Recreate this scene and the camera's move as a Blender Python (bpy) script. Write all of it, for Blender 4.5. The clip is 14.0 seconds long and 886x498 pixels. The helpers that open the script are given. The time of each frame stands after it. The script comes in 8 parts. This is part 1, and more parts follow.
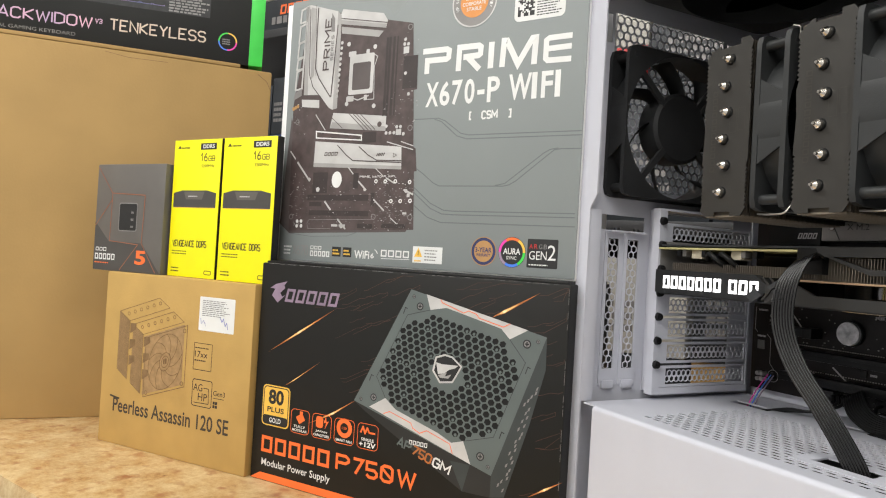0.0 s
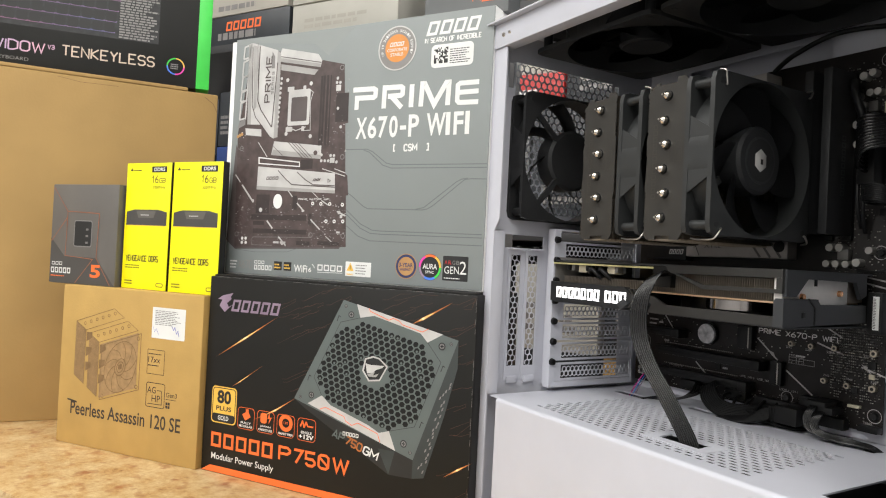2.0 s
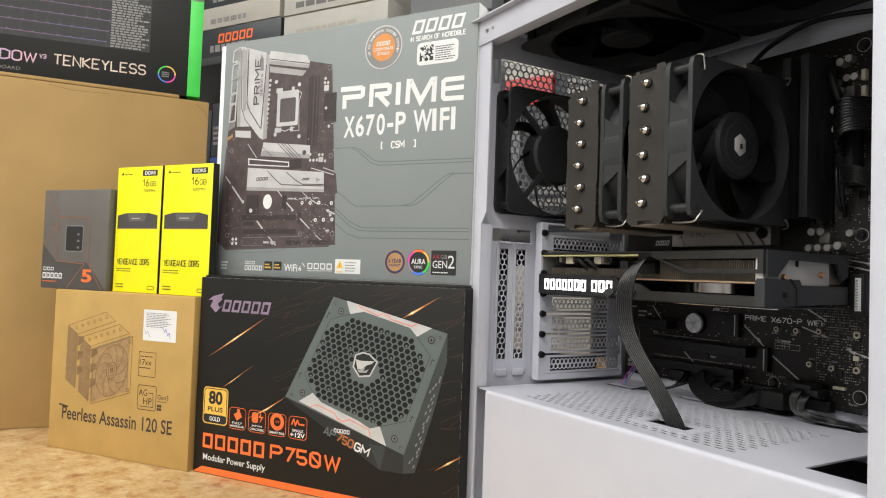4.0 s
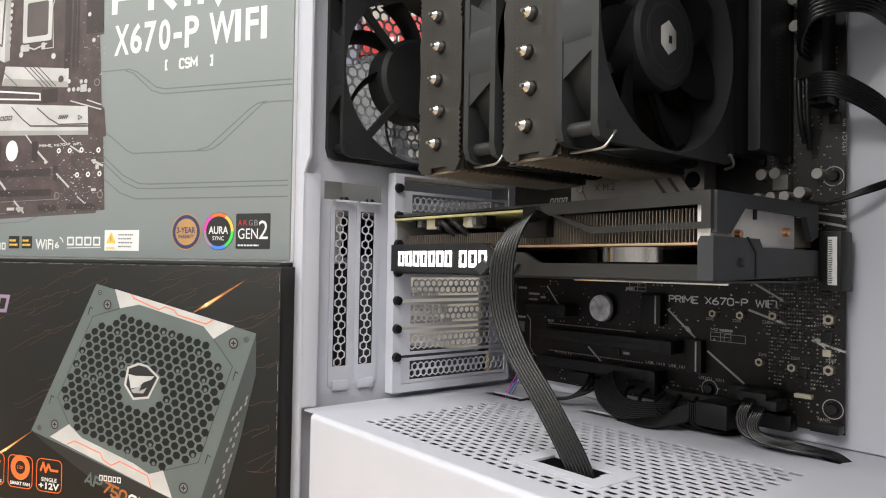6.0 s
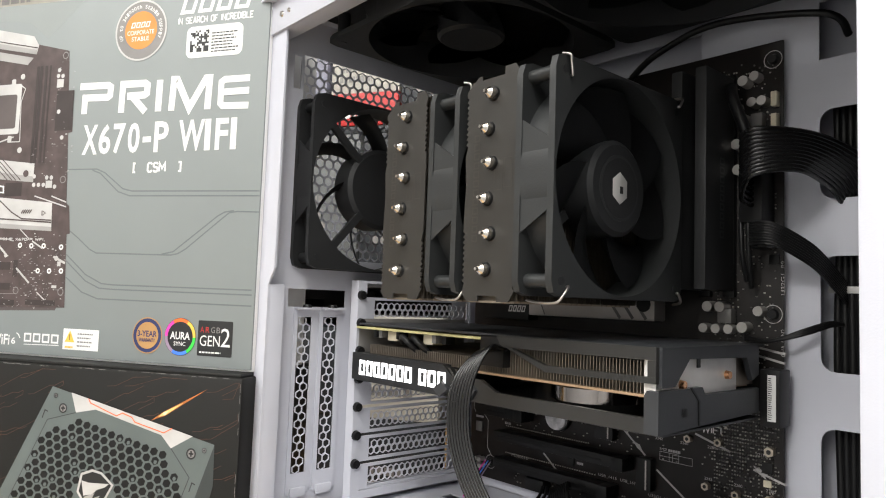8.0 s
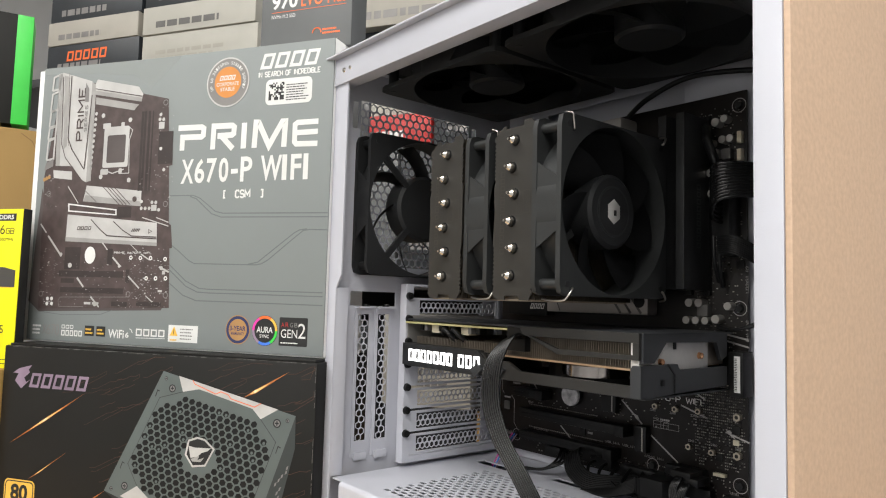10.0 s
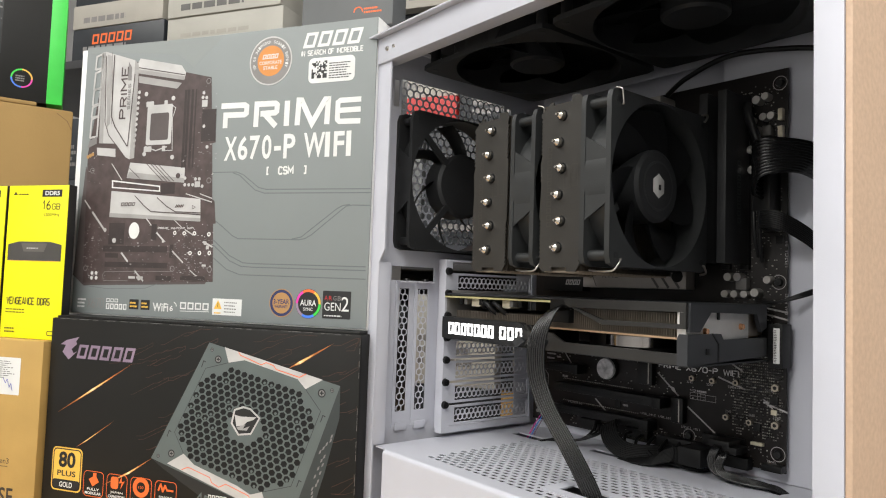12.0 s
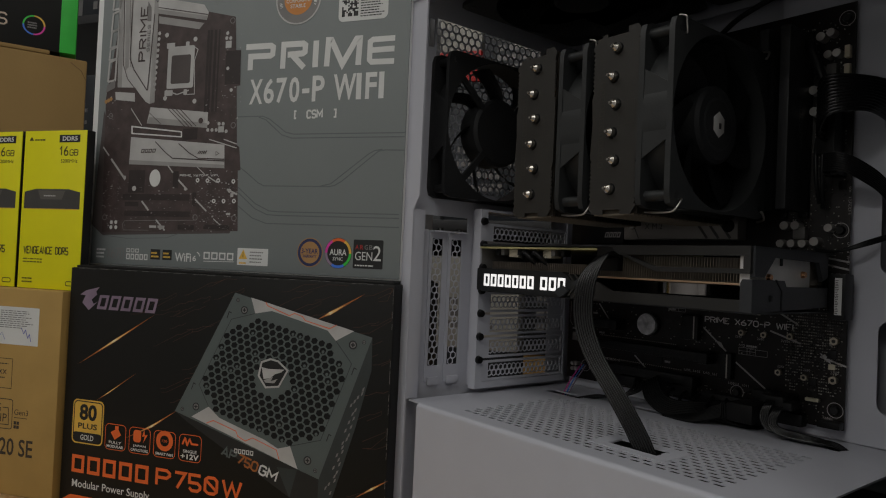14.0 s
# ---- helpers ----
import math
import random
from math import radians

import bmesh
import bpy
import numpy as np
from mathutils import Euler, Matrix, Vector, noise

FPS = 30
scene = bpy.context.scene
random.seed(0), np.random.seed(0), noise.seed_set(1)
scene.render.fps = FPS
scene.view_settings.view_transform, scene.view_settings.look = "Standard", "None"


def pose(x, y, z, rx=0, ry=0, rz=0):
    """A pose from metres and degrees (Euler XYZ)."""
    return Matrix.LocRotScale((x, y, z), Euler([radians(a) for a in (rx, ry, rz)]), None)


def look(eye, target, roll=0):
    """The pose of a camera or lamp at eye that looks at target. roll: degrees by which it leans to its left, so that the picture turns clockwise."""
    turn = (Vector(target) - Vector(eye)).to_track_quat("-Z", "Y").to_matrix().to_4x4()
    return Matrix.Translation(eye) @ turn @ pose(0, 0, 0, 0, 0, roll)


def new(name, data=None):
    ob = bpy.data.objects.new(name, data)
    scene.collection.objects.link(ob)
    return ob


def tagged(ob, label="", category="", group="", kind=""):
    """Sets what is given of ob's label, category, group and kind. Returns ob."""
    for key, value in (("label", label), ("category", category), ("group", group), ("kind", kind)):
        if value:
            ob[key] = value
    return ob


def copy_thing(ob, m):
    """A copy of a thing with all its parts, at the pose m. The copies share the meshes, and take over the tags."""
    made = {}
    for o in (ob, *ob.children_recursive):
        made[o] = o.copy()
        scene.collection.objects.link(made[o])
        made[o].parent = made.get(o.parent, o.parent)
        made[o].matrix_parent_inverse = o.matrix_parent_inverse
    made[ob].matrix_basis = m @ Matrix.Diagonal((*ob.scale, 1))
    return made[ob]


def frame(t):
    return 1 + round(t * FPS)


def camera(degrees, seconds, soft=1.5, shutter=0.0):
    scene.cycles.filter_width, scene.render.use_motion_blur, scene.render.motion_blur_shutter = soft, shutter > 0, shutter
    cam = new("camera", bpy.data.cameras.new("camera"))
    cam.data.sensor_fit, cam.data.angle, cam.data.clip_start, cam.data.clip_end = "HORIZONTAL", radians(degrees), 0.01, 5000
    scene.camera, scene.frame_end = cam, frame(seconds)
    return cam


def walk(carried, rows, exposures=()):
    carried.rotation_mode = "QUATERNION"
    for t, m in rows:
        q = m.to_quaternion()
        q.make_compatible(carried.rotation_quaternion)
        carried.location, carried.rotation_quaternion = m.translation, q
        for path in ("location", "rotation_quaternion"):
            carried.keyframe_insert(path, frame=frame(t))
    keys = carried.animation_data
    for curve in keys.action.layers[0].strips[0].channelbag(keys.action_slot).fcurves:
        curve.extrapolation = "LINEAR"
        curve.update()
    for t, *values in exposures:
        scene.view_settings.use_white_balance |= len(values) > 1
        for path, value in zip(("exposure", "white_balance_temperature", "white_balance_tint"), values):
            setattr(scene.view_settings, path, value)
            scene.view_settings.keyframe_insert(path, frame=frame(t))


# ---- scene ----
cam = camera(65.39, 14.0, soft=1.1)
PATH = [
    (0, (0.1928, -0.5572, 0.2450), (-0.2525, -0.3300, 0.2510), 3.35),
    (0.5, (0.1788, -0.5283, 0.2422), (-0.2574, -0.2839, 0.2471), 4.31),
    (1, (0.2255, -0.5483, 0.2526), (-0.2037, -0.2918, 0.2561), 4.14),
    (1.5, (0.2575, -0.5719, 0.2587), (-0.1686, -0.3102, 0.2609), 3.42),
    (2, (0.2903, -0.5790, 0.2636), (-0.1384, -0.3218, 0.2698), 2.85),
    (2.2, (0.3058, -0.5784, 0.2578), (-0.1257, -0.3260, 0.2675), 2.65),
    (4.3, (0.2955, -0.5692, 0.2417), (-0.1295, -0.3069, 0.2638), 1.66),
    (4.5, (0.2842, -0.5434, 0.2524), (-0.1351, -0.2719, 0.2738), 1.37),
    (5, (0.2459, -0.4754, 0.2500), (-0.1594, -0.1833, 0.2702), 0.87),
    (5.5, (0.1973, -0.4237, 0.2389), (-0.1985, -0.1185, 0.2539), 0.57),
    (6, (0.1622, -0.4107, 0.2316), (-0.2266, -0.0965, 0.2430), 0.92),
    (6.5, (0.1418, -0.4028, 0.2418), (-0.2402, -0.0804, 0.2541), 1.48),
    (7, (0.1397, -0.4103, 0.2604), (-0.2369, -0.0820, 0.2802), 1.95),
    (7.5, (0.1501, -0.4170, 0.2777), (-0.2213, -0.0838, 0.3096), 2.18),
    (7.7, (0.1587, -0.4176, 0.2861), (-0.2117, -0.0837, 0.3218), 2.13),
    (9.8, (0.2551, -0.4873, 0.2841), (-0.1285, -0.1686, 0.3207), 1.35),
    (10, (0.2554, -0.5005, 0.2849), (-0.1286, -0.1824, 0.3216), 1.59),
    (10.5, (0.2559, -0.5249, 0.2801), (-0.1280, -0.2064, 0.3141), 2.10),
    (11, (0.2491, -0.5291, 0.2753), (-0.1352, -0.2108, 0.3069), 2.30),
    (11.5, (0.2453, -0.5315, 0.2702), (-0.1407, -0.2150, 0.2986), 2.13),
    (12, (0.2460, -0.5321, 0.2713), (-0.1410, -0.2168, 0.2997), 1.93),
    (12.5, (0.2467, -0.5308, 0.2681), (-0.1410, -0.2163, 0.2951), 1.85),
    (13, (0.2449, -0.5388, 0.2641), (-0.1444, -0.2258, 0.2863), 1.84),
    (13.5, (0.2401, -0.5372, 0.2597), (-0.1497, -0.2245, 0.2761), 2.05),
    (14, (0.2078, -0.5350, 0.2482), (-0.1815, -0.2214, 0.2585), 2.52),
]
EXPOSURES = [(0, -0.06), (0.5, -0.05), (1.0, 0.03), (2.2, 0.04), (4.3, -0.08), (5, -0.1), (5.5, 0.04), (6.5, 0.36), (7.7, 0.42), (9.8, 0.04), (10.5, 0.0), (11.5, 0.12), (12.0, 0.04), (12.5, -0.22), (13.0, -0.58), (13.5, -1.0), (14.0, -2.05)]
walk(cam, [(t, look(eye, target, roll)) for t, eye, target, roll in PATH], EXPOSURES)


# ---------------------------------------------------------------- world and light
world = bpy.data.worlds.new("world")
scene.world = world
world.use_nodes = True
world.node_tree.nodes["Background"].inputs["Color"].default_value = (0.9, 0.95, 1.0, 1)
world.node_tree.nodes["Background"].inputs["Strength"].default_value = 0.05


def area_lamp(name, m, sx, sy, watts, colour):
    lamp = bpy.data.lights.new(name, "AREA")
    lamp.shape, lamp.size, lamp.size_y, lamp.energy, lamp.color = "RECTANGLE", sx, sy, watts, colour
    ob = new(name, lamp)
    ob.matrix_world = m
    return ob


# unseen fluorescent-style ceiling panels for the shop, added and placed to brighten each side
COOL = (1.0, 0.985, 0.94)
area_lamp("unseen_panel_light", pose(0.30, -2.60, 1.76, 0, 0, 20), 1.2, 0.6, 46, COOL)
# added steep lamp that brightens the shroud top
area_lamp("unseen_panel_light", pose(0.45, -1.00, 1.76, 0, 0, 20), 1.2, 0.6, 21, COOL)
area_lamp("unseen_panel_light", pose(-1.15, -1.75, 1.76, 0, 0, 20), 1.2, 0.6, 26.7, COOL)
# added lamp that reaches the inside of the rear wall
area_lamp("unseen_panel_light", pose(1.60, -1.45, 1.76, 0, 0, 20), 1.2, 0.6, 26.7, COOL)
# added lamp for the outer face of the front panel
area_lamp("unseen_panel_light", pose(1.45, 0.55, 1.76, 0, 0, 20), 1.2, 0.6, 26.7, COOL)
area_lamp("unseen_panel_light", pose(-0.95, 0.05, 1.76, 0, 0, 20), 1.2, 0.3, 7.1, COOL)


# ---------------------------------------------------------------- materials
def material(name, base, rough=0.5, metal=0.0, vary=0.08, scale=60.0, bump=0.0, bump_scale=400.0, coat=0.0, second=None, spec=0.5):
    m = bpy.data.materials.new(name)
    m.use_nodes = True
    nt = m.node_tree
    b = nt.nodes["Principled BSDF"]
    b.inputs["Roughness"].default_value = rough
    b.inputs["Metallic"].default_value = metal
    b.inputs["Coat Weight"].default_value = coat
    b.inputs["Coat Roughness"].default_value = 0.12
    b.inputs["Specular IOR Level"].default_value = spec
    tc = nt.nodes.new("ShaderNodeTexCoord")
    n = nt.nodes.new("ShaderNodeTexNoise")
    n.inputs["Scale"].default_value = scale
    n.inputs["Detail"].default_value = 6
    nt.links.new(tc.outputs["Object"], n.inputs["Vector"])
    ramp = nt.nodes.new("ShaderNodeValToRGB")
    lo = tuple(max(0, c * (1 - vary)) for c in base)
    hi = tuple(min(1, c * (1 + vary)) for c in base) if second is None else second
    ramp.color_ramp.elements[0].position, ramp.color_ramp.elements[1].position = 0.3, 0.7
    ramp.color_ramp.elements[0].color, ramp.color_ramp.elements[1].color = (*lo, 1), (*hi, 1)
    nt.links.new(n.outputs["Fac"], ramp.inputs["Fac"])
    nt.links.new(ramp.outputs["Color"], b.inputs["Base Color"])
    wear = nt.nodes.new("ShaderNodeTexNoise")
    wear.inputs["Scale"].default_value, wear.inputs["Detail"].default_value = scale * 0.17, 4
    nt.links.new(tc.outputs["Object"], wear.inputs["Vector"])
    mr = nt.nodes.new("ShaderNodeMapRange")
    mr.inputs["To Min"].default_value, mr.inputs["To Max"].default_value = max(0.02, rough - 0.09), min(1, rough + 0.09)
    nt.links.new(wear.outputs["Fac"], mr.inputs["Value"])
    nt.links.new(mr.outputs["Result"], b.inputs["Roughness"])
    if bump:
        g = nt.nodes.new("ShaderNodeTexNoise")
        g.inputs["Scale"].default_value, g.inputs["Detail"].default_value = bump_scale, 3
        nt.links.new(tc.outputs["Object"], g.inputs["Vector"])
        bp = nt.nodes.new("ShaderNodeBump")
        bp.inputs["Strength"].default_value, bp.inputs["Distance"].default_value = bump, 0.001
        nt.links.new(g.outputs["Fac"], bp.inputs["Height"])
        nt.links.new(bp.outputs["Normal"], b.inputs["Normal"])
    return m


def glowing(name, colour, strength):
    m = bpy.data.materials.new(name)
    m.use_nodes = True
    b = m.node_tree.nodes["Principled BSDF"]
    b.inputs["Base Color"].default_value = (*colour, 1)
    b.inputs["Emission Color"].default_value = (*colour, 1)
    b.inputs["Emission Strength"].default_value = strength
    return m


def granite():
    m = material("speckled_stone_laminate", (0.62, 0.42, 0.22), 0.35, 0, 0.1, 9, 0.05, 300)
    nt = m.node_tree
    b = nt.nodes["Principled BSDF"]
    tc = next(n for n in nt.nodes if n.type == "TEX_COORD")
    base = nt.nodes.new("ShaderNodeTexNoise")
    base.inputs["Scale"].default_value, base.inputs["Detail"].default_value, base.inputs["Roughness"].default_value = 32, 11, 0.78
    nt.links.new(tc.outputs["Object"], base.inputs["Vector"])
    r1 = nt.nodes.new("ShaderNodeValToRGB")
    e = r1.color_ramp.elements
    e[0].position, e[0].color = 0.33, (0.20, 0.08, 0.03, 1)
    e[1].position, e[1].color = 0.62, (0.60, 0.46, 0.25, 1)
    mid = e.new(0.42)
    mid.color = (0.42, 0.25, 0.10, 1)
    nt.links.new(base.outputs["Fac"], r1.inputs["Fac"])
    sp = nt.nodes.new("ShaderNodeTexNoise")
    sp.inputs["Scale"].default_value, sp.inputs["Detail"].default_value = 42, 7
    nt.links.new(tc.outputs["Object"], sp.inputs["Vector"])
    r2 = nt.nodes.new("ShaderNodeValToRGB")
    r2.color_ramp.elements[0].position, r2.color_ramp.elements[0].color = 0.30, (1, 1, 1, 1)
    r2.color_ramp.elements[1].position, r2.color_ramp.elements[1].color = 0.44, (0, 0, 0, 1)
    nt.links.new(sp.outputs["Fac"], r2.inputs["Fac"])
    mix = nt.nodes.new("ShaderNodeMix")
    mix.data_type = "RGBA"
    nt.links.new(r2.outputs["Color"], mix.inputs["Factor"])
    nt.links.new(r1.outputs["Color"], mix.inputs["A"])
    mix.inputs["B"].default_value = (0.30, 0.125, 0.05, 1)
    nt.links.new(mix.outputs["Result"], b.inputs["Base Color"])
    return m


GRANITE = granite()
WHITE_STEEL = material("white_powder_coat", (0.525, 0.532, 0.592), 0.42, 0, 0.02, 30, 0.06, 1500)
WHITE_EDGE = material("white_card", (0.78, 0.78, 0.77), 0.55, 0, 0.03, 40)
GREY_PRINT = material("satin_grey_print", (0.210, 0.230, 0.229), 0.52, 0, 0.03, 12, 0.02, 500)
GREY_PALER = material("paler_sweep_grey", (0.245, 0.266, 0.262), 0.52, 0, 0.03, 12)
BROWN_DEEP = material("deep_brown_print", (0.034, 0.024, 0.023), 0.5, 0, 0.2, 60)
GREY_LINE = material("raised_grey_line", (0.132, 0.148, 0.152), 0.4, 0, 0.05, 60)
BLACK_PRINT = material("black_print", (0.0098, 0.0094, 0.0084), 0.42, 0, 0.1, 14, 0.02, 500, spec=0.3)
BLACK_FLAT = material("flat_black_print", (0.012, 0.012, 0.012), 0.5, 0, 0.1, 30)
WHITE_PRINT = material("white_print", (0.70, 0.70, 0.685), 0.5, 0, 0.03, 50)
SILVER_PRINT = material("silver_print", (0.52, 0.51, 0.50), 0.4, 0.15, 0.12, 40)
DULL_ORANGE = material("dull_orange_print", (0.42, 0.23, 0.085), 0.45, 0, 0.1, 40)
SILVER_MID = material("mid_silver_print", (0.34, 0.33, 0.32), 0.4, 0.1, 0.12, 40)
SILVER_DARK = material("dark_silver_print", (0.22, 0.21, 0.205), 0.4, 0.1, 0.12, 40)
BROWN_PRINT = material("dark_brown_print", (0.068, 0.048, 0.046), 0.45, 0, 0.3, 90)
BROWN_LIGHT = material("brown_shadow_print", (0.088, 0.072, 0.070), 0.45, 0, 0.15, 40)
ORANGE_PRINT = material("orange_print", (0.86, 0.155, 0.03), 0.45, 0, 0.05, 50)
AMBER_PRINT = material("amber_print", (0.40, 0.13, 0.03), 0.45, 0, 0.3, 80)
SPARK_PRINT = material("spark_print", (0.95, 0.55, 0.2), 0.45, 0, 0.2, 80)
SPARK_HOT = material("pale_spark_print", (0.95, 0.80, 0.50), 0.45, 0, 0.1, 80)
RUST_LINE = material("rust_line_print", (0.075, 0.030, 0.015), 0.45, 0, 0.3, 60)
GOLD_PRINT = material("gold_print", (0.83, 0.50, 0.08), 0.4, 0.1, 0.1, 40)
PLUM_PRINT = material("mauve_foil_print", (0.30, 0.22, 0.30), 0.35, 0.3, 0.15, 50)
SLATE_PRINT = material("slate_green_print", (0.105, 0.125, 0.122), 0.45, 0, 0.06, 25)
SLATE_DARK = material("dark_slate_print", (0.035, 0.042, 0.042), 0.45, 0, 0.15, 25)
UNIT_FRONT = material("near_black_print", (0.016, 0.0165, 0.016), 0.45, 0, 0.15, 25)
GRILLE_HOLE = material("grille_hole_print", (0.0060, 0.0063, 0.0066), 0.5, 0, 0.5, 120, spec=0.3)
GRILLE_DARK = material("grille_gap_print", (0.018, 0.019, 0.020), 0.5, 0, 0.5, 120)
YELLOW_PRINT = material("bright_yellow_print", (0.86, 0.80, 0.0), 0.42, 0, 0.02, 30, 0.02, 500, coat=0.1)
OLIVE_INK = material("dark_olive_ink", (0.055, 0.052, 0.012), 0.5, 0, 0.1, 60)
CARD = material("brown_cardboard", (0.445, 0.278, 0.082), 0.78, 0, 0.07, 22, 0.15, 350)
CARD_DULL = material("dull_brown_cardboard", (0.385, 0.242, 0.086), 0.8, 0, 0.08, 9, 0.15, 300)
CARD_INK = material("black_ink_on_card", (0.045, 0.032, 0.022), 0.7, 0, 0.2, 90)
CARD_INK_SOFT = material("thin_ink_on_card", (0.22, 0.13, 0.055), 0.75, 0, 0.15, 90)
CARD_SHADE = material("halftone_ink_on_card", (0.33, 0.205, 0.09), 0.75, 0, 0.15, 120)
CPU_GREY = material("warm_grey_print", (0.115, 0.105, 0.095), 0.45, 0, 0.1, 18, 0.02, 500)
CPU_DARK = material("charcoal_print", (0.060, 0.056, 0.052), 0.45, 0, 0.1, 18)
COPPER_LINE = material("copper_line_print", (0.33, 0.12, 0.06), 0.4, 0.2, 0.15, 60)
BLUE_INK = material("blue_ink", (0.10, 0.12, 0.45), 0.6)
MAGENTA_INK = material("pink_print", (0.75, 0.05, 0.40), 0.45)
BLUE_PRINT = material("blue_print", (0.06, 0.20, 0.75), 0.45)
GREEN_PRINT = material("green_print", (0.05, 0.62, 0.07), 0.4, 0, 0.06, 30)
NAVY_PRINT = material("navy_print", (0.02, 0.03, 0.11), 0.45)
BLUE_BOARD = material("blue_painted_board", (0.015, 0.045, 0.19), 0.5, 0, 0.1, 10)
WALL_PAINT = material("grey_wall_paint", (0.62, 0.615, 0.61), 0.8, 0, 0.05, 4, 0.1, 200)
CEILING_PAINT = material("ceiling_paint", (0.70, 0.70, 0.70), 0.85, 0, 0.03, 4)
FLOOR_TILE = material("grey_floor", (0.30, 0.295, 0.29), 0.4, 0, 0.1, 5)
BEIGE_PANEL = material("beige_panel", (0.53, 0.372, 0.262), 0.5, 0, 0.08, 320, 0.10, 900)
SHELF_STEEL = material("dark_shelf_steel", (0.05, 0.05, 0.053), 0.5, 0.3, 0.1, 20)
BOX_BEIGE = material("beige_box_print", (0.40, 0.375, 0.33), 0.55, 0, 0.08, 14)
BOX_PALE = material("pale_box_print", (0.46, 0.445, 0.40), 0.55, 0, 0.06, 14)
BOX_DUSK = material("violet_grey_box_print", (0.20, 0.20, 0.26), 0.5, 0, 0.1, 14)
BOX_NIGHT = material("dark_box_print", (0.022, 0.026, 0.032), 0.45, 0, 0.2, 14)
BOX_RED = material("red_box_print", (0.50, 0.022, 0.02), 0.45, 0, 0.1, 14)
SSD_GREY = material("slate_grey_box_print", (0.115, 0.12, 0.122), 0.45, 0, 0.08, 14)


# ---------------------------------------------------------------- mesh helpers
def part(name, bm, mat, parent=None, label="", smooth=False):
    me = bpy.data.meshes.new(name)
    bm.to_mesh(me)
    bm.free()
    for p in me.polygons:
        p.use_smooth = True
    me.set_sharp_from_angle(angle=radians(60 if smooth else 32))
    for one in mat if isinstance(mat, (list, tuple)) else (mat,):
        me.materials.append(one)
    ob = new(name, me)
    if parent:
        ob.parent = parent
    return tagged(ob, label) if label else ob


def thing(name, m, label, category, group="", kind=""):
    ob = new(name)
    ob.empty_display_size = 0.02
    ob.matrix_world = m
    return tagged(ob, label, category, group, kind)


def box(bm, x0, y0, z0, x1, y1, z1, bevel=0.0, m=None):
    r = bmesh.ops.create_cube(bm, size=1.0)
    vs = r["verts"]
    t = Matrix.Translation(((x0 + x1) / 2, (y0 + y1) / 2, (z0 + z1) / 2)) @ Matrix.Diagonal((abs(x1 - x0), abs(y1 - y0), abs(z1 - z0), 1))
    bmesh.ops.transform(bm, matrix=(m @ t) if m else t, verts=vs)
    if bevel:
        es = {e for v in vs for e in v.link_edges}
        bmesh.ops.bevel(bm, geom=list(es), offset=bevel, segments=2, affect="EDGES", profile=0.6)
    return bm


def one_box(x0, y0, z0, x1, y1, z1, bevel=0.0, m=None):
    return box(bmesh.new(), x0, y0, z0, x1, y1, z1, bevel, m)


def cyl(bm, a, b, r0, r1=None, n=16):
    a, b = Vector(a), Vector(b)
    d = b - a
    m = Matrix.Translation((a + b) / 2) @ d.to_track_quat("Z", "Y").to_matrix().to_4x4()
    bmesh.ops.create_cone(bm, cap_ends=True, segments=n, radius1=r0, radius2=r0 if r1 is None else r1, depth=d.length, matrix=m)
    return bm


LAYER = 0.00016


def flat(bm, pts, layer=1):
    f = bm.faces.new([bm.verts.new((u, -layer * LAYER, z)) for u, z in pts])
    f.normal_update()
    if f.normal.y > 0:
        f.normal_flip()
    return bm


def rect(bm, u0, z0, u1, z1, layer=1):
    return flat(bm, [(u0, z0), (u1, z0), (u1, z1), (u0, z1)], layer)


def rrect_pts(u0, z0, u1, z1, r, n=5):
    pts = []
    for cx, cz, a0 in ((u1 - r, z1 - r, 0), (u0 + r, z1 - r, 90), (u0 + r, z0 + r, 180), (u1 - r, z0 + r, 270)):
        for k in range(n + 1):
            a = radians(a0 + 90 * k / n)
            pts.append((cx + r * math.cos(a), cz + r * math.sin(a)))
    return pts


def circle_pts(u, z, r, n=28, sx=1.0):
    return [(u + sx * r * math.cos(2 * math.pi * k / n), z + r * math.sin(2 * math.pi * k / n)) for k in range(n)]


def ring(bm, outer, inner, layer=1):
    n = len(outer)
    o = [bm.verts.new((u, -layer * LAYER, z)) for u, z in outer]
    i = [bm.verts.new((u, -layer * LAYER, z)) for u, z in inner]
    for k in range(n):
        f = bm.faces.new((o[k], o[(k + 1) % n], i[(k + 1) % n], i[k]))
        f.normal_update()
        if f.normal.y > 0:
            f.normal_flip()
    return bm


def line(bm, pts, w, layer=1):
    for (a, b), (c, d) in zip(pts, pts[1:]):
        v = Vector((c - a, d - b))
        if v.length < 1e-6:
            continue
        n = Vector((-v.y, v.x)).normalized() * w / 2
        e = v.normalized() * w * 0.3
        flat(bm, [(a - e.x + n.x, b - e.y + n.y), (a - e.x - n.x, b - e.y - n.y), (c + e.x - n.x, d + e.y - n.y), (c + e.x + n.x, d + e.y + n.y)], layer)
    return bm


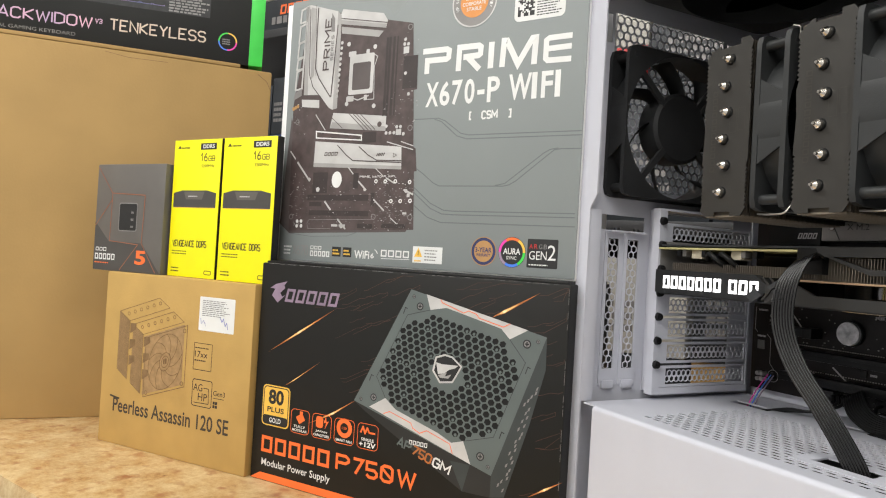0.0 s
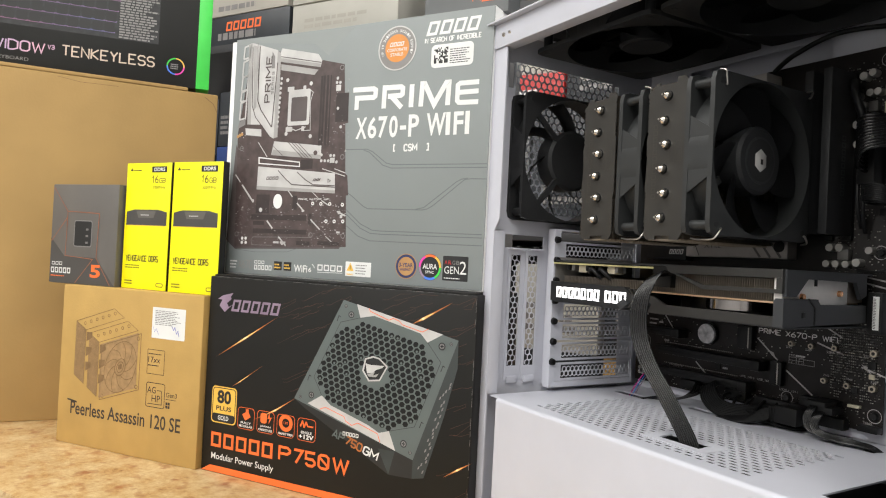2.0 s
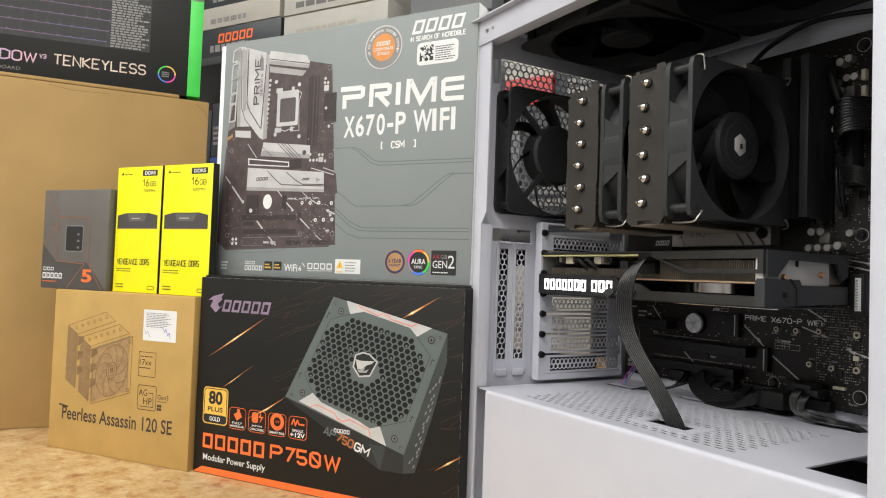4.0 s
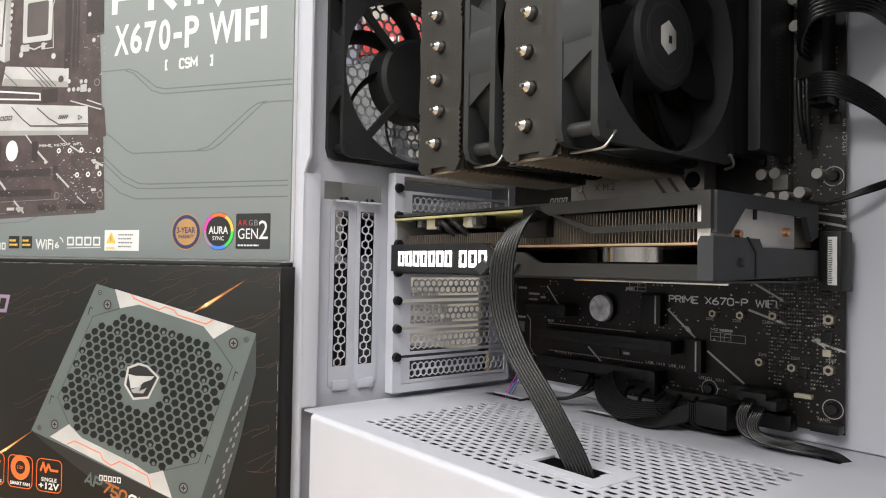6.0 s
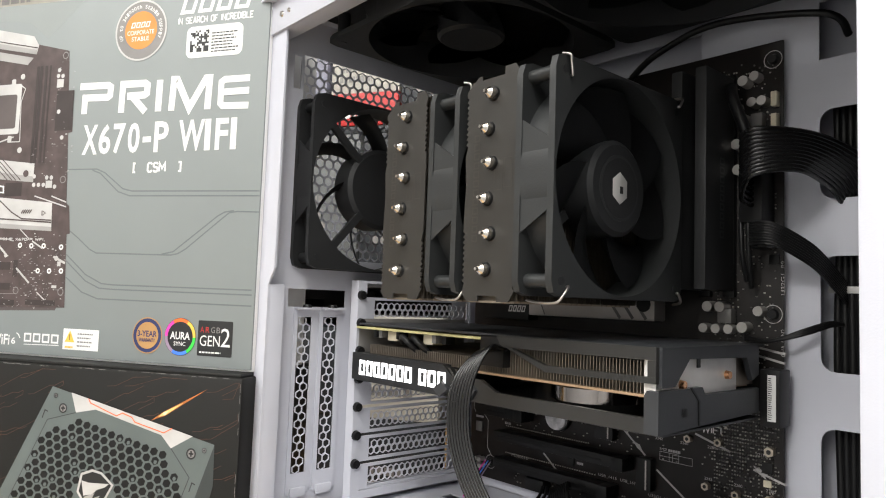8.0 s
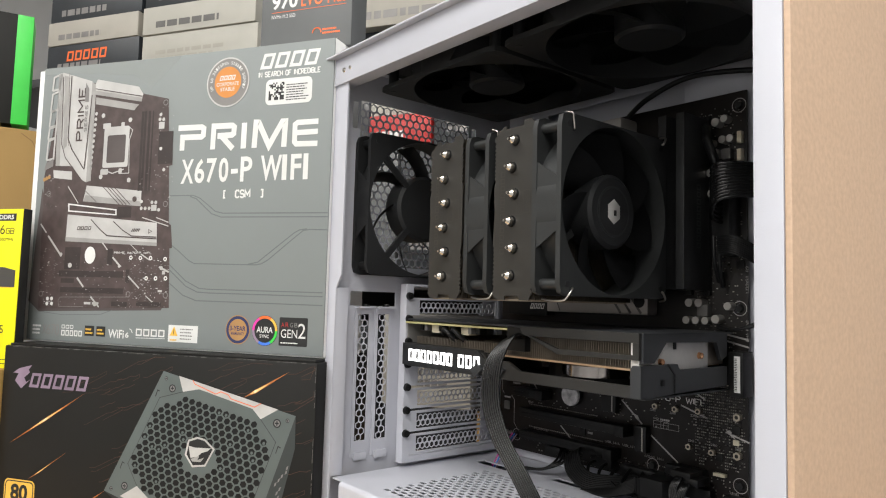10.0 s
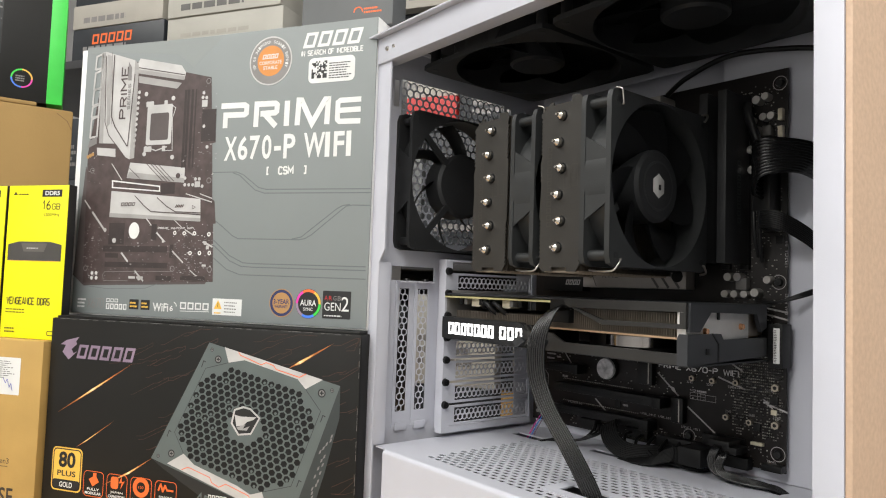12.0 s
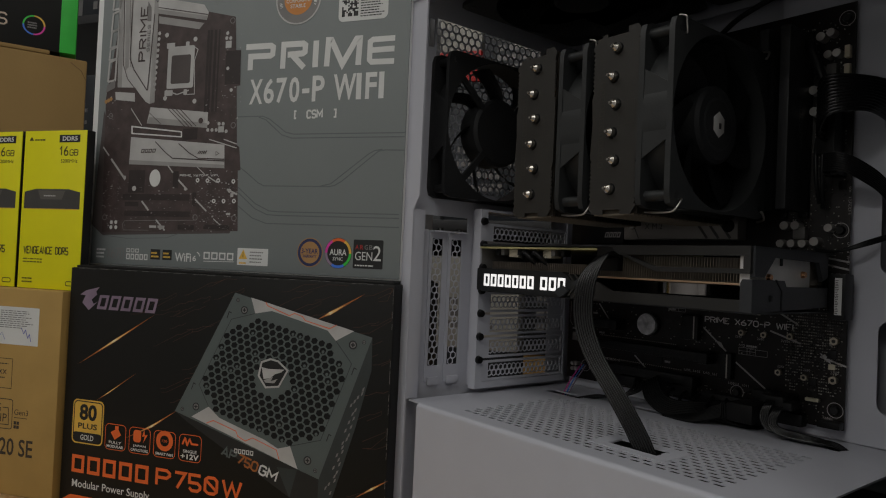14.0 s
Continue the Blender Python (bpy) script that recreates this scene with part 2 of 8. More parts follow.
def lettering(bm, body, u0, z0, u1, z1, layer=2, bold=0.0, lean=0.0, m=None):
    """Words from the built-in font, fitted into the box u0 z0 u1 z1 of a face."""
    cu = bpy.data.curves.new("text", "FONT")
    cu.body, cu.offset, cu.resolution_u = body, bold, 3
    tmp = bpy.data.objects.new("text", cu)
    scene.collection.objects.link(tmp)
    dg = bpy.context.evaluated_depsgraph_get()
    me = bpy.data.meshes.new_from_object(tmp.evaluated_get(dg))
    bpy.data.objects.remove(tmp)
    co = np.array([v.co[:] for v in me.vertices])
    lo, hi = co.min(0), co.max(0)
    vs = []
    for x, y, _ in co:
        a, b = (x - lo[0]) / (hi[0] - lo[0]), (y - lo[1]) / (hi[1] - lo[1])
        p = Vector((u0 + a * (u1 - u0) + lean * b * (z1 - z0), -layer * LAYER, z0 + b * (z1 - z0)))
        vs.append(bm.verts.new(m @ p if m else p))
    for p in me.polygons:
        try:
            f = bm.faces.new([vs[i] for i in p.vertices])
        except ValueError:
            continue
        f.normal_update()
        if not m and f.normal.y > 0:
            f.normal_flip()
    bpy.data.meshes.remove(me)
    return bm


def band(bm, pts, w, layer=2, m=None):
    """A stroke of even width along a bent line, with mitred corners."""
    P = [Vector(p) for p in pts]
    sides = []
    for k, p in enumerate(P):
        d0 = (p - P[k - 1]).normalized() if k else (P[1] - p).normalized()
        d1 = (P[k + 1] - p).normalized() if k < len(P) - 1 else d0
        n0, n1 = Vector((-d0.y, d0.x)), Vector((-d1.y, d1.x))
        n = (n0 + n1).normalized()
        n *= w / 2 / max(0.45, n.dot(n0))
        sides.append((p + n, p - n))
    for (a, b), (c, d) in zip(sides, sides[1:]):
        vs = [Vector((q.x, -layer * LAYER, q.y)) for q in (a, b, d, c)]
        f = bm.faces.new([bm.verts.new(m @ v if m else v) for v in vs])
        f.normal_update()
        if not m and f.normal.y > 0:
            f.normal_flip()
    return bm


# technical capitals: bent lines on a grid 4 wide and 6 high
GLYPHS = {
    "A": "00 26 40|0.8-1.7 3.2-1.7", "B": "00 06 36 45 44 33 03|33 42 41 30 00", "C": "41 30 10 01 05 16 36 45", "D": "00 06 26 45 41 20 00", "E": "40 00 06 46|03 33",
    "F": "00 06 46|03 33", "H": "00 06|40 46|03 43", "G": "45 36 16 05 01 10 30 41 43 23", "I": "00 06", "K": "00 06|46 03 40", "L": "06 00 40", "M": "00 06 22 46 40", "N": "00 06 40 46",
    "O": "10 30 41 45 36 16 05 01 10", "P": "00 06 36 45 44 33 03", "R": "00 06 36 45 44 33 03|23 40", "S": "01 10 30 41 42 33 13 04 05 16 36 45", "T": "06 46|20 26",
    "U": "06 01 10 30 41 46", "V": "06 20 46", "W": "06 10 25 30 46", "X": "00 46|06 40", "Y": "06 23 46|23 20", "0": "10 30 41 45 36 16 05 01 10", "1": "04 26 20",
    "2": "05 16 36 45 44 00 40", "3": "05 16 36 45 44 33 13|33 42 41 30 10 01", "5": "46 06 03 33 42 41 30 10 01", "6": "36 03 01 10 30 41 42 33 13 02", "7": "06 46 10",
    "8": "13 33 42 41 30 10 01 02 13 04 05 16 36 45 44 33", "-": "03 43", "[": "30 00 06 36", "]": "00 30 36 06", "+": "03 43|21 25",
}


def spelled(bm, word, u0, z0, u1, z1, w, layer=2, gap=0.30, m=None):
    """Words in strokes of width w, from u0 to u1; I takes little room, M and W more."""
    room = [0.0 if c == "I" else 0.75 if c in " -[]" else 1.35 if c in "MW" else 1.0 for c in word]
    g = [gap] * len(word)
    unit = (u1 - u0 - w) / (sum(room) + sum(g[:-1]))
    u = u0 + w / 2
    for c, r in zip(word, room):
        for k, run in enumerate(GLYPHS.get(c, "").split("|")):
            pts = []
            for p in run.split():
                a, b = (p.split("-") if len(p) > 2 else p)
                pts.append((u + float(a) / 4 * r * unit, z0 + w / 2 + float(b) / 6 * (z1 - z0 - w)))
            if len(pts) > 1:
                band(bm, pts, w, layer + 0.3 * k, m)
        u += (r + gap) * unit
    return bm


def mark_blocks(bm, n, u0, z0, u1, z1, layer=2, lean=0.0, stroke=0.28):
    """A word mark as plain hollow blocks."""
    w = (u1 - u0) / n
    h = z1 - z0
    t = min(0.20 * h, 0.24 * w)
    s = lambda u, z: (u + lean * (z - z0), z)
    for k in range(n):
        a, b, c, d = u0 + k * w + t / 2, u0 + (k + 0.80) * w - t / 2, z0 + t / 2, z1 - t / 2
        mid = (c + d) / 2
        band(bm, [s(a, mid), s(a, c), s(b, c), s(b, d), s(a, d), s(a, mid)], t, layer)
    return bm


def bars(bm, u0, z0, u1, z1, rows, layer=2, seed=1, fill=0.5):
    """Unreadable small print as plain bars."""
    rnd = random.Random(seed)
    step = (z1 - z0) / rows
    for k in range(rows):
        z = z1 - (k + 1) * step
        u = u0
        end = u0 + (u1 - u0) * rnd.uniform(0.65, 1.0)
        while u < end:
            w = rnd.uniform(0.06, 0.16) * (u1 - u0)
            rect(bm, u, z, min(u + w, end), z + step * fill, layer)
            u += w + 0.025 * (u1 - u0)
    return bm


def prism(bm, pts, y0, y1):
    """A solid whose outline pts (x, z) runs from y0 to y1."""
    n = len(pts)
    a = [bm.verts.new((x, y0, z)) for x, z in pts]
    b = [bm.verts.new((x, y1, z)) for x, z in pts]
    fs = [bm.faces.new(a), bm.faces.new(b[::-1])]
    for k in range(n):
        fs.append(bm.faces.new((a[k], b[k], b[(k + 1) % n], a[(k + 1) % n])))
    bmesh.ops.recalc_face_normals(bm, faces=fs)
    return bm


def turned(bm, m):
    bmesh.ops.transform(bm, matrix=m, verts=bm.verts)
    return bm


def tube(name, pts, r, mat, parent=None, label="", flatness=1.0):
    """A round cable as a mesh along a smooth line through pts."""
    P = [Vector(p) for p in pts]
    path = []
    for k in range(len(P) - 1):
        a, b, c, d = P[max(k - 1, 0)], P[k], P[k + 1], P[min(k + 2, len(P) - 1)]
        for s in range(8):
            t = s / 8
            path.append(0.5 * ((2 * b) + (c - a) * t + (2 * a - 5 * b + 4 * c - d) * t * t + (3 * b - a - 3 * c + d) * t ** 3))
    path.append(P[-1])
    bm = bmesh.new()
    rings = []
    n = 8
    for k, p in enumerate(path):
        d = (path[min(k + 1, len(path) - 1)] - path[max(k - 1, 0)]).normalized()
        s = d.orthogonal().normalized() if not rings else (side - d * side.dot(d)).normalized()
        side = s
        u = d.cross(s)
        rings.append([bm.verts.new(p + r * (math.cos(a) * s + math.sin(a) * u)) for a in (2 * math.pi * j / n for j in range(n))])
    for a, b in zip(rings, rings[1:]):
        for j in range(n):
            bm.faces.new((a[j], a[(j + 1) % n], b[(j + 1) % n], b[j]))
    bm.faces.new(rings[0][::-1])
    bm.faces.new(rings[-1])
    bmesh.ops.recalc_face_normals(bm, faces=bm.faces)
    return part(name, bm, mat, parent, label, smooth=True)


# ---------------------------------------------------------------- the room
def room():
    def slab(name, b, mat):
        return tagged(part(name, b, mat), kind="structure", label="plain painted shop surface", category=name.split("_")[0])
    slab("floor", one_box(-3.2, -3.2, -1.0, 2.6, 2.4, -0.9), FLOOR_TILE)
    slab("ceiling", one_box(-3.2, -3.2, 1.8, 2.6, 2.4, 1.9), CEILING_PAINT)
    slab("wall_north", one_box(-3.2, 2.3, -0.9, 2.6, 2.4, 1.8), WALL_PAINT)
    slab("wall_south", one_box(-3.2, -3.2, -0.9, 2.6, -3.1, 1.8), WALL_PAINT)
    slab("wall_west", one_box(-3.2, -3.1, -0.9, -3.1, 2.3, 1.8), WALL_PAINT)
    slab("wall_east", one_box(2.5, -3.1, -0.9, 2.6, 2.3, 1.8), WALL_PAINT)


room()


def bench():
    b = thing("workbench", pose(-0.6, -0.612, 0, 0, 0, 26), "workbench with a speckled brown stone laminate top and blue front", "bench")
    part("worktop", one_box(-0.62, 0, -0.035, 1.15, 0.70, 0, 0.008), GRANITE, b, "speckled brown and cream laminate top", smooth=False)
    part("front_panel", one_box(-0.60, 0.012, -0.9, 1.13, 0.03, -0.035, 0.002), BLUE_BOARD, b, "blue painted front panel")
    part("side_panel", one_box(-0.60, 0.03, -0.9, -0.58, 0.68, -0.035, 0.002), BLUE_BOARD, b, "blue painted side panel")
    part("side_panel", one_box(1.11, 0.03, -0.9, 1.13, 0.68, -0.035, 0.002), BLUE_BOARD, b, "blue painted side panel")


bench()


# ---------------------------------------------------------------- boxes on the bench
def power_supply_box():
    b = thing("power_supply_box", pose(-0.358, -0.267, 0, 0, 0, 33), "black printed power supply carton with orange lettering standing on the bench", "box", "boxed parts")
    L, R, H = -0.230, 0.1135, 0.2285
    part("carton", one_box(L, 0, 0, R, 0.115, H, 0.0016), BLACK_PRINT, b)
    part("lid_flap", one_box(L + 0.003, 0.003, H - 0.0005, R - 0.003, 0.113, H + 0.0026, 0.0012), BLACK_PRINT, b, "slightly lifted black carton lid")
    rnd = random.Random(14)
    bm = bmesh.new()
    for k in range(60):
        u = rnd.uniform(L + 0.004, R - 0.012)
        w = rnd.uniform(0.002, 0.010)
        z = H - rnd.uniform(0.0004, 0.0010)
        flat(bm, [(u, z), (u + w, z + 0.0001), (u + w * 0.8, z + 0.0004), (u + w * 0.1, z + 0.0003)], 2)
    for k in range(26):
        z = rnd.uniform(0.01, H - 0.008)
        w = rnd.uniform(0.002, 0.008)
        flat(bm, [(R - 0.0012, z), (R - 0.0008, z + 0.2 * w), (R - 0.0008, z + w), (R - 0.0011, z + 0.8 * w)], 2)
    tagged(part("scuffed_edge", bm, SILVER_DARK, b, "pale scuffs along the carton edge"), kind="stuff")
    # orange foot stripe
    part("foot_stripe", flat(bmesh.new(), [(L + 0.001, 0.001), (R - 0.001, 0.001), (R - 0.001, 0.0085), (L + 0.014, 0.0085)]), ORANGE_PRINT, b, "orange printed stripe")
    # streaks of light: amber tails that taper from a bright middle
    for a, mid, c, w in (((-0.2150, 0.1345), (-0.1728, 0.1600), (-0.1275, 0.1879), 0.0026), ((-0.1899, 0.1020), (-0.1765, 0.1102), (-0.1436, 0.1327), 0.0013), ((-0.1544, 0.0694), (-0.1239, 0.0845), (-0.0971, 0.1017), 0.0024), ((0.0439, 0.1954), (0.0550, 0.2011), (0.0875, 0.2199), 0.0030), ((0.0854, 0.0484), (0.1007, 0.0581), (0.1157, 0.0674), 0.0022)):
        a, mid, c = Vector(a), Vector(mid), Vector(c)
        n = Vector((a.y - c.y, c.x - a.x)).normalized()
        streak = part("light_streak", flat(bmesh.new(), [tuple(a), tuple(mid - n * w * 0.5), tuple(c), tuple(mid + n * w * 0.5)], 1), AMBER_PRINT, b, "amber printed streak")
        p, q2 = mid + (a - mid) * 0.45, mid + (c - mid) * 0.45
        part("bright_core", flat(bmesh.new(), [tuple(p), tuple(mid - n * w * 0.42), tuple(q2), tuple(mid + n * w * 0.42)], 2), SPARK_PRINT, streak, "bright orange core")
        if w > 0.002:
            part("white_core", flat(bmesh.new(), [tuple(mid + (a - mid) * 0.10), tuple(mid - n * w * 0.36), tuple(mid + (c - mid) * 0.10), tuple(mid + n * w * 0.36)], 3), SPARK_HOT, streak, "pale yellow spark")
    rnd = random.Random(5)
    bm = bmesh.new()
    for k in range(52):
        u = rnd.choice((rnd.uniform(-0.16, -0.05), rnd.uniform(-0.14, -0.06), rnd.uniform(-0.02, 0.08), rnd.uniform(0.080, 0.10)))
        z = rnd.uniform(0.10, 0.222) if u < 0.06 else rnd.uniform(0.02, 0.222)
        d = rnd.choice((0.010, 0.018, 0.030))
        e = rnd.uniform(0.002, 0.010)
        pts = [(u, z), (u + e, z + e * 0.1), (u + e + d * 0.8, z + d * 0.42), (u + 1.6 * e + d * 0.9, z + d * 0.44), (u + 1.6 * e + d * 1.3, z + d * 0.64)]
        pts = [(min(p, R - 0.002), min(q, H - 0.003)) for p, q in pts]
        if k % 3 == 0:
            pts += [(pts[-1][0], max(0.01, pts[-1][1] - 0.003)), (max(u, pts[-1][0] - d * 0.7), max(0.008, pts[-1][1] - 0.003 - d * 0.35))]
        line(bm, pts, 0.00032, 1)
    tagged(part("circuit_line", bm, RUST_LINE, b, "thin rust-coloured printed lines"), kind="stuff")
    # picture of the power supply: near square top face seen at a slant
    A, B, C, D = Vector((-0.0405, 0.2136)), Vector((0.0954, 0.1834)), Vector((0.0514, 0.0594)), Vector((-0.0989, 0.1014))
    q = lambda s, t: tuple((A * (1 - s) + B * s) * (1 - t) + (D * (1 - s) + C * s) * t)
    pic = bmesh.new()
    flat(pic, [q(0, 0), q(1, 0), q(1, 1), q(0, 1)], 2)
    part("unit_picture", pic, SLATE_PRINT, b, "printed slate-grey power supply")
    part("unit_side_picture", flat(bmesh.new(), [q(1, 0), (0.0959, 0.1561), (0.0840, 0.1084), (0.0645, 0.0437), (0.0513, 0.0408), q(1, 1)], 2), SLATE_DARK, b)
    part("unit_front_picture", flat(bmesh.new(), [q(0, 1), q(1, 1), (0.0513, 0.0408), (0.0243, 0.0401), (-0.0493, 0.0759), (-0.0845, 0.0929)], 2), UNIT_FRONT, b)
    part("unit_facet_picture", flat(bmesh.new(), [(0.0105, 0.0646), (0.0306, 0.0647), (0.0243, 0.0401)], 3), SLATE_DARK, b)
    rnd = random.Random(6)
    bm = bmesh.new()
    for k in range(26):
        t = k / 26
        u, z = Vector((0.0857, 0.1376)) * (1 - t) + Vector((0.0584, 0.0439)) * t
        u += rnd.uniform(-0.004, 0.004)
        flat(bm, [(u, z), (u + 0.0018, z + 0.0012), (u + 0.0026, z + 0.0042), (u + 0.0008, z + 0.0030)], 3)
    tagged(part("side_hole_picture", bm, SILVER_DARK, b), kind="stuff")
    bm = bmesh.new()
    flat(bm2 := bmesh.new(), [(-0.0235, 0.2102), (0.0784, 0.1876), (0.0618, 0.1782), (0.0535, 0.1864), (0.0227, 0.1938), (-0.0017, 0.1996), (-0.0185, 0.1963)], 3)
    flat(bm, [(-0.0804, 0.0984), (-0.0624, 0.1092), (-0.0502, 0.1003), (-0.0029, 0.0865), (0.0108, 0.0805), (0.0227, 0.0841), (0.0311, 0.0653)], 3)
    part("trim_plate", bm, SILVER_PRINT, b, "pale printed trim")
    part("trim_plate", bm2, SILVER_PRINT, b, "pale printed trim")
    part("trim_line", band(bmesh.new(), [(-0.0083, 0.2069), (-0.0063, 0.2039), (0.0160, 0.1966), (0.0210, 0.1989), (0.0288, 0.1967), (0.0316, 0.1935), (0.0554, 0.1881), (0.0619, 0.1916)], 0.0007, 4), ORANGE_PRINT, b)
    part("trim_line", band(bmesh.new(), [(-0.0637, 0.0943), (-0.0566, 0.0974), (-0.0324, 0.0907), (-0.0302, 0.0864), (-0.0224, 0.0831), (-0.0150, 0.0867), (0.0095, 0.0792), (0.0127, 0.0711)], 0.0007, 4), ORANGE_PRINT, b)
    holes, glint = bmesh.new(), bmesh.new()
    rnd = random.Random(3)
    nx, nz = 18, 19
    for j in range(nz):
        for i in range(nx):
            s = 0.5 + (i - (nx - 1) / 2 + (0.5 if j % 2 else 0)) * 0.0515
            t = 0.5 + (j - (nz - 1) / 2) * 0.0445
            x, y = s - 0.5, t - 0.5
            if abs(x) + abs(y) > 0.63 or abs(x) > 0.425 or abs(y) > 0.395 or (x * x + y * y < 0.0130):
                continue
            pts = [q(s + 0.0222 * math.sin(radians(60 * k)), t + 0.0238 * math.cos(radians(60 * k))) for k in range(6)]
            flat(holes, pts, 3)
            if rnd.random() < 0.10:
                pts = [q(s + 0.004 + 0.010 * math.sin(radians(60 * k)), t + 0.006 + 0.012 * math.cos(radians(60 * k))) for k in range(6)]
                flat(glint, pts, 4)
    tagged(part("grille_picture", holes, GRILLE_HOLE, b, "printed dark honeycomb grille"), kind="stuff")
    tagged(part("grille_glint", glint, SLATE_PRINT, b), kind="stuff")
    badge = [(-0.0102, 0.1548), (-0.0005, 0.1582), (0.0075, 0.1569), (0.0179, 0.1491), (0.0091, 0.1334), (-0.0046, 0.1314), (-0.0128, 0.1416)]
    cb = Vector((0.0027, 0.1453))
    part("badge_rim", flat(bmesh.new(), badge, 5), SILVER_PRINT, b, "silver printed badge rim")
    part("badge_field", flat(bmesh.new(), [tuple(cb + (Vector(p) - cb) * 0.87) for p in badge], 6), BLACK_FLAT, b)
    part("badge_shape", flat(bmesh.new(), [(-0.0090, 0.1498), (-0.0025, 0.1488), (0.0140, 0.1495), (0.0108, 0.1468), (0.0046, 0.1446), (0.0006, 0.1411), (-0.0065, 0.1395)], 7), SILVER_PRINT, b, "plain silver shape")
    part("badge_shape", flat(bmesh.new(), [(-0.0064, 0.1386), (0.0027, 0.1421), (0.0008, 0.1382), (0.0075, 0.1409), (0.0044, 0.1368), (-0.0044, 0.1365)], 7), SILVER_MID, b, "plain silver shape")
    for s, t, r in ((0.12, 0.10, 0.0036), (0.90, 0.085, 0.0038), (0.115, 0.90, 0.0036), (0.90, 0.915, 0.0038), (0.045, 0.045, 0.0018), (0.96, 0.045, 0.0018), (0.04, 0.96, 0.0018), (0.965, 0.955, 0.0018)):
        u, z = q(s, t)
        head = part("screw_head_picture", flat(bmesh.new(), circle_pts(u, z, r * 0.7, 20), 3), SILVER_DARK, b)
        part("screw_rim_picture", ring(bmesh.new(), circle_pts(u, z, r, 20), circle_pts(u, z, r * 0.72, 20), 4), GRILLE_DARK, head)
        part("screw_cross_picture", band(bmesh.new(), [(u - r * 0.5, z), (u + r * 0.5, z)], r * 0.3, 4), GRILLE_DARK, head)
        part("screw_cross_picture", band(bmesh.new(), [(u, z - r * 0.5), (u, z + r * 0.5)], r * 0.3, 4), GRILLE_DARK, head)
    part("panel_crease", band(bmesh.new(), [(-0.0185, 0.1963), (-0.0430, 0.1896), (-0.0738, 0.1280), (-0.0624, 0.1092)], 0.0006, 3), SLATE_DARK, b)
    part("panel_crease", band(bmesh.new(), [(0.0618, 0.1782), (0.0775, 0.1601), (0.0517, 0.0927), (0.0227, 0.0841)], 0.0006, 3), SLATE_DARK, b)
    for p in ((-0.0809, 0.1260), (-0.0467, 0.1933), (0.0789, 0.1538), (0.0583, 0.0956)):
        part("panel_notch", band(bmesh.new(), [(p[0] - 0.001, p[1] - 0.003), (p[0] + 0.001, p[1] + 0.003), (p[0] + 0.0035, p[1] + 0.002)], 0.0008, 3), GRILLE_DARK, b)
    ang = math.atan2(0.0535 - 0.0703, 0.0100 - -0.0474)
    along = Matrix.Translation((-0.0473, 0, 0.0677)) @ Matrix.Rotation(-ang, 4, "Y")
    size = math.hypot(0.0100 - -0.0474, 0.0535 - 0.0703)
    for word, a, c, mt in (("AP", 0.0, 0.27, SLATE_PRINT), ("750", 0.29, 0.66, AMBER_PRINT), ("GM", 0.68, 1.0, WHITE_PRINT)):
        part("unit_number", spelled(bmesh.new(), word, a * size, 0, c * size, 0.0095, 0.0017, 4, 0.3, along), mt, b)
    part("plain_white_mark", mark_blocks(bmesh.new(), 5, -0.0331, 0.0712, -0.0127, 0.0753, 4), WHITE_PRINT, b)
    # word mark, top left
    bm = bmesh.new()
    mark_blocks(bm, 5, -0.1958, 0.1893, -0.1245, 0.2031, 2, 0.25, 0.3)
    flat(bm, [(-0.2167, 0.2022), (-0.2096, 0.2066), (-0.1934, 0.2106), (-0.1974, 0.2060), (-0.1959, 0.2033), (-0.2025, 0.1980), (-0.1996, 0.1939), (-0.1945, 0.1967), (-0.2055, 0.1875), (-0.2138, 0.1947), (-0.2099, 0.2018)], 2)
    part("mauve_mark", bm, PLUM_PRINT, b, "mauve foil mark of plain shapes")
    # gold badge
    part("gold_badge", flat(bmesh.new(), rrect_pts(-0.2178, 0.0585, -0.1802, 0.1010, 0.005), 2), GOLD_PRINT, b, "gold efficiency badge")
    bm = bmesh.new()
    ring(bm, rrect_pts(-0.2165, 0.0598, -0.1815, 0.0997, 0.0042), rrect_pts(-0.2155, 0.0608, -0.1825, 0.0987, 0.0036), 3)
    flat(bm, rrect_pts(-0.2160, 0.0603, -0.1820, 0.0695, 0.003), 3)
    lettering(bm, "80", -0.2095, 0.0812, -0.1885, 0.0968, 3, 0.035)
    lettering(bm, "PLUS", -0.2105, 0.0730, -0.1875, 0.0785, 3, 0.02)
    part("badge_lettering", bm, BLACK_FLAT, b)
    part("badge_word", lettering(bmesh.new(), "GOLD", -0.207, 0.0622, -0.191, 0.0674, 4, 0.02), WHITE_PRINT, b)
    # four feature icons
    words = (("FULLY", "MODULAR"), ("JAPAN", "CAPACITORS"), ("", "SMART FAN"), ("SINGLE", "+12V"))
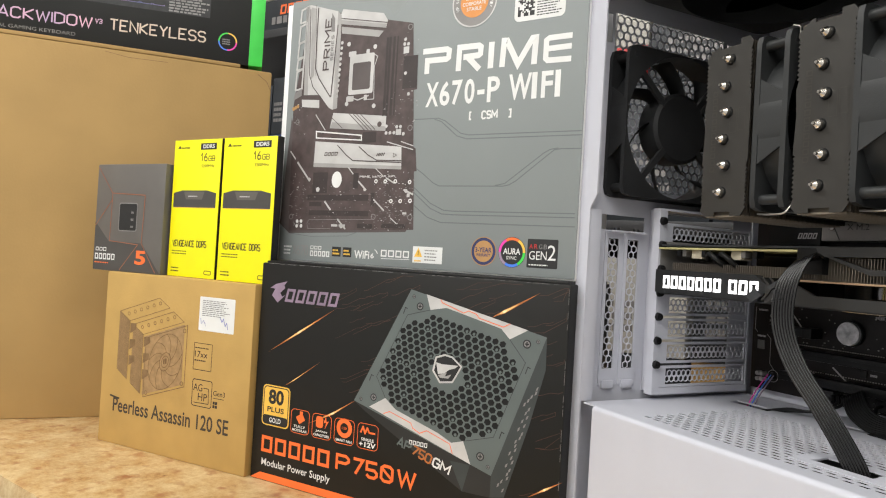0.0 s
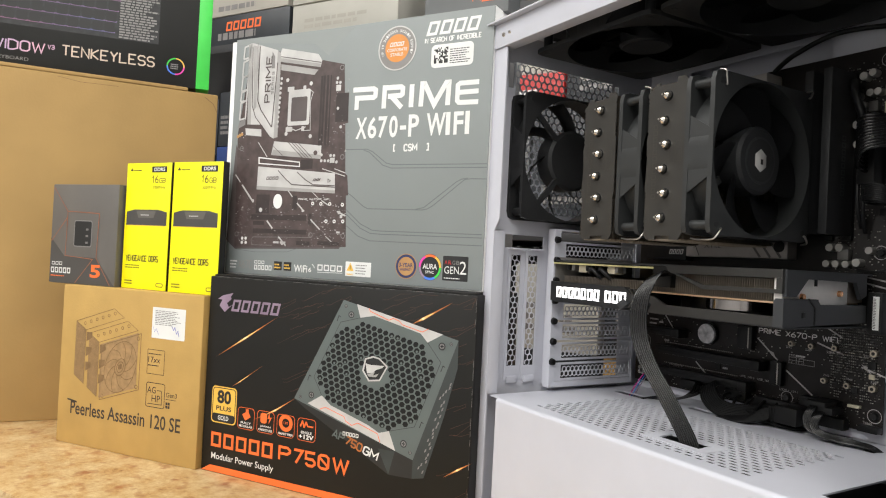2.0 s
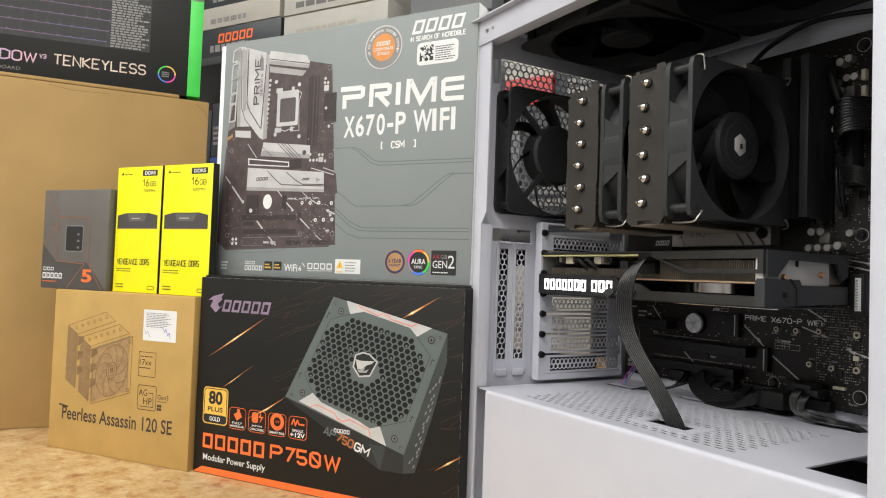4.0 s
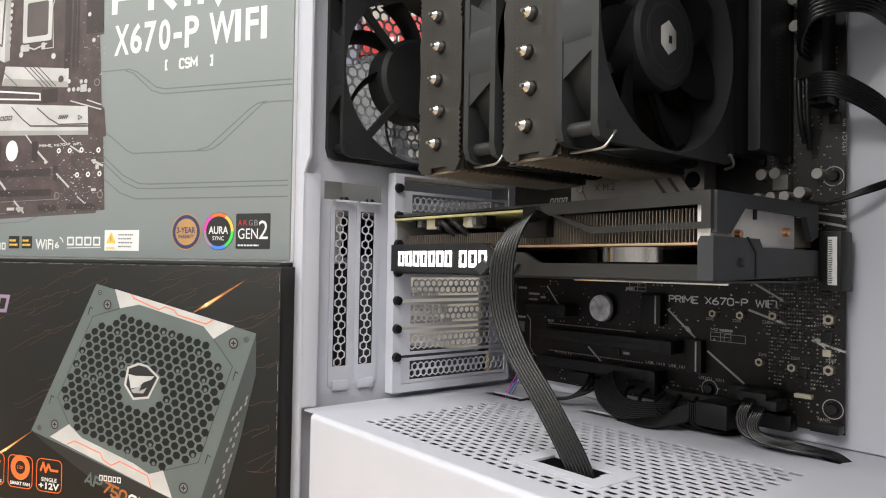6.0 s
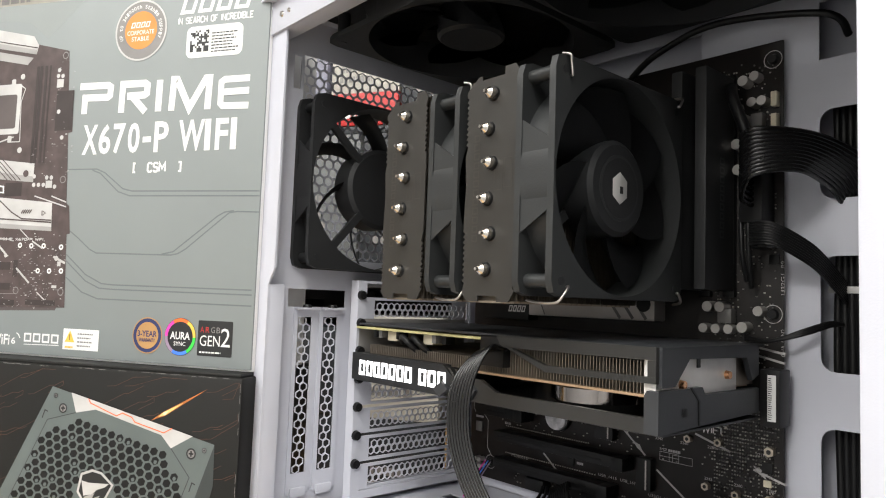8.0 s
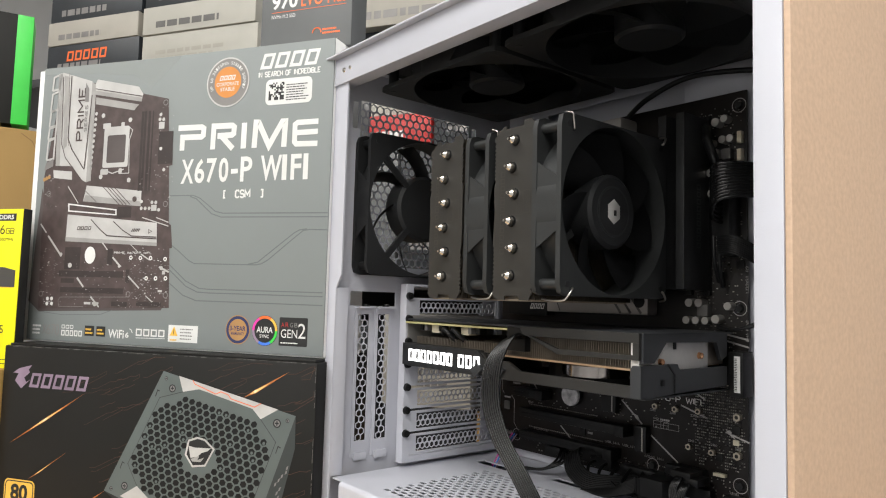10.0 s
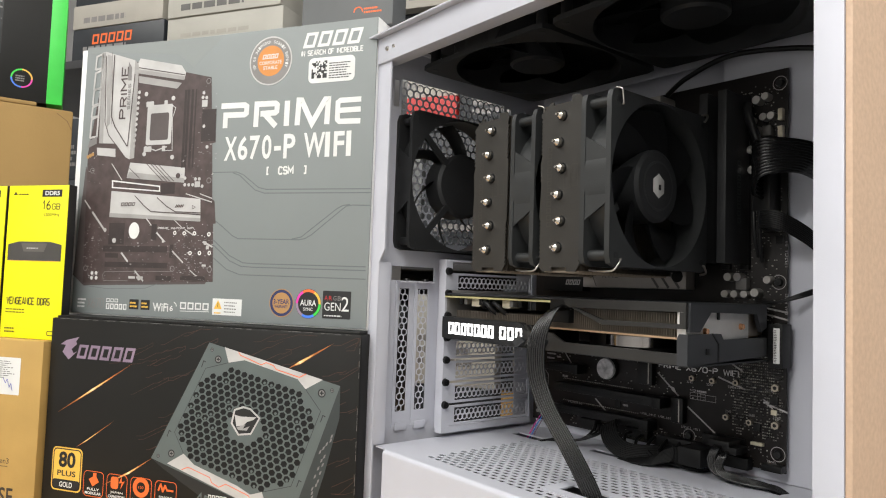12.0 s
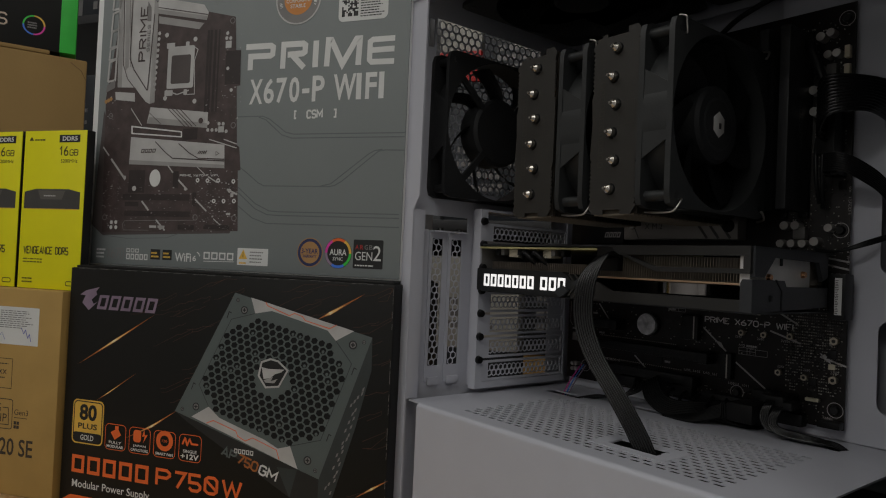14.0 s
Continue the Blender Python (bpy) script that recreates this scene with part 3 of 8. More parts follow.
    for k in range(4):
        u, z = -0.1775 + k * 0.0283, 0.0570
        icon = part("feature_icon", ring(bmesh.new(), rrect_pts(u, z, u + 0.02460, z + 0.02460, 0.0045), rrect_pts(u + 0.00057, z + 0.00057, u + 0.02403, z + 0.02403, 0.004), 2), ORANGE_PRINT, b, "orange outlined feature icon")
        bm = bmesh.new()
        if k == 0:
            flat(bm, [(u + 0.00656, z + 0.01640), (u + 0.01148, z + 0.00984), (u + 0.01886, z + 0.01476), (u + 0.01476, z + 0.02132)], 2)
            rect(bm, u + 0.01148, z + 0.01968, u + 0.01558, z + 0.02296, 2)
        elif k == 1:
            flat(bm, rrect_pts(u + 0.00492, z + 0.01066, u + 0.01394, z + 0.02214, 0.003), 2)
            flat(bm, [(u + 0.01722, z + 0.02296), (u + 0.01476, z + 0.01640), (u + 0.01804, z + 0.01722), (u + 0.01640, z + 0.01066), (u + 0.02132, z + 0.01886), (u + 0.01804, z + 0.01804)], 2)
        elif k == 2:
            ring(bm, circle_pts(u + 0.01230, z + 0.01558, 0.0095, 20), circle_pts(u + 0.01230, z + 0.01558, 0.0050, 20), 2)
            lettering(bm, "120", u + 0.00943, z + 0.01435, u + 0.01517, z + 0.01681, 2)
        else:
            line(bm, [(u + 0.00410, z + 0.01558), (u + 0.00656, z + 0.02132), (u + 0.00902, z + 0.01476), (u + 0.01148, z + 0.02050), (u + 0.01394, z + 0.01640), (u + 0.02050, z + 0.01640)], 0.0018, 2)
        part("icon_sign", bm, ORANGE_PRINT, icon)
        bm = bmesh.new()
        if words[k][0]:
            lettering(bm, words[k][0], u + 0.00492, z + (0.0078 if k == 3 else 0.0059), u + 0.01968, z + (0.0107 if k == 3 else 0.0084), 2, 0.02)
        lettering(bm, words[k][1], u + 0.00246, z + 0.00205, u + 0.02214, z + (0.0070 if k == 3 else 0.0047), 2, 0.03)
        part("icon_words", bm, WHITE_PRINT, icon)
    # heading
    zt, zb2 = 0.0459, 0.0294
    zt, zb2 = (zt + 0.0487) / 2, (zb2 + 0.0312) / 2
    part("heading_mark", mark_blocks(bmesh.new(), 5, -0.2159, zb2, -0.1210, zt, 2, 0.0, 0.2), ORANGE_PRINT, b, "orange mark of plain blocks")
    for ch, a, c in (("P", (-0.1168, 0.0409), (-0.0994, 0.0443)), ("7", (-0.0966, 0.0405), (-0.0824, 0.0433)), ("5", (-0.0805, 0.0404), (-0.0658, 0.0434)), ("0", (-0.0635, 0.0396), (-0.0481, 0.0427)), ("W", (-0.0447, 0.0381), (-0.0230, 0.0427))):
        part("heading_letter", spelled(bmesh.new(), ch, a[0], zb2, c[0], zt, 0.0029), ORANGE_PRINT, b, "orange heading letter")
    part("zero_slash", band(bmesh.new(), [(-0.0614, zt - 0.004), (-0.0496, zb2 + 0.004)], 0.0026, 2), ORANGE_PRINT, b)
    part("subheading", lettering(bmesh.new(), "Modular Power Supply", -0.2145, 0.0141, -0.1228, 0.0236, 2, 0.006), WHITE_PRINT, b)


power_supply_box()


def mainboard_box():
    b = thing("mainboard_box", pose(-0.287, -0.2026, 0.2312, 0, 0, 30.5), "satin grey mainboard carton with white sides standing on the black carton", "box", "boxed parts")
    L, R, H = -0.3400, 0.0165, 0.2855
    z0 = 0.2312
    part("carton", one_box(L, 0.0008, 0, R, 0.072, H, 0.0012), WHITE_EDGE, b, "white card sides")
    part("front_sheet", one_box(L + 0.0085, -0.0006, 0.0015, R - 0.0002, 0.0010, H - 0.0008, 0.0004), GREY_PRINT, b, "satin grey printed front")

    def P(name, bm, mat, label=""):
        bmesh.ops.translate(bm, vec=(0, -0.0005, -z0), verts=bm.verts)
        return part(name, bm, mat, b, label)
    # light sweep in the upper corner, put in as paler grey, and raised conduit lines
    P("light_sweep", flat(bmesh.new(), [(-0.3314, 0.5182), (-0.1516, 0.5153), (-0.1883, 0.4855), (-0.2083, 0.5008), (-0.2911, 0.5101), (-0.3308, 0.5115)], 1), GREY_PALER)
    for run in ([(-0.1571, 0.3776), (-0.1293, 0.3773), (-0.1214, 0.3743), (-0.1034, 0.3616), (-0.0948, 0.3597), (0.0158, 0.3583)], [(-0.1336, 0.3765), (-0.1258, 0.3740), (-0.1076, 0.3594), (-0.0967, 0.3561), (0.0160, 0.3548)],
                [(-0.1530, 0.3304), (-0.1437, 0.3245), (-0.1310, 0.3153), (-0.1243, 0.3124), (-0.0560, 0.3118), (-0.0500, 0.3129), (-0.0432, 0.3165), (-0.0157, 0.3373), (-0.0082, 0.3428), (-0.0015, 0.3437), (0.0165, 0.3432)], [(-0.0642, 0.3123), (-0.0541, 0.3143), (-0.0178, 0.3404), (-0.0121, 0.3433), (-0.0044, 0.3443)],
                [(-0.1529, 0.3110), (-0.1331, 0.2959), (-0.1174, 0.2893), (-0.1067, 0.2886), (0.0138, 0.2881)], [(-0.1526, 0.3060), (-0.1328, 0.2910), (-0.1194, 0.2858), (-0.1065, 0.2852), (0.0140, 0.2847)], [(-0.1518, 0.2934), (-0.1355, 0.2824), (-0.1200, 0.2777), (0.0143, 0.2770)]):
        P("conduit_line", band(bmesh.new(), run, 0.0010, 1), GREY_LINE)
    P("conduit_line", band(bmesh.new(), [(-0.3168, 0.2618), (-0.2847, 0.2592), (-0.2342, 0.2612), (-0.2191, 0.2660)], 0.0006, 1), GREY_LINE)
    # printed board
    P("board_shadow", flat(bmesh.new(), [(-0.3322, 0.2724), (-0.3168, 0.2618), (-0.1602, 0.2674), (-0.1562, 0.2749), (-0.3002, 0.3308), (-0.3234, 0.3896)], 1), BROWN_LIGHT)
    P("board_picture", flat(bmesh.new(), [(-0.3178, 0.2644), (-0.1509, 0.2699), (-0.1541, 0.3267), (-0.1510, 0.3271), (-0.1537, 0.3490), (-0.1565, 0.3509), (-0.1601, 0.4069), (-0.1561, 0.4075), (-0.1577, 0.4408), (-0.1628, 0.4411), (-0.1651, 0.4736), (-0.1974, 0.4813), (-0.2620, 0.4974), (-0.3102, 0.4707), (-0.3218, 0.4018)], 2), BROWN_PRINT, "printed dark brown circuit board")
    P("heatsink_picture", flat(bmesh.new(), [(-0.3043, 0.5117), (-0.2915, 0.5077), (-0.2642, 0.4992), (-0.2588, 0.4942), (-0.2579, 0.3955), (-0.2643, 0.3942), (-0.2701, 0.3969), (-0.2839, 0.4115), (-0.3068, 0.4128), (-0.3105, 0.5101)], 3), SILVER_PRINT, "printed silver heatsink")
    P("heatsink_picture", flat(bmesh.new(), [(-0.3096, 0.4083), (-0.2838, 0.4060), (-0.2831, 0.3972), (-0.3084, 0.4001)], 3), SILVER_PRINT, "printed silver heatsink")
    P("heatsink_picture", flat(bmesh.new(), [(-0.2572, 0.5005), (-0.2027, 0.4886), (-0.1969, 0.4807), (-0.1988, 0.4731), (-0.2581, 0.4845), (-0.2606, 0.4943)], 3), SILVER_PRINT, "printed silver heatsink")
    P("heatsink_picture", flat(bmesh.new(), [(-0.2579, 0.4819), (-0.2015, 0.4705), (-0.2073, 0.4649), (-0.2573, 0.4746)], 3), SILVER_MID, "printed silver heatsink")
    P("heatsink_picture", flat(bmesh.new(), [(-0.2626, 0.3908), (-0.1918, 0.3833), (-0.1919, 0.3681), (-0.2664, 0.3746)], 3), SILVER_PRINT, "printed silver heatsink")
    P("heatsink_picture", flat(bmesh.new(), [(-0.2856, 0.3615), (-0.1707, 0.3515), (-0.1694, 0.3290), (-0.2863, 0.3339)], 3), SILVER_PRINT, "printed silver heatsink")
    # facets and grooves of the heatsinks
    for pts in ([(-0.3025, 0.5086), (-0.2955, 0.5064), (-0.2934, 0.4330), (-0.2977, 0.4292)], [(-0.2642, 0.4992), (-0.2588, 0.4942), (-0.2579, 0.3955), (-0.2638, 0.3942)], [(-0.3068, 0.4128), (-0.3105, 0.5101), (-0.3052, 0.5105), (-0.3011, 0.4124)], [(-0.2602, 0.4893), (-0.1983, 0.4769), (-0.1988, 0.4731), (-0.2581, 0.4845)], [(-0.2864, 0.3383), (-0.1694, 0.3323), (-0.1694, 0.3290), (-0.2863, 0.3339)], [(-0.2633, 0.3809), (-0.1917, 0.3727), (-0.1919, 0.3681), (-0.2664, 0.3746)]):
        P("heatsink_facet_picture", flat(bmesh.new(), pts, 4), SILVER_MID, "printed grey shaded facet")
    for run, w in (([(-0.2924, 0.5071), (-0.2919, 0.4410), (-0.2861, 0.4296), (-0.2679, 0.4078)], 0.0012), ([(-0.3039, 0.5071), (-0.3003, 0.4354), (-0.2940, 0.4209), (-0.2682, 0.3949)], 0.0009), ([(-0.2631, 0.4845), (-0.2674, 0.4078)], 0.0012), ([(-0.2585, 0.4907), (-0.1977, 0.4784)], 0.0008), ([(-0.2958, 0.5105), (-0.2908, 0.4329)], 0.0004),
                   ([(-0.2539, 0.3561), (-0.2408, 0.3452), (-0.2318, 0.3393), (-0.1699, 0.3359)], 0.0010), ([(-0.2249, 0.3537), (-0.2117, 0.3443), (-0.2007, 0.3389), (-0.1700, 0.3376)], 0.0010), ([(-0.2658, 0.3869), (-0.2483, 0.3736)], 0.0006)):
        P("groove_picture", band(bmesh.new(), run, w, 5), BROWN_PRINT)
    for du in (0, 22, 40, 62):
        P("groove_picture", band(bmesh.new(), [(-0.2411 + du * 0.00022, 0.3891), (-0.2184 + du * 0.00022, 0.3700)], 0.0008, 5), BROWN_PRINT)
    for k in range(5):
        P("hatch_picture", band(bmesh.new(), [(-0.2012 + 0.0021 * k, 0.3431), (-0.1991 + 0.0021 * k, 0.3461)], 0.0010, 5), BROWN_PRINT)
    P("arrow_picture", band(bmesh.new(), [(-0.1801, 0.3452), (-0.1761, 0.3433), (-0.1799, 0.3414), (-0.1801, 0.3452)], 0.0005, 5), BROWN_PRINT)
    P("sink_hole_picture", flat(bmesh.new(), circle_pts(*(-0.1997, 0.3753), 0.0028, 18), 5), BROWN_PRINT)
    P("plain_mark_picture", mark_blocks(bmesh.new(), 4, -0.2717, 0.3453, -0.2526, 0.3490, 5, 0.3), BROWN_PRINT)
    up = Matrix.Translation((-0.2765, 0, 0.4372)) @ Matrix.Rotation(radians(-90), 4, "Y")
    P("heatsink_words", spelled(bmesh.new(), "PRIME", 0, -0.0048, 0.0565, 0.0048, 0.0016, 5, 0.42, up), BROWN_PRINT)
    up = Matrix.Translation((-0.2693, 0, 0.4468)) @ Matrix.Rotation(radians(-90), 4, "Y")
    P("heatsink_words", spelled(bmesh.new(), "SERIES", 0, -0.0020, 0.0275, 0.0020, 0.0008, 5, 0.5, up), SILVER_DARK)
    P("dark_flash_picture", flat(bmesh.new(), [(-0.2722, 0.4983), (-0.2677, 0.4919), (-0.2671, 0.4777), (-0.2722, 0.4781)], 5), SILVER_DARK)
    # rear ports
    for za, zb in ((125, 190), (215, 300), (310, 385), (400, 450), (465, 560)):
        P("port_picture", band(bmesh.new(), [(-0.3190 + 0.00006 * (300 - za) / 10, 0.4711 + (300 - zb) * 0.0002), (-0.3094 + 0.00006 * (300 - za) / 10, 0.4711 + (306 - zb) * 0.0002), (-0.3089 + 0.00006 * (300 - za) / 10, 0.4711 + (320 - za) * 0.0002), (-0.3179 + 0.00006 * (300 - za) / 10, 0.4711 + (306 - za) * 0.0002), (-0.3190 + 0.00006 * (300 - za) / 10, 0.4711 + (300 - zb) * 0.0002)], 0.0022, 4), SILVER_PRINT)
    P("port_picture", flat(bmesh.new(), [(-0.3203, 0.4160), (-0.3101, 0.4207), (-0.3100, 0.4125), (-0.3223, 0.4079)], 4), SILVER_DARK)
    for k in range(3):
        P("gold_port_picture", flat(bmesh.new(), circle_pts(-0.3210 + 0.0032 * k, 0.3987 + 0.0012 * k, 0.0021, 10), 4), DULL_ORANGE)
    # socket, slots, small components
    P("socket_frame_picture", ring(bmesh.new(), rrect_pts(-0.2438, 0.4081, -0.2114, 0.4497, 0.002), rrect_pts(-0.2391, 0.4128, -0.2155, 0.4410, 0.002), 3), SILVER_PRINT)
    P("socket_plate_picture", flat(bmesh.new(), rrect_pts(-0.2388, 0.4130, -0.2157, 0.4408, 0.002), 3), BROWN_LIGHT)
    for ua, ub in ((445, 492), (555, 575)):
        for z in (375, 610):
            P("socket_latch_picture", flat(bmesh.new(), rrect_pts(-0.2468 + (ua - 440) * 0.000213, 0.4259 + (500 - z - 14) * 0.0002, -0.2468 + (ub - 440) * 0.000213, 0.4259 + (500 - z + 14) * 0.0002, 0.001), 4), SILVER_PRINT)
    P("socket_lever_picture", band(bmesh.new(), [(-0.2138, 0.4494), (-0.2073, 0.4451), (-0.2109, 0.4346), (-0.2091, 0.4016), (-0.2206, 0.4016)], 0.0008, 4), SILVER_PRINT)
    P("socket_lever_picture", band(bmesh.new(), [(-0.2441, 0.4069), (-0.2303, 0.4020), (-0.2160, 0.4057)], 0.0012, 4), SILVER_PRINT)
    for q in ((-0.2464, 0.4619), (-0.2111, 0.4554), (-0.2448, 0.3990), (-0.2086, 0.3946)):
        P("socket_corner_picture", flat(bmesh.new(), circle_pts(*q, 0.0024, 14), 4), SILVER_PRINT)
    for u in (652, 668, 692, 712):
        P("slot_picture", band(bmesh.new(), [(-0.1955 + (u - 652) * 0.000213, 0.3834), (-0.1955 + (u - 652) * 0.000213, 0.4629)], 0.0030 if u < 700 else 0.0018, 3), BROWN_DEEP)
    P("slot_rim_picture", ring(bmesh.new(), [(-0.2854, 0.3645), (-0.2214, 0.3595), (-0.2219, 0.3657), (-0.2860, 0.3729)], [(-0.2837, 0.3657), (-0.2230, 0.3608), (-0.2232, 0.3645), (-0.2841, 0.3713)], 3), WHITE_PRINT)
    for a, c in (((-0.2924, 0.3040), (-0.2084, 0.2978)), ((-0.2890, 0.2873), (-0.2073, 0.2819)), ((-0.2892, 0.2961), (-0.2715, 0.2915)), ((-0.2297, 0.3264), (-0.2232, 0.3104)), ((-0.2206, 0.3681), (-0.2031, 0.3572)), ((-0.2055, 0.3058), (-0.2010, 0.2926)), ((-0.1742, 0.4412), (-0.1569, 0.4090)), ((-0.2211, 0.2742), (-0.2017, 0.2696)), ((-0.1904, 0.2750), (-0.1604, 0.2708)), ((-0.2858, 0.3278), (-0.2650, 0.3053))):
        P("connector_picture", rect(bmesh.new(), a[0], c[1], c[0], a[1], 3), BROWN_DEEP)
    P("slot_rim_picture", band(bmesh.new(), [(-0.2001, 0.2791), (-0.2882, 0.2770), (-0.2909, 0.2734), (-0.2895, 0.2676), (-0.2572, 0.2681)], 0.0005, 3), SILVER_DARK)
    P("battery_picture", flat(bmesh.new(), circle_pts(*(-0.2522, 0.3198), 0.0086, 26, 0.80), 4), WHITE_PRINT)
    for a, c, w in (((-0.3216, 0.3521), (-0.3130, 0.3429), 0.0016), ((-0.3101, 0.3397), (-0.2902, 0.3185), 0.0022), ((-0.2230, 0.3179), (-0.2121, 0.3086), 0.0018), ((-0.2019, 0.2994), (-0.1878, 0.2880), 0.0016), ((-0.2674, 0.2970), (-0.2582, 0.2878), 0.0020), ((-0.1878, 0.3211), (-0.1770, 0.3155), 0.0013), ((-0.1651, 0.3090), (-0.1531, 0.3041), 0.0018), ((-0.1793, 0.2809), (-0.1709, 0.2751), 0.0010), ((-0.2481, 0.2783), (-0.2366, 0.2683), 0.0018), ((-0.2874, 0.3905), (-0.2723, 0.3726), 0.0010), ((-0.1890, 0.3570), (-0.1564, 0.3481), 0.0010), ((-0.1717, 0.3567), (-0.1566, 0.3518), 0.0010), ((-0.2374, 0.3326), (-0.2301, 0.3252), 0.0012), ((-0.2013, 0.3305), (-0.1914, 0.3229), 0.0008)):
        P("slash_picture", band(bmesh.new(), [a, c], w, 4), SILVER_PRINT)
    for q, r in (((-0.2911, 0.3205), 0.0020), ((-0.2140, 0.3092), 0.0016), ((-0.2780, 0.3095), 0.0026), ((-0.1621, 0.3077), 0.0020), ((-0.2422, 0.2712), 0.0024)):
        P("slash_blob_picture", flat(bmesh.new(), circle_pts(*q, r, 12), 4), SILVER_PRINT)
    P("board_name_picture", spelled(bmesh.new(), "PRIME X670-P WIFI", -0.2216, 0.3212, -0.1767, 0.3235, 0.0006, 4), SILVER_PRINT)
    for q in ((-0.1999, 0.3176), (-0.1882, 0.3173), (-0.1757, 0.3173), (-0.1582, 0.3165), (-0.1797, 0.2977), (-0.1683, 0.2978), (-0.1565, 0.2980)):
        P("nut_picture", ring(bmesh.new(), circle_pts(*q, 0.0022, 12), circle_pts(*q, 0.0009, 12), 4), WHITE_PRINT)
    for q in ((-0.3148, 0.2798), (-0.3137, 0.3837), (-0.2007, 0.2817), (-0.1555, 0.2819), (-0.1616, 0.3697), (-0.1681, 0.4700)):
        P("screw_ring_picture", ring(bmesh.new(), circle_pts(*q, 0.0030, 14), circle_pts(*q, 0.0022, 14), 4), SILVER_DARK)
    for q in ((-0.3053, 0.2750), (-0.2996, 0.2752), (-0.3056, 0.2699), (-0.2992, 0.2701)):
        P("white_dot_picture", flat(bmesh.new(), circle_pts(*q, 0.0020, 12), 4), WHITE_PRINT)
    for a, c in (((-0.2561, 0.2729), (-0.2475, 0.2705)), ((-0.2457, 0.2730), (-0.2372, 0.2707)), ((-0.1648, 0.2867), (-0.1599, 0.2846)), ((-0.1749, 0.4508), (-0.1682, 0.4441)), ((-0.1608, 0.3053), (-0.1574, 0.3017)), ((-0.1787, 0.3691), (-0.1721, 0.3633))):
        P("white_part_picture", rect(bmesh.new(), a[0], c[1], c[0], a[1], 4), SILVER_PRINT)
    for q in ((-0.1733, 0.4583), (-0.1741, 0.4536), (-0.1695, 0.4533), (-0.1711, 0.4244), (-0.1660, 0.4034), (-0.1908, 0.3660), (-0.1859, 0.3659), (-0.1810, 0.3658), (-0.1780, 0.3716), (-0.1733, 0.3715), (-0.1694, 0.3642), (-0.1910, 0.3728)):
        P("capacitor_picture", flat(bmesh.new(), circle_pts(*q, 0.0018, 10), 4), SILVER_PRINT)
    for k in range(11):
        P("capacitor_picture", flat(bmesh.new(), circle_pts(-0.2558 - 0.00032 * k, 0.4645 - 0.00565 * k, 0.0019, 10), 4), SILVER_PRINT)
    rnd = random.Random(8)
    bm, bm2 = bmesh.new(), bmesh.new()
    for k in range(900):
        u = rnd.uniform(-0.3195, -0.1540)
        z = rnd.choice((rnd.uniform(0.2678, 0.3268), rnd.uniform(0.2678, 0.3268), rnd.uniform(0.3698, 0.4672)))
        if (u < -0.2023 and z > 0.3307 and u > -0.2993) or (u > -0.2986 and u < -0.2094 and rnd.random() < 0.75):
            continue
        if z > 0.4073 and u < -0.1808:
            continue
        w = 0.0004 * rnd.choice((1, 2, 3, 5))
        rect(bm if rnd.random() < 0.35 else bm2, u, z, u + w, z + 0.0004 * rnd.choice((1, 1, 2)), 3)
    tagged(P("small_component_picture", bm, SILVER_PRINT), kind="stuff")
    tagged(P("faint_component_picture", bm2, SILVER_DARK), kind="stuff")
    # printed words: wide technical capitals, one mesh a letter
    S = lambda name, runs, w: P(name, [band(b2, r, w, 2 + 0.4 * k) for b2 in (bmesh.new(),) for k, r in enumerate(runs)][-1], WHITE_PRINT)
    S("white_letter", [[(-0.1514, 0.4434), (-0.1239, 0.4429), (-0.1213, 0.4413), (-0.1216, 0.4349), (-0.1238, 0.4335), (-0.1458, 0.4340), (-0.1459, 0.4212)]], 0.0056)
    S("white_letter", [[(-0.1102, 0.4206), (-0.1098, 0.4428), (-0.0890, 0.4424), (-0.0867, 0.4408), (-0.0870, 0.4347), (-0.0889, 0.4334), (-0.1053, 0.4332)], [(-0.1014, 0.4337), (-0.0873, 0.4202)]], 0.0056)
    S("white_letter", [[(-0.0755, 0.4442), (-0.0758, 0.4199)]], 0.0058)
    S("white_letter", [[(-0.0639, 0.4199), (-0.0628, 0.4436), (-0.0599, 0.4434), (-0.0479, 0.4212), (-0.0345, 0.4428), (-0.0313, 0.4428), (-0.0321, 0.4193)]], 0.0056)
    S("white_letter", [[(0.0028, 0.4408), (-0.0184, 0.4409), (-0.0211, 0.4391), (-0.0211, 0.4234), (-0.0190, 0.4213), (0.0027, 0.4207)], [(-0.0199, 0.4315), (0.0026, 0.4316)]], 0.0050)
    za, zb = 0.3888, 0.4122
    for ch, a, c in (("X", (-0.1452, 0.4022), (-0.1307, 0.4016)), ("6", (-0.1294, 0.4016), (-0.1181, 0.4011)), ("7", (-0.1158, 0.4038), (-0.1044, 0.4033)), ("0", (-0.1018, 0.4032), (-0.0910, 0.4028)), ("P", (-0.0776, 0.4022), (-0.0648, 0.4017))):
        P("white_letter", lettering(bmesh.new(), ch, a[0], za, c[0], zb, 2, 0.022), WHITE_PRINT)
    P("white_letter", band(bmesh.new(), [(-0.0880, 0.3988), (-0.0804, 0.3989)], 0.0044), WHITE_PRINT)
    for ch, a, c in (("W", (-0.0557, 0.4013), (-0.0332, 0.4004)), ("F", (-0.0238, 0.4000), (-0.0129, 0.3996))):
        P("white_letter", lettering(bmesh.new(), ch, a[0], za, c[0], zb, 2, 0.022), WHITE_PRINT)
    for a in ((-0.0304, 0.4003), (-0.0084, 0.3994)):
        P("white_letter", band(bmesh.new(), [(a[0], za), (a[0], zb)], 0.0050), WHITE_PRINT)
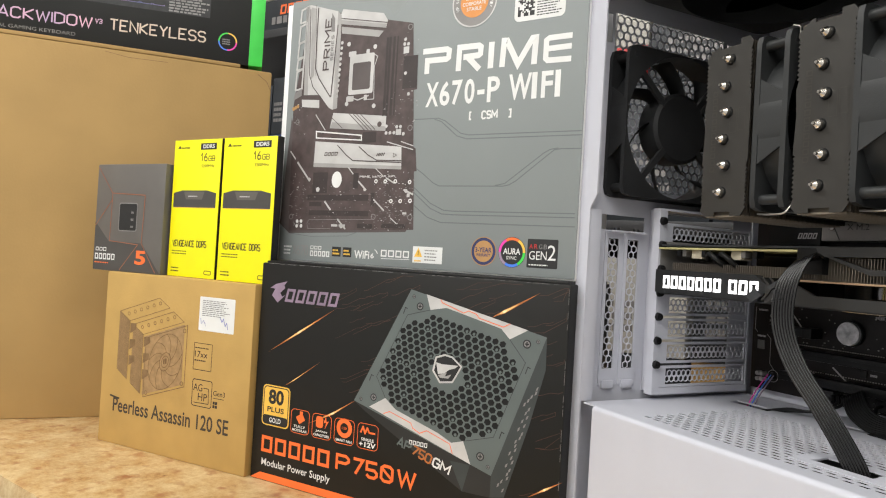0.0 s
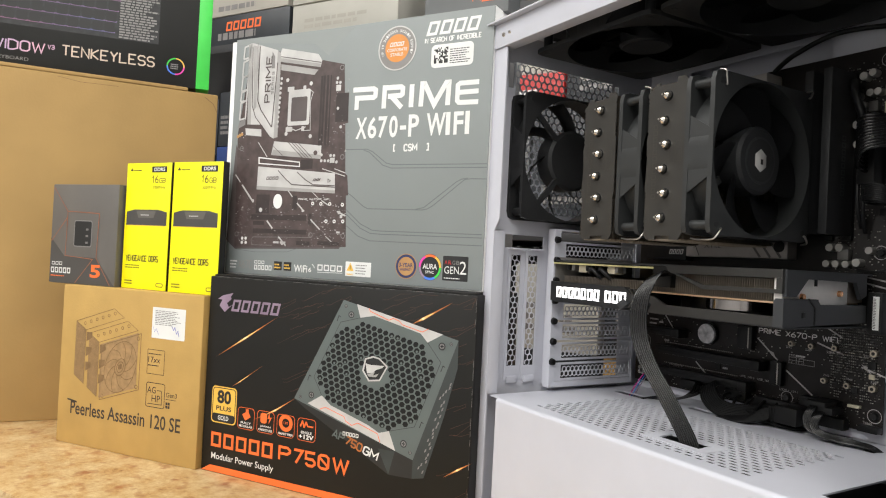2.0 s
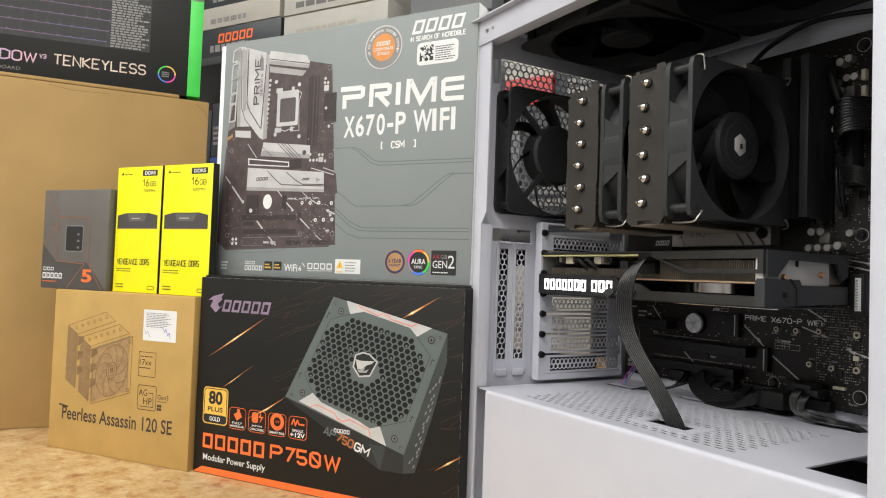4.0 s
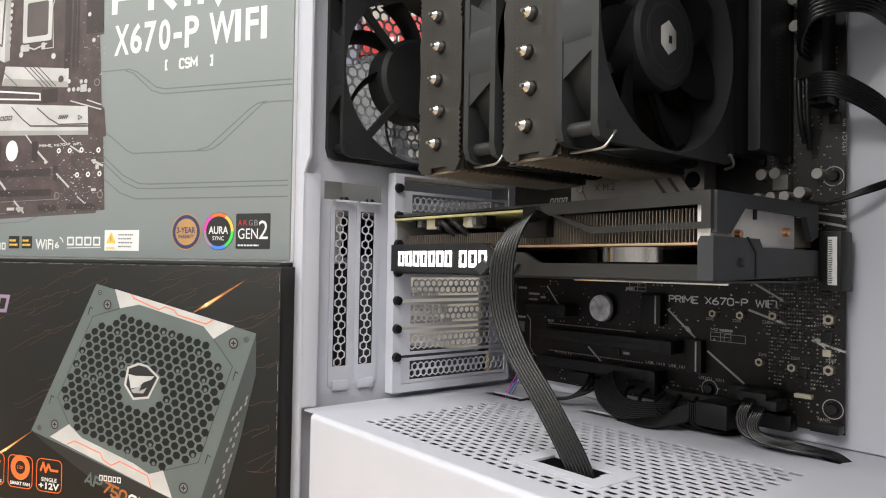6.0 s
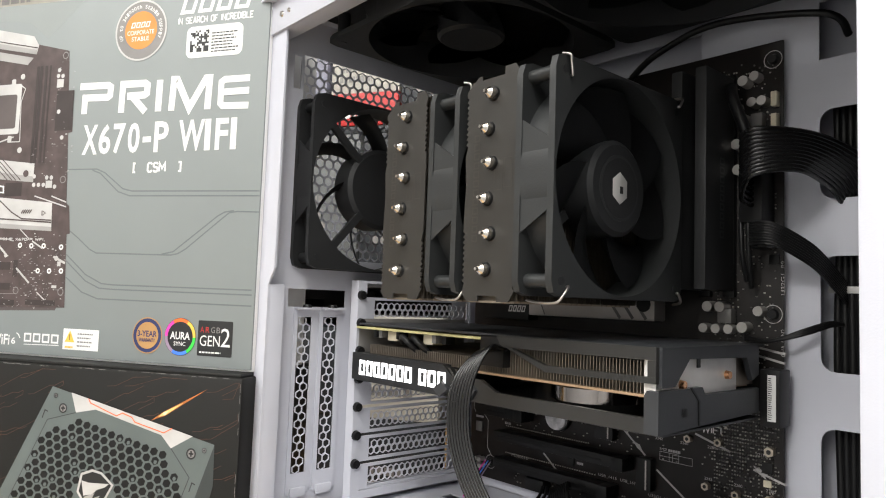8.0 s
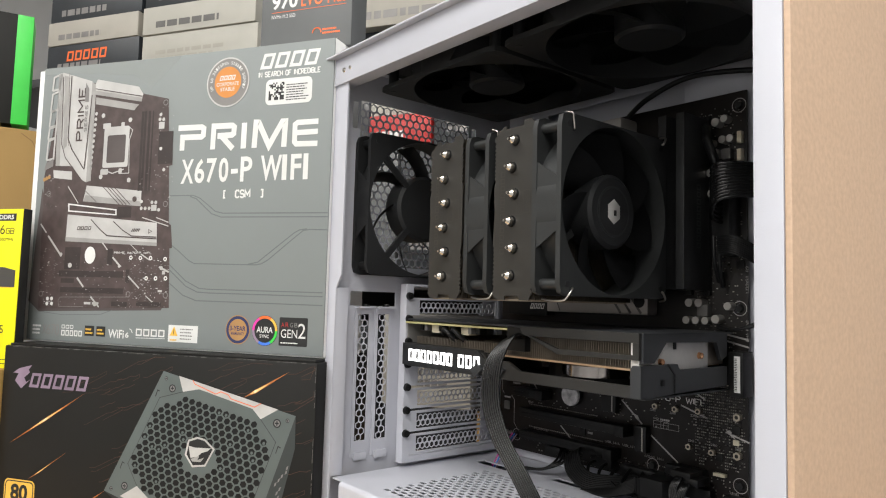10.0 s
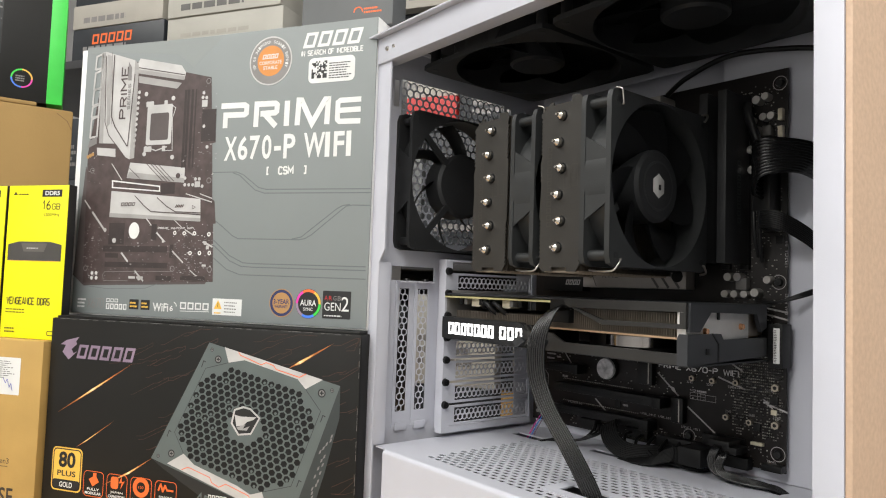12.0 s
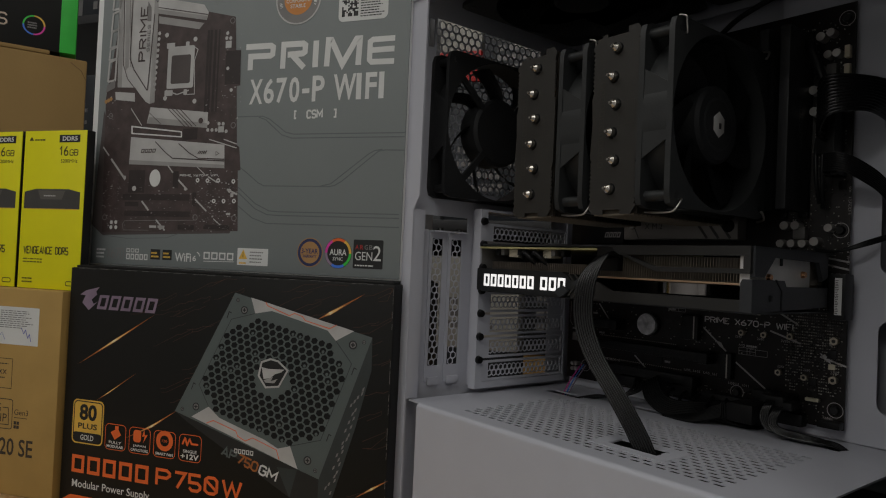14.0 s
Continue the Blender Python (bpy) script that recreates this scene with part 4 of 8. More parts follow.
    za, zb = 0.3733, 0.3815
    for ch, a, c in (("[", (-0.0954, 0.3781), (-0.0916, 0.3780)), ("CSM", (-0.0824, 0.3777), (-0.0652, 0.3772)), ("]", (-0.0550, 0.3770), (-0.0507, 0.3768))):
        P("white_word", spelled(bmesh.new(), ch, a[0], za, c[0], zb, 0.0016, 2, 0.35), WHITE_PRINT)
    P("white_mark", mark_blocks(bmesh.new(), 4, -0.0614, 0.4933, 0.0012, 0.5079, 2, 0.30), WHITE_PRINT, "plain white mark")
    P("white_word", spelled(bmesh.new(), "IN SEARCH OF INCREDIBLE", -0.0627, 0.4854, 0.0031, 0.4909, 0.0010, 2, 0.34), WHITE_PRINT)
    P("white_word", bars(bmesh.new(), -0.3231, 0.2388, -0.3113, 0.2499, 3, 2, 2), WHITE_PRINT)
    P("grey_word", spelled(bmesh.new(), "X670", -0.3098, 0.2388, -0.2869, 0.2493, 0.0012, 2), SILVER_DARK)
    P("white_mark", mark_blocks(bmesh.new(), 3, -0.2838, 0.2455, -0.2671, 0.2493, 2), WHITE_PRINT)
    P("white_mark", mark_blocks(bmesh.new(), 5, -0.2838, 0.2383, -0.2554, 0.2441, 2), WHITE_PRINT)
    P("white_word", lettering(bmesh.new(), "WiFi", -0.2228, 0.2387, -0.2032, 0.2471, 2, 0.02), WHITE_PRINT)
    P("white_word", lettering(bmesh.new(), "6", -0.2015, 0.2397, -0.1972, 0.2449, 2, 0.02), WHITE_PRINT)
    P("white_arc", band(bmesh.new(), [(-0.1966, 0.2486), (-0.1942, 0.2471), (-0.1928, 0.2445)], 0.0009, 2), WHITE_PRINT)
    P("white_mark", mark_blocks(bmesh.new(), 4, -0.1886, 0.2421, -0.1524, 0.2490, 2), WHITE_PRINT)
    P("white_underline", band(bmesh.new(), [(-0.1885, 0.2401), (-0.1535, 0.2408)], 0.0006, 2), WHITE_PRINT)
    for a, c in (((-0.2530, 0.2495), (-0.2410, 0.2395)), ((-0.2381, 0.2494), (-0.2267, 0.2395))):
        icon = P("small_black_icon", rect(bmesh.new(), a[0], c[1], c[0], a[1], 2), BLACK_FLAT)
        part("icon_mark", turned(bars(bmesh.new(), a[0] + 0.001, c[1] + 0.002, c[0] - 0.001, a[1] - 0.001, 2, 3, 4), Matrix.Translation((0, -0.0005, -z0))), GOLD_PRINT, icon)
    # stickers
    st = P("white_sticker", flat(bmesh.new(), rrect_pts(-0.0540, 0.4589, -0.0051, 0.4829, 0.005), 2), WHITE_PRINT, "white rounded sticker with small print")
    bm = bmesh.new()
    rnd = random.Random(4)
    step = (-0.0342 - -0.0506) / 11
    for i in range(11):
        for j in range(11):
            if rnd.random() < 0.5:
                rect(bm, -0.0506 + i * step, 0.4633 + j * step, -0.0506 + (i + 1) * step, 0.4633 + (j + 1) * step, 3)
    bars(bm, -0.0319, 0.4623, -0.0079, 0.4785, 7, 3, 6, 0.4)
    P("sticker_print", bm, BLACK_FLAT)
    yl = P("warning_sticker", rect(bmesh.new(), -0.1498, 0.2383, -0.1159, 0.2541, 2), WHITE_PRINT, "white sticker with yellow warning triangle")
    bm = bmesh.new()
    flat(bm, [(-0.1480, 0.2440), (-0.1385, 0.2440), (-0.1432, 0.2530)], 3)
    bars(bm, -0.1475, 0.2395, -0.1395, 0.2425, 1, 3, 2)
    P("warning_triangle", bm, GOLD_PRINT)
    bm = bmesh.new()
    rect(bm, -0.1435, 0.2455, -0.1429, 0.2500, 4)
    P("warning_sign", bm, BLACK_FLAT)
    P("warning_print", bars(bmesh.new(), -0.1360, 0.2410, -0.1170, 0.2530, 4, 3, 7, 0.35), SILVER_DARK)
    # round seals
    cx, cz = (-0.0965, 0.4844)
    P("stable_supply_seal", ring(bmesh.new(), circle_pts(cx, cz, 0.0235, 40), circle_pts(cx, cz, 0.0135, 40), 2), SILVER_DARK, "grey seal with an orange middle")
    P("seal_rim", ring(bmesh.new(), circle_pts(cx, cz, 0.0240, 40), circle_pts(cx, cz, 0.0226, 40), 3), SILVER_PRINT)
    P("seal_middle", flat(bmesh.new(), circle_pts(cx, cz, 0.0150, 40), 3), material("seal_orange", (0.62, 0.24, 0.05), 0.4))
    bm = bmesh.new()
    mark_blocks(bm, 4, cx - 0.0095, cz + 0.002, cx + 0.0085, cz + 0.0065, 4, 0.3, 0.28)
    lettering(bm, "CORPORATE", cx - 0.0125, cz - 0.0035, cx + 0.0125, cz, 4, 0.01)
    lettering(bm, "STABLE", cx - 0.008, cz - 0.0085, cx + 0.008, cz - 0.005, 4, 0.01)
    for k, ch in enumerate("Up to 36-month Stable Supply"):
        if ch == " ":
            continue
        a = radians(200 - 220 * k / 27)
        m = Matrix.Translation((cx + 0.0185 * math.cos(a), 0, cz + 0.0185 * math.sin(a))) @ Matrix.Rotation(-(a - math.pi / 2), 4, "Y")
        lettering(bm, ch, -0.0010, -0.0014, 0.0010, 0.0016, 4, 0.01, 0, m)
    P("seal_words", bm, WHITE_PRINT)
    cx, cz = (-0.0718, 0.2526)
    P("warranty_seal", flat(bmesh.new(), circle_pts(cx, cz, 0.0130, 32), 2), NAVY_PRINT, "navy and gold warranty seal")
    bm = bmesh.new()
    ring(bm, circle_pts(cx, cz, 0.0132, 32), circle_pts(cx, cz, 0.0124, 32), 3)
    flat(bm, circle_pts(cx, cz, 0.0098, 32), 3)
    P("warranty_gold", bm, DULL_ORANGE)
    bm = bmesh.new()
    lettering(bm, "3-YEAR", cx - 0.0085, cz - 0.001, cx + 0.0085, cz + 0.0035, 4, 0.02)
    lettering(bm, "WARRANTY", cx - 0.0072, cz - 0.0048, cx + 0.0072, cz - 0.002, 4, 0.02)
    P("warranty_words", bm, NAVY_PRINT)
    cx, cz = (-0.0431, 0.2530)
    P("sync_seal", flat(bmesh.new(), circle_pts(cx, cz, 0.0135, 32), 2), BLACK_FLAT, "black seal with a rainbow rim")
    o, i = circle_pts(cx, cz, 0.0132, 36), circle_pts(cx, cz, 0.0108, 36)
    for n0, mt in ((0, GOLD_PRINT), (6, ORANGE_PRINT), (12, MAGENTA_INK), (18, PLUM_PRINT), (24, BLUE_PRINT), (30, GREEN_PRINT)):
        bm = bmesh.new()
        for k in range(n0, n0 + 6):
            flat(bm, [o[k], o[(k + 1) % 36], i[(k + 1) % 36], i[k]], 3)
        P("rim_segment", bm, mt)
    bm = bmesh.new()
    lettering(bm, "AURA", cx - 0.0085, cz - 0.002, cx + 0.0085, cz + 0.0035, 4, 0.02)
    lettering(bm, "SYNC", cx - 0.005, cz - 0.0065, cx + 0.005, cz - 0.0035, 4, 0.01)
    P("sync_words", bm, WHITE_PRINT)
    P("black_tile", flat(bmesh.new(), rrect_pts(-0.0282, 0.2405, 0.0006, 0.2655, 0.001), 2), BLACK_FLAT, "dark tile with printed words")
    bm = bmesh.new()
    lettering(bm, "GEN", -0.0262, 0.2475, -0.0095, 0.2550, 3, 0.0)
    lettering(bm, "2", -0.0088, 0.2475, -0.0012, 0.2605, 3, 0.0)
    bars(bm, -0.0262, 0.2425, -0.0020, 0.2447, 1, 3, 4)
    P("tile_words", bm, WHITE_PRINT)
    for k, (ch, mt) in enumerate(zip("ARGB", (BOX_RED, BOX_RED, SILVER_DARK, SILVER_DARK))):
        P("tile_letter", lettering(bmesh.new(), ch, -0.0262 + k * 0.0045, 0.2570, -0.0230 + k * 0.0045, 0.2610, 3, 0.0), mt)


mainboard_box()


def cooler_box():
    b = thing("cooler_box", pose(-0.546, -0.3965, 0, 0, 0, 36), "plain brown cardboard cooler carton with black print and a white label", "box", "boxed parts")
    L, R, H = -0.2380, -0.0040, 0.2045
    part("carton", one_box(L, 0, 0, R, 0.150, H, 0.0022), CARD, b)
    bm = bmesh.new()
    lettering(bm, "Peerless Assassin 120 SE", -0.2140, 0.0390, -0.0300, 0.0560, 1, 0.014)
    line(bm, [(-0.2195, 0.0570), (-0.2040, 0.0550)], 0.0022, 1)
    part("product_lettering", bm, CARD_INK, b, "black printed words")
    # line drawing of a twin-tower cooler: oblique view
    o = Vector((-0.166, 0.0640))
    ex, ey, ez = Vector((0.0108, 0.0034)), Vector((-0.0080, 0.0046)), Vector((0, 0.0086))
    q = lambda x, y, z: tuple(o + ex * x + ey * y + ez * z)
    sh, ln, dk = bmesh.new(), bmesh.new(), bmesh.new()
    for y in (0.4, 3.4):
        flat(sh, [q(0, y, 0), q(0, y + 2.2, 0), q(0, y + 2.2, 8), q(0, y, 8)], 1)
        for k in range(12):
            line(dk, [q(0, y + 0.18 * k, 0.1), q(0, y + 0.18 * k, 7.9)], 0.0005, 2)
        line(ln, [q(0, y, 8), q(6, y, 8), q(6, y + 2.2, 8), q(0, y + 2.2, 8), q(0, y, 8), q(0, y, 0), q(0, y + 2.2, 0), q(0, y + 2.2, 8)], 0.0006, 2)
        for k in range(6):
            u, z = q(0.6 + k * 0.95, y + 1.1, 8.15)
            ring(ln, circle_pts(u, z, 0.0022, 12), circle_pts(u, z, 0.0015, 12), 2)
    flat(sh, [q(0, 0, 0.1), q(5.8, 0, 0.1), q(5.8, 0, 8), q(0, 0, 8)], 1)
    line(ln, [q(0, -0.3, 0), q(6, -0.3, 0), q(6, -0.3, 8), q(0, -0.3, 8), q(0, -0.3, 0)], 0.0008, 3)
    cu, cz = q(3.0, -0.3, 4.0)
    for r, w in ((0.029, 0.0008), (0.0095, 0.0010), (0.006, 0.0008)):
        el = [(cu + p * 0.92, cz + p * 0.30 + s * 1.08) for p, s in circle_pts(0, 0, r, 30)]
        line(ln, el + el[:1], w, 3)
    for k in range(9):
        a = 2 * math.pi * k / 9
        pts = []
        for s in range(6):
            r, aa = 0.0095 + 0.0038 * s, a + 0.16 * s
            p, v = r * math.cos(aa), r * math.sin(aa)
            pts.append((cu + p * 0.92, cz + p * 0.30 + v * 1.08))
        line(ln, pts, 0.0008, 3)
    rect(dk, cu - 0.0025, cz - 0.003, cu - 0.0004, cz + 0.003, 4)
    rect(dk, cu + 0.0004, cz - 0.002, cu + 0.0028, cz + 0.004, 4)
    for x, z in ((0.2, 0.3), (5.4, 0.3), (0.2, 7.2), (5.4, 7.2)):
        u, v = q(x + 0.2, -0.3, z + 0.2)
        ring(ln, circle_pts(u, v, 0.0026, 12), circle_pts(u, v, 0.0018, 12), 3)
    for y in (0.2, 3.2):
        for z in (2.0, 4.2, 6.4):
            flat(dk, [q(0, y, z), q(0.9, y, z + 0.3), q(0.9, y, z + 1.1), q(0, y, z + 1.4)], 2)
    part("drawing_tone", sh, CARD_SHADE, b)
    tagged(part("drawing_hatching", dk, CARD_INK_SOFT, b), kind="stuff")
    part("cooler_drawing", ln, CARD_INK_SOFT, b, "printed line drawing of a cooler")
    bm = bmesh.new()
    ring(bm, [(-0.0872, 0.1045), (-0.0597, 0.1045), (-0.0597, 0.1345), (-0.0872, 0.1345)], [(-0.0866, 0.1051), (-0.0603, 0.1051), (-0.0603, 0.1339), (-0.0866, 0.1339)], 1)
    lettering(bm, "17xx", -0.0855, 0.1185, -0.0665, 0.1255, 1)
    bars(bm, -0.0855, 0.1145, -0.0620, 0.1170, 1, 1, 3)
    bars(bm, -0.0855, 0.1285, -0.0620, 0.1305, 1, 1, 5)
    ring(bm, rrect_pts(-0.0865, 0.0645, -0.0565, 0.0945, 0.003), rrect_pts(-0.0857, 0.0653, -0.0573, 0.0937, 0.0024), 1)
    lettering(bm, "AG", -0.0845, 0.0815, -0.0710, 0.0895, 1)
    lettering(bm, "HP", -0.0770, 0.0715, -0.0635, 0.0795, 1)
    line(bm, [(-0.0690, 0.0855), (-0.0620, 0.0855), (-0.0610, 0.0690), (-0.0830, 0.0685)], 0.0008, 1)
    lettering(bm, "Gen3", -0.0545, 0.0795, -0.0375, 0.0850, 1)
    rect(bm, -0.0545, 0.0765, -0.0385, 0.0771, 1)
    for u in (-0.0545, -0.0510):
        for z in (0.0660, 0.0700):
            rect(bm, u, z, u + 0.0030, z + 0.0032, 1)
    part("printed_icons", bm, CARD_INK, b, "black printed boxes with words")
    part("paper_label", flat(bmesh.new(), rrect_pts(-0.0825, 0.1485, -0.0305, 0.1860, 0.001), 1), WHITE_PRINT, b, "white paper label with small print")
    part("label_print", bars(bmesh.new(), -0.0780, 0.1650, -0.0360, 0.1835, 9, 2, 9, 0.4), SILVER_DARK, b)
    bm = bmesh.new()
    line(bm, [(-0.051, 0.165), (-0.048, 0.160), (-0.046, 0.164), (-0.043, 0.156), (-0.041, 0.160), (-0.039, 0.153)], 0.0007, 3)
    line(bm, [(-0.080, 0.162), (-0.078, 0.156), (-0.075, 0.160), (-0.071, 0.153)], 0.0004, 3)
    part("pen_marks", bm, BLUE_INK, b, "blue pen scribble")
    # folded corner seam on the side
    part("side_seam", one_box(R - 0.0005, 0.018, 0.003, R + 0.0008, 0.150, H - 0.003, 0.0003), CARD_DULL, b)


cooler_box()


def memory_box(m):
    b = thing("memory_box", m, "bright yellow narrow memory carton standing on the brown carton", "box", "yellow memory cartons")
    W, H = 0.0790, 0.1605
    part("carton", one_box(0, 0, 0, W, 0.0105, H, 0.0008), BLACK_FLAT, b, "black carton sides")
    part("front_sheet", one_box(0.0002, -0.0006, 0.0004, W - 0.0002, 0.0010, H - 0.0004, 0.0003), YELLOW_PRINT, b, "bright yellow printed front")
    N = bmesh.new
    T = lambda bm: turned(bm, Matrix.Translation((0, -0.0006, 0)))
    part("black_tag", T(rect(N(), 0.0450, 0.1480, 0.0710, 0.1555, 1)), BLACK_FLAT, b)
    part("tag_words", T(lettering(N(), "DDR5", 0.0490, 0.1495, 0.0680, 0.1540, 2, 0.03)), WHITE_PRINT, b)
    part("printed_word", T(spelled(N(), "16", 0.0455, 0.1345, 0.0570, 0.1445, 0.0013, 1, 0.3)), OLIVE_INK, b)
    part("printed_word", T(spelled(N(), "GB", 0.0585, 0.1345, 0.0695, 0.1410, 0.0009, 1, 0.3)), OLIVE_INK, b)
    part("printed_word", T(lettering(N(), "5200MHz", 0.0480, 0.1275, 0.0690, 0.1310, 1)), OLIVE_INK, b)
    part("printed_word", T(flat(N(), [(0.006, 0.150), (0.009, 0.154), (0.012, 0.150)], 1)), OLIVE_INK, b)
    part("printed_word", T(bars(N(), 0.013, 0.1500, 0.032, 0.1530, 1, 1, 4)), OLIVE_INK, b)
    part("printed_word", T(spelled(N(), "VENGEANCE DDR5", 0.0060, 0.0350, 0.0640, 0.0430, 0.0012, 1, 0.32)), OLIVE_INK, b)
    part("printed_word", T(bars(N(), 0.0060, 0.0265, 0.0400, 0.0325, 2, 1, 8, 0.35)), OLIVE_INK, b)
    part("printed_word", T(bars(N(), 0.0060, 0.0060, 0.0220, 0.0130, 2, 1, 9, 0.4)), OLIVE_INK, b)
    part("printed_word", T(ring(N(), rrect_pts(0.0620, 0.0045, 0.0740, 0.0095, 0.002), rrect_pts(0.0628, 0.0053, 0.0732, 0.0087, 0.0016), 1)), OLIVE_INK, b)
    part("module_picture", T(flat(N(), [(0.0035, 0.0810), (0.0745, 0.0810), (0.0745, 0.0980), (0.0600, 0.1010), (0.0180, 0.1010), (0.0035, 0.0980)], 1)), CPU_DARK, b, "printed dark memory module")
    part("module_plate_picture", T(flat(N(), [(0.0210, 0.0995), (0.0560, 0.0995), (0.0520, 0.0905), (0.0250, 0.0905)], 2)), CPU_GREY, b)
    part("module_name", T(bars(N(), 0.029, 0.0935, 0.050, 0.0960, 1, 3, 3)), SILVER_PRINT, b)
    bm = N()
    rect(bm, 0.006, 0.0805, 0.072, 0.0812, 2)
    part("module_contacts", T(bm), GOLD_PRINT, b)
    return b


RAM_AT = pose(-0.542, -0.382, 0.2045, 0, 0, 33)
ram = memory_box(RAM_AT @ pose(-0.1690, 0, 0))
copy_thing(ram, RAM_AT @ pose(-0.0850, -0.001, 0, 0, 0, 0.8))


def processor_box():
    b = thing("processor_box", pose(-0.78, -0.5535, 0.2045, 0, 0, 36), "dark grey processor carton with copper lines and a small window", "box", "boxed parts")
    W, H = 0.1205, 0.1320
    part("carton", one_box(0, 0, 0, W, 0.062, H, 0.0016), CPU_GREY, b)
    part("lower_print", flat(bmesh.new(), [(0.001, 0.001), (W - 0.001, 0.001), (0.086, 0.036), (0.028, 0.036), (0.001, 0.060)], 1), CPU_DARK, b)
    bm = bmesh.new()
    line(bm, [(0.002, 0.128), (0.030, 0.096), (0.088, 0.094), (0.086, 0.036), (0.112, 0.002)], 0.0010, 2)
    line(bm, [(0.002, 0.056), (0.030, 0.088), (0.029, 0.037), (0.080, 0.034), (0.050, 0.002)], 0.0010, 2)
    line(bm, [(0.030, 0.096), (0.030, 0.088)], 0.0010, 2)
    part("copper_lines", bm, COPPER_LINE, b, "thin copper-coloured printed lines")
    part("window_edge", flat(bmesh.new(), rrect_pts(0.0435, 0.0495, 0.0765, 0.0845, 0.003), 2), SILVER_DARK, b)
    part("carton_window", flat(bmesh.new(), rrect_pts(0.0448, 0.0508, 0.0752, 0.0832, 0.0025), 3), BLACK_FLAT, b, "small dark window")
    part("window_contents", bars(bmesh.new(), 0.0655, 0.0540, 0.0720, 0.0800, 3, 4, 3, 0.3), SILVER_DARK, b)
    part("digit", lettering(bmesh.new(), "5", 0.0765, 0.0100, 0.0950, 0.0270, 3, 0.03), ORANGE_PRINT, b, "orange digit")
    bm = bmesh.new()
    mark_blocks(bm, 5, 0.0040, 0.0135, 0.0420, 0.0210, 3, 0, 0.26)
    mark_blocks(bm, 3, 0.0050, 0.0240, 0.0260, 0.0285, 3, 0, 0.3)
    part("white_mark", bm, WHITE_PRINT, b, "plain white mark")
    part("small_orange_print", bars(bmesh.new(), 0.0040, 0.0090, 0.0400, 0.0115, 1, 3, 3), ORANGE_PRINT, b)


processor_box()


def big_carton():
    b = thing("shipping_carton", pose(-0.856, -0.535, 0, 0, 0, 84), "large plain brown cardboard carton standing on the bench", "box")
    part("carton", one_box(-0.205, 0, 0, 0.203, 0.30, 0.503, 0.003), CARD_DULL, b)
    part("flap", one_box(-0.204, 0.0005, 0.5030, 0.158, 0.299, 0.5090, 0.0025), CARD_DULL, b, "slightly lifted cardboard top flap")
    bm = bmesh.new()
    line(bm, [(-0.02, 0.4985), (0.01, 0.4945), (0.06, 0.4955)], 0.0006, 1)
    line(bm, [(0.183, 0.497), (0.196, 0.488), (0.202, 0.476)], 0.0009, 1)
    part("crease", bm, CARD_INK_SOFT, b)


big_carton()


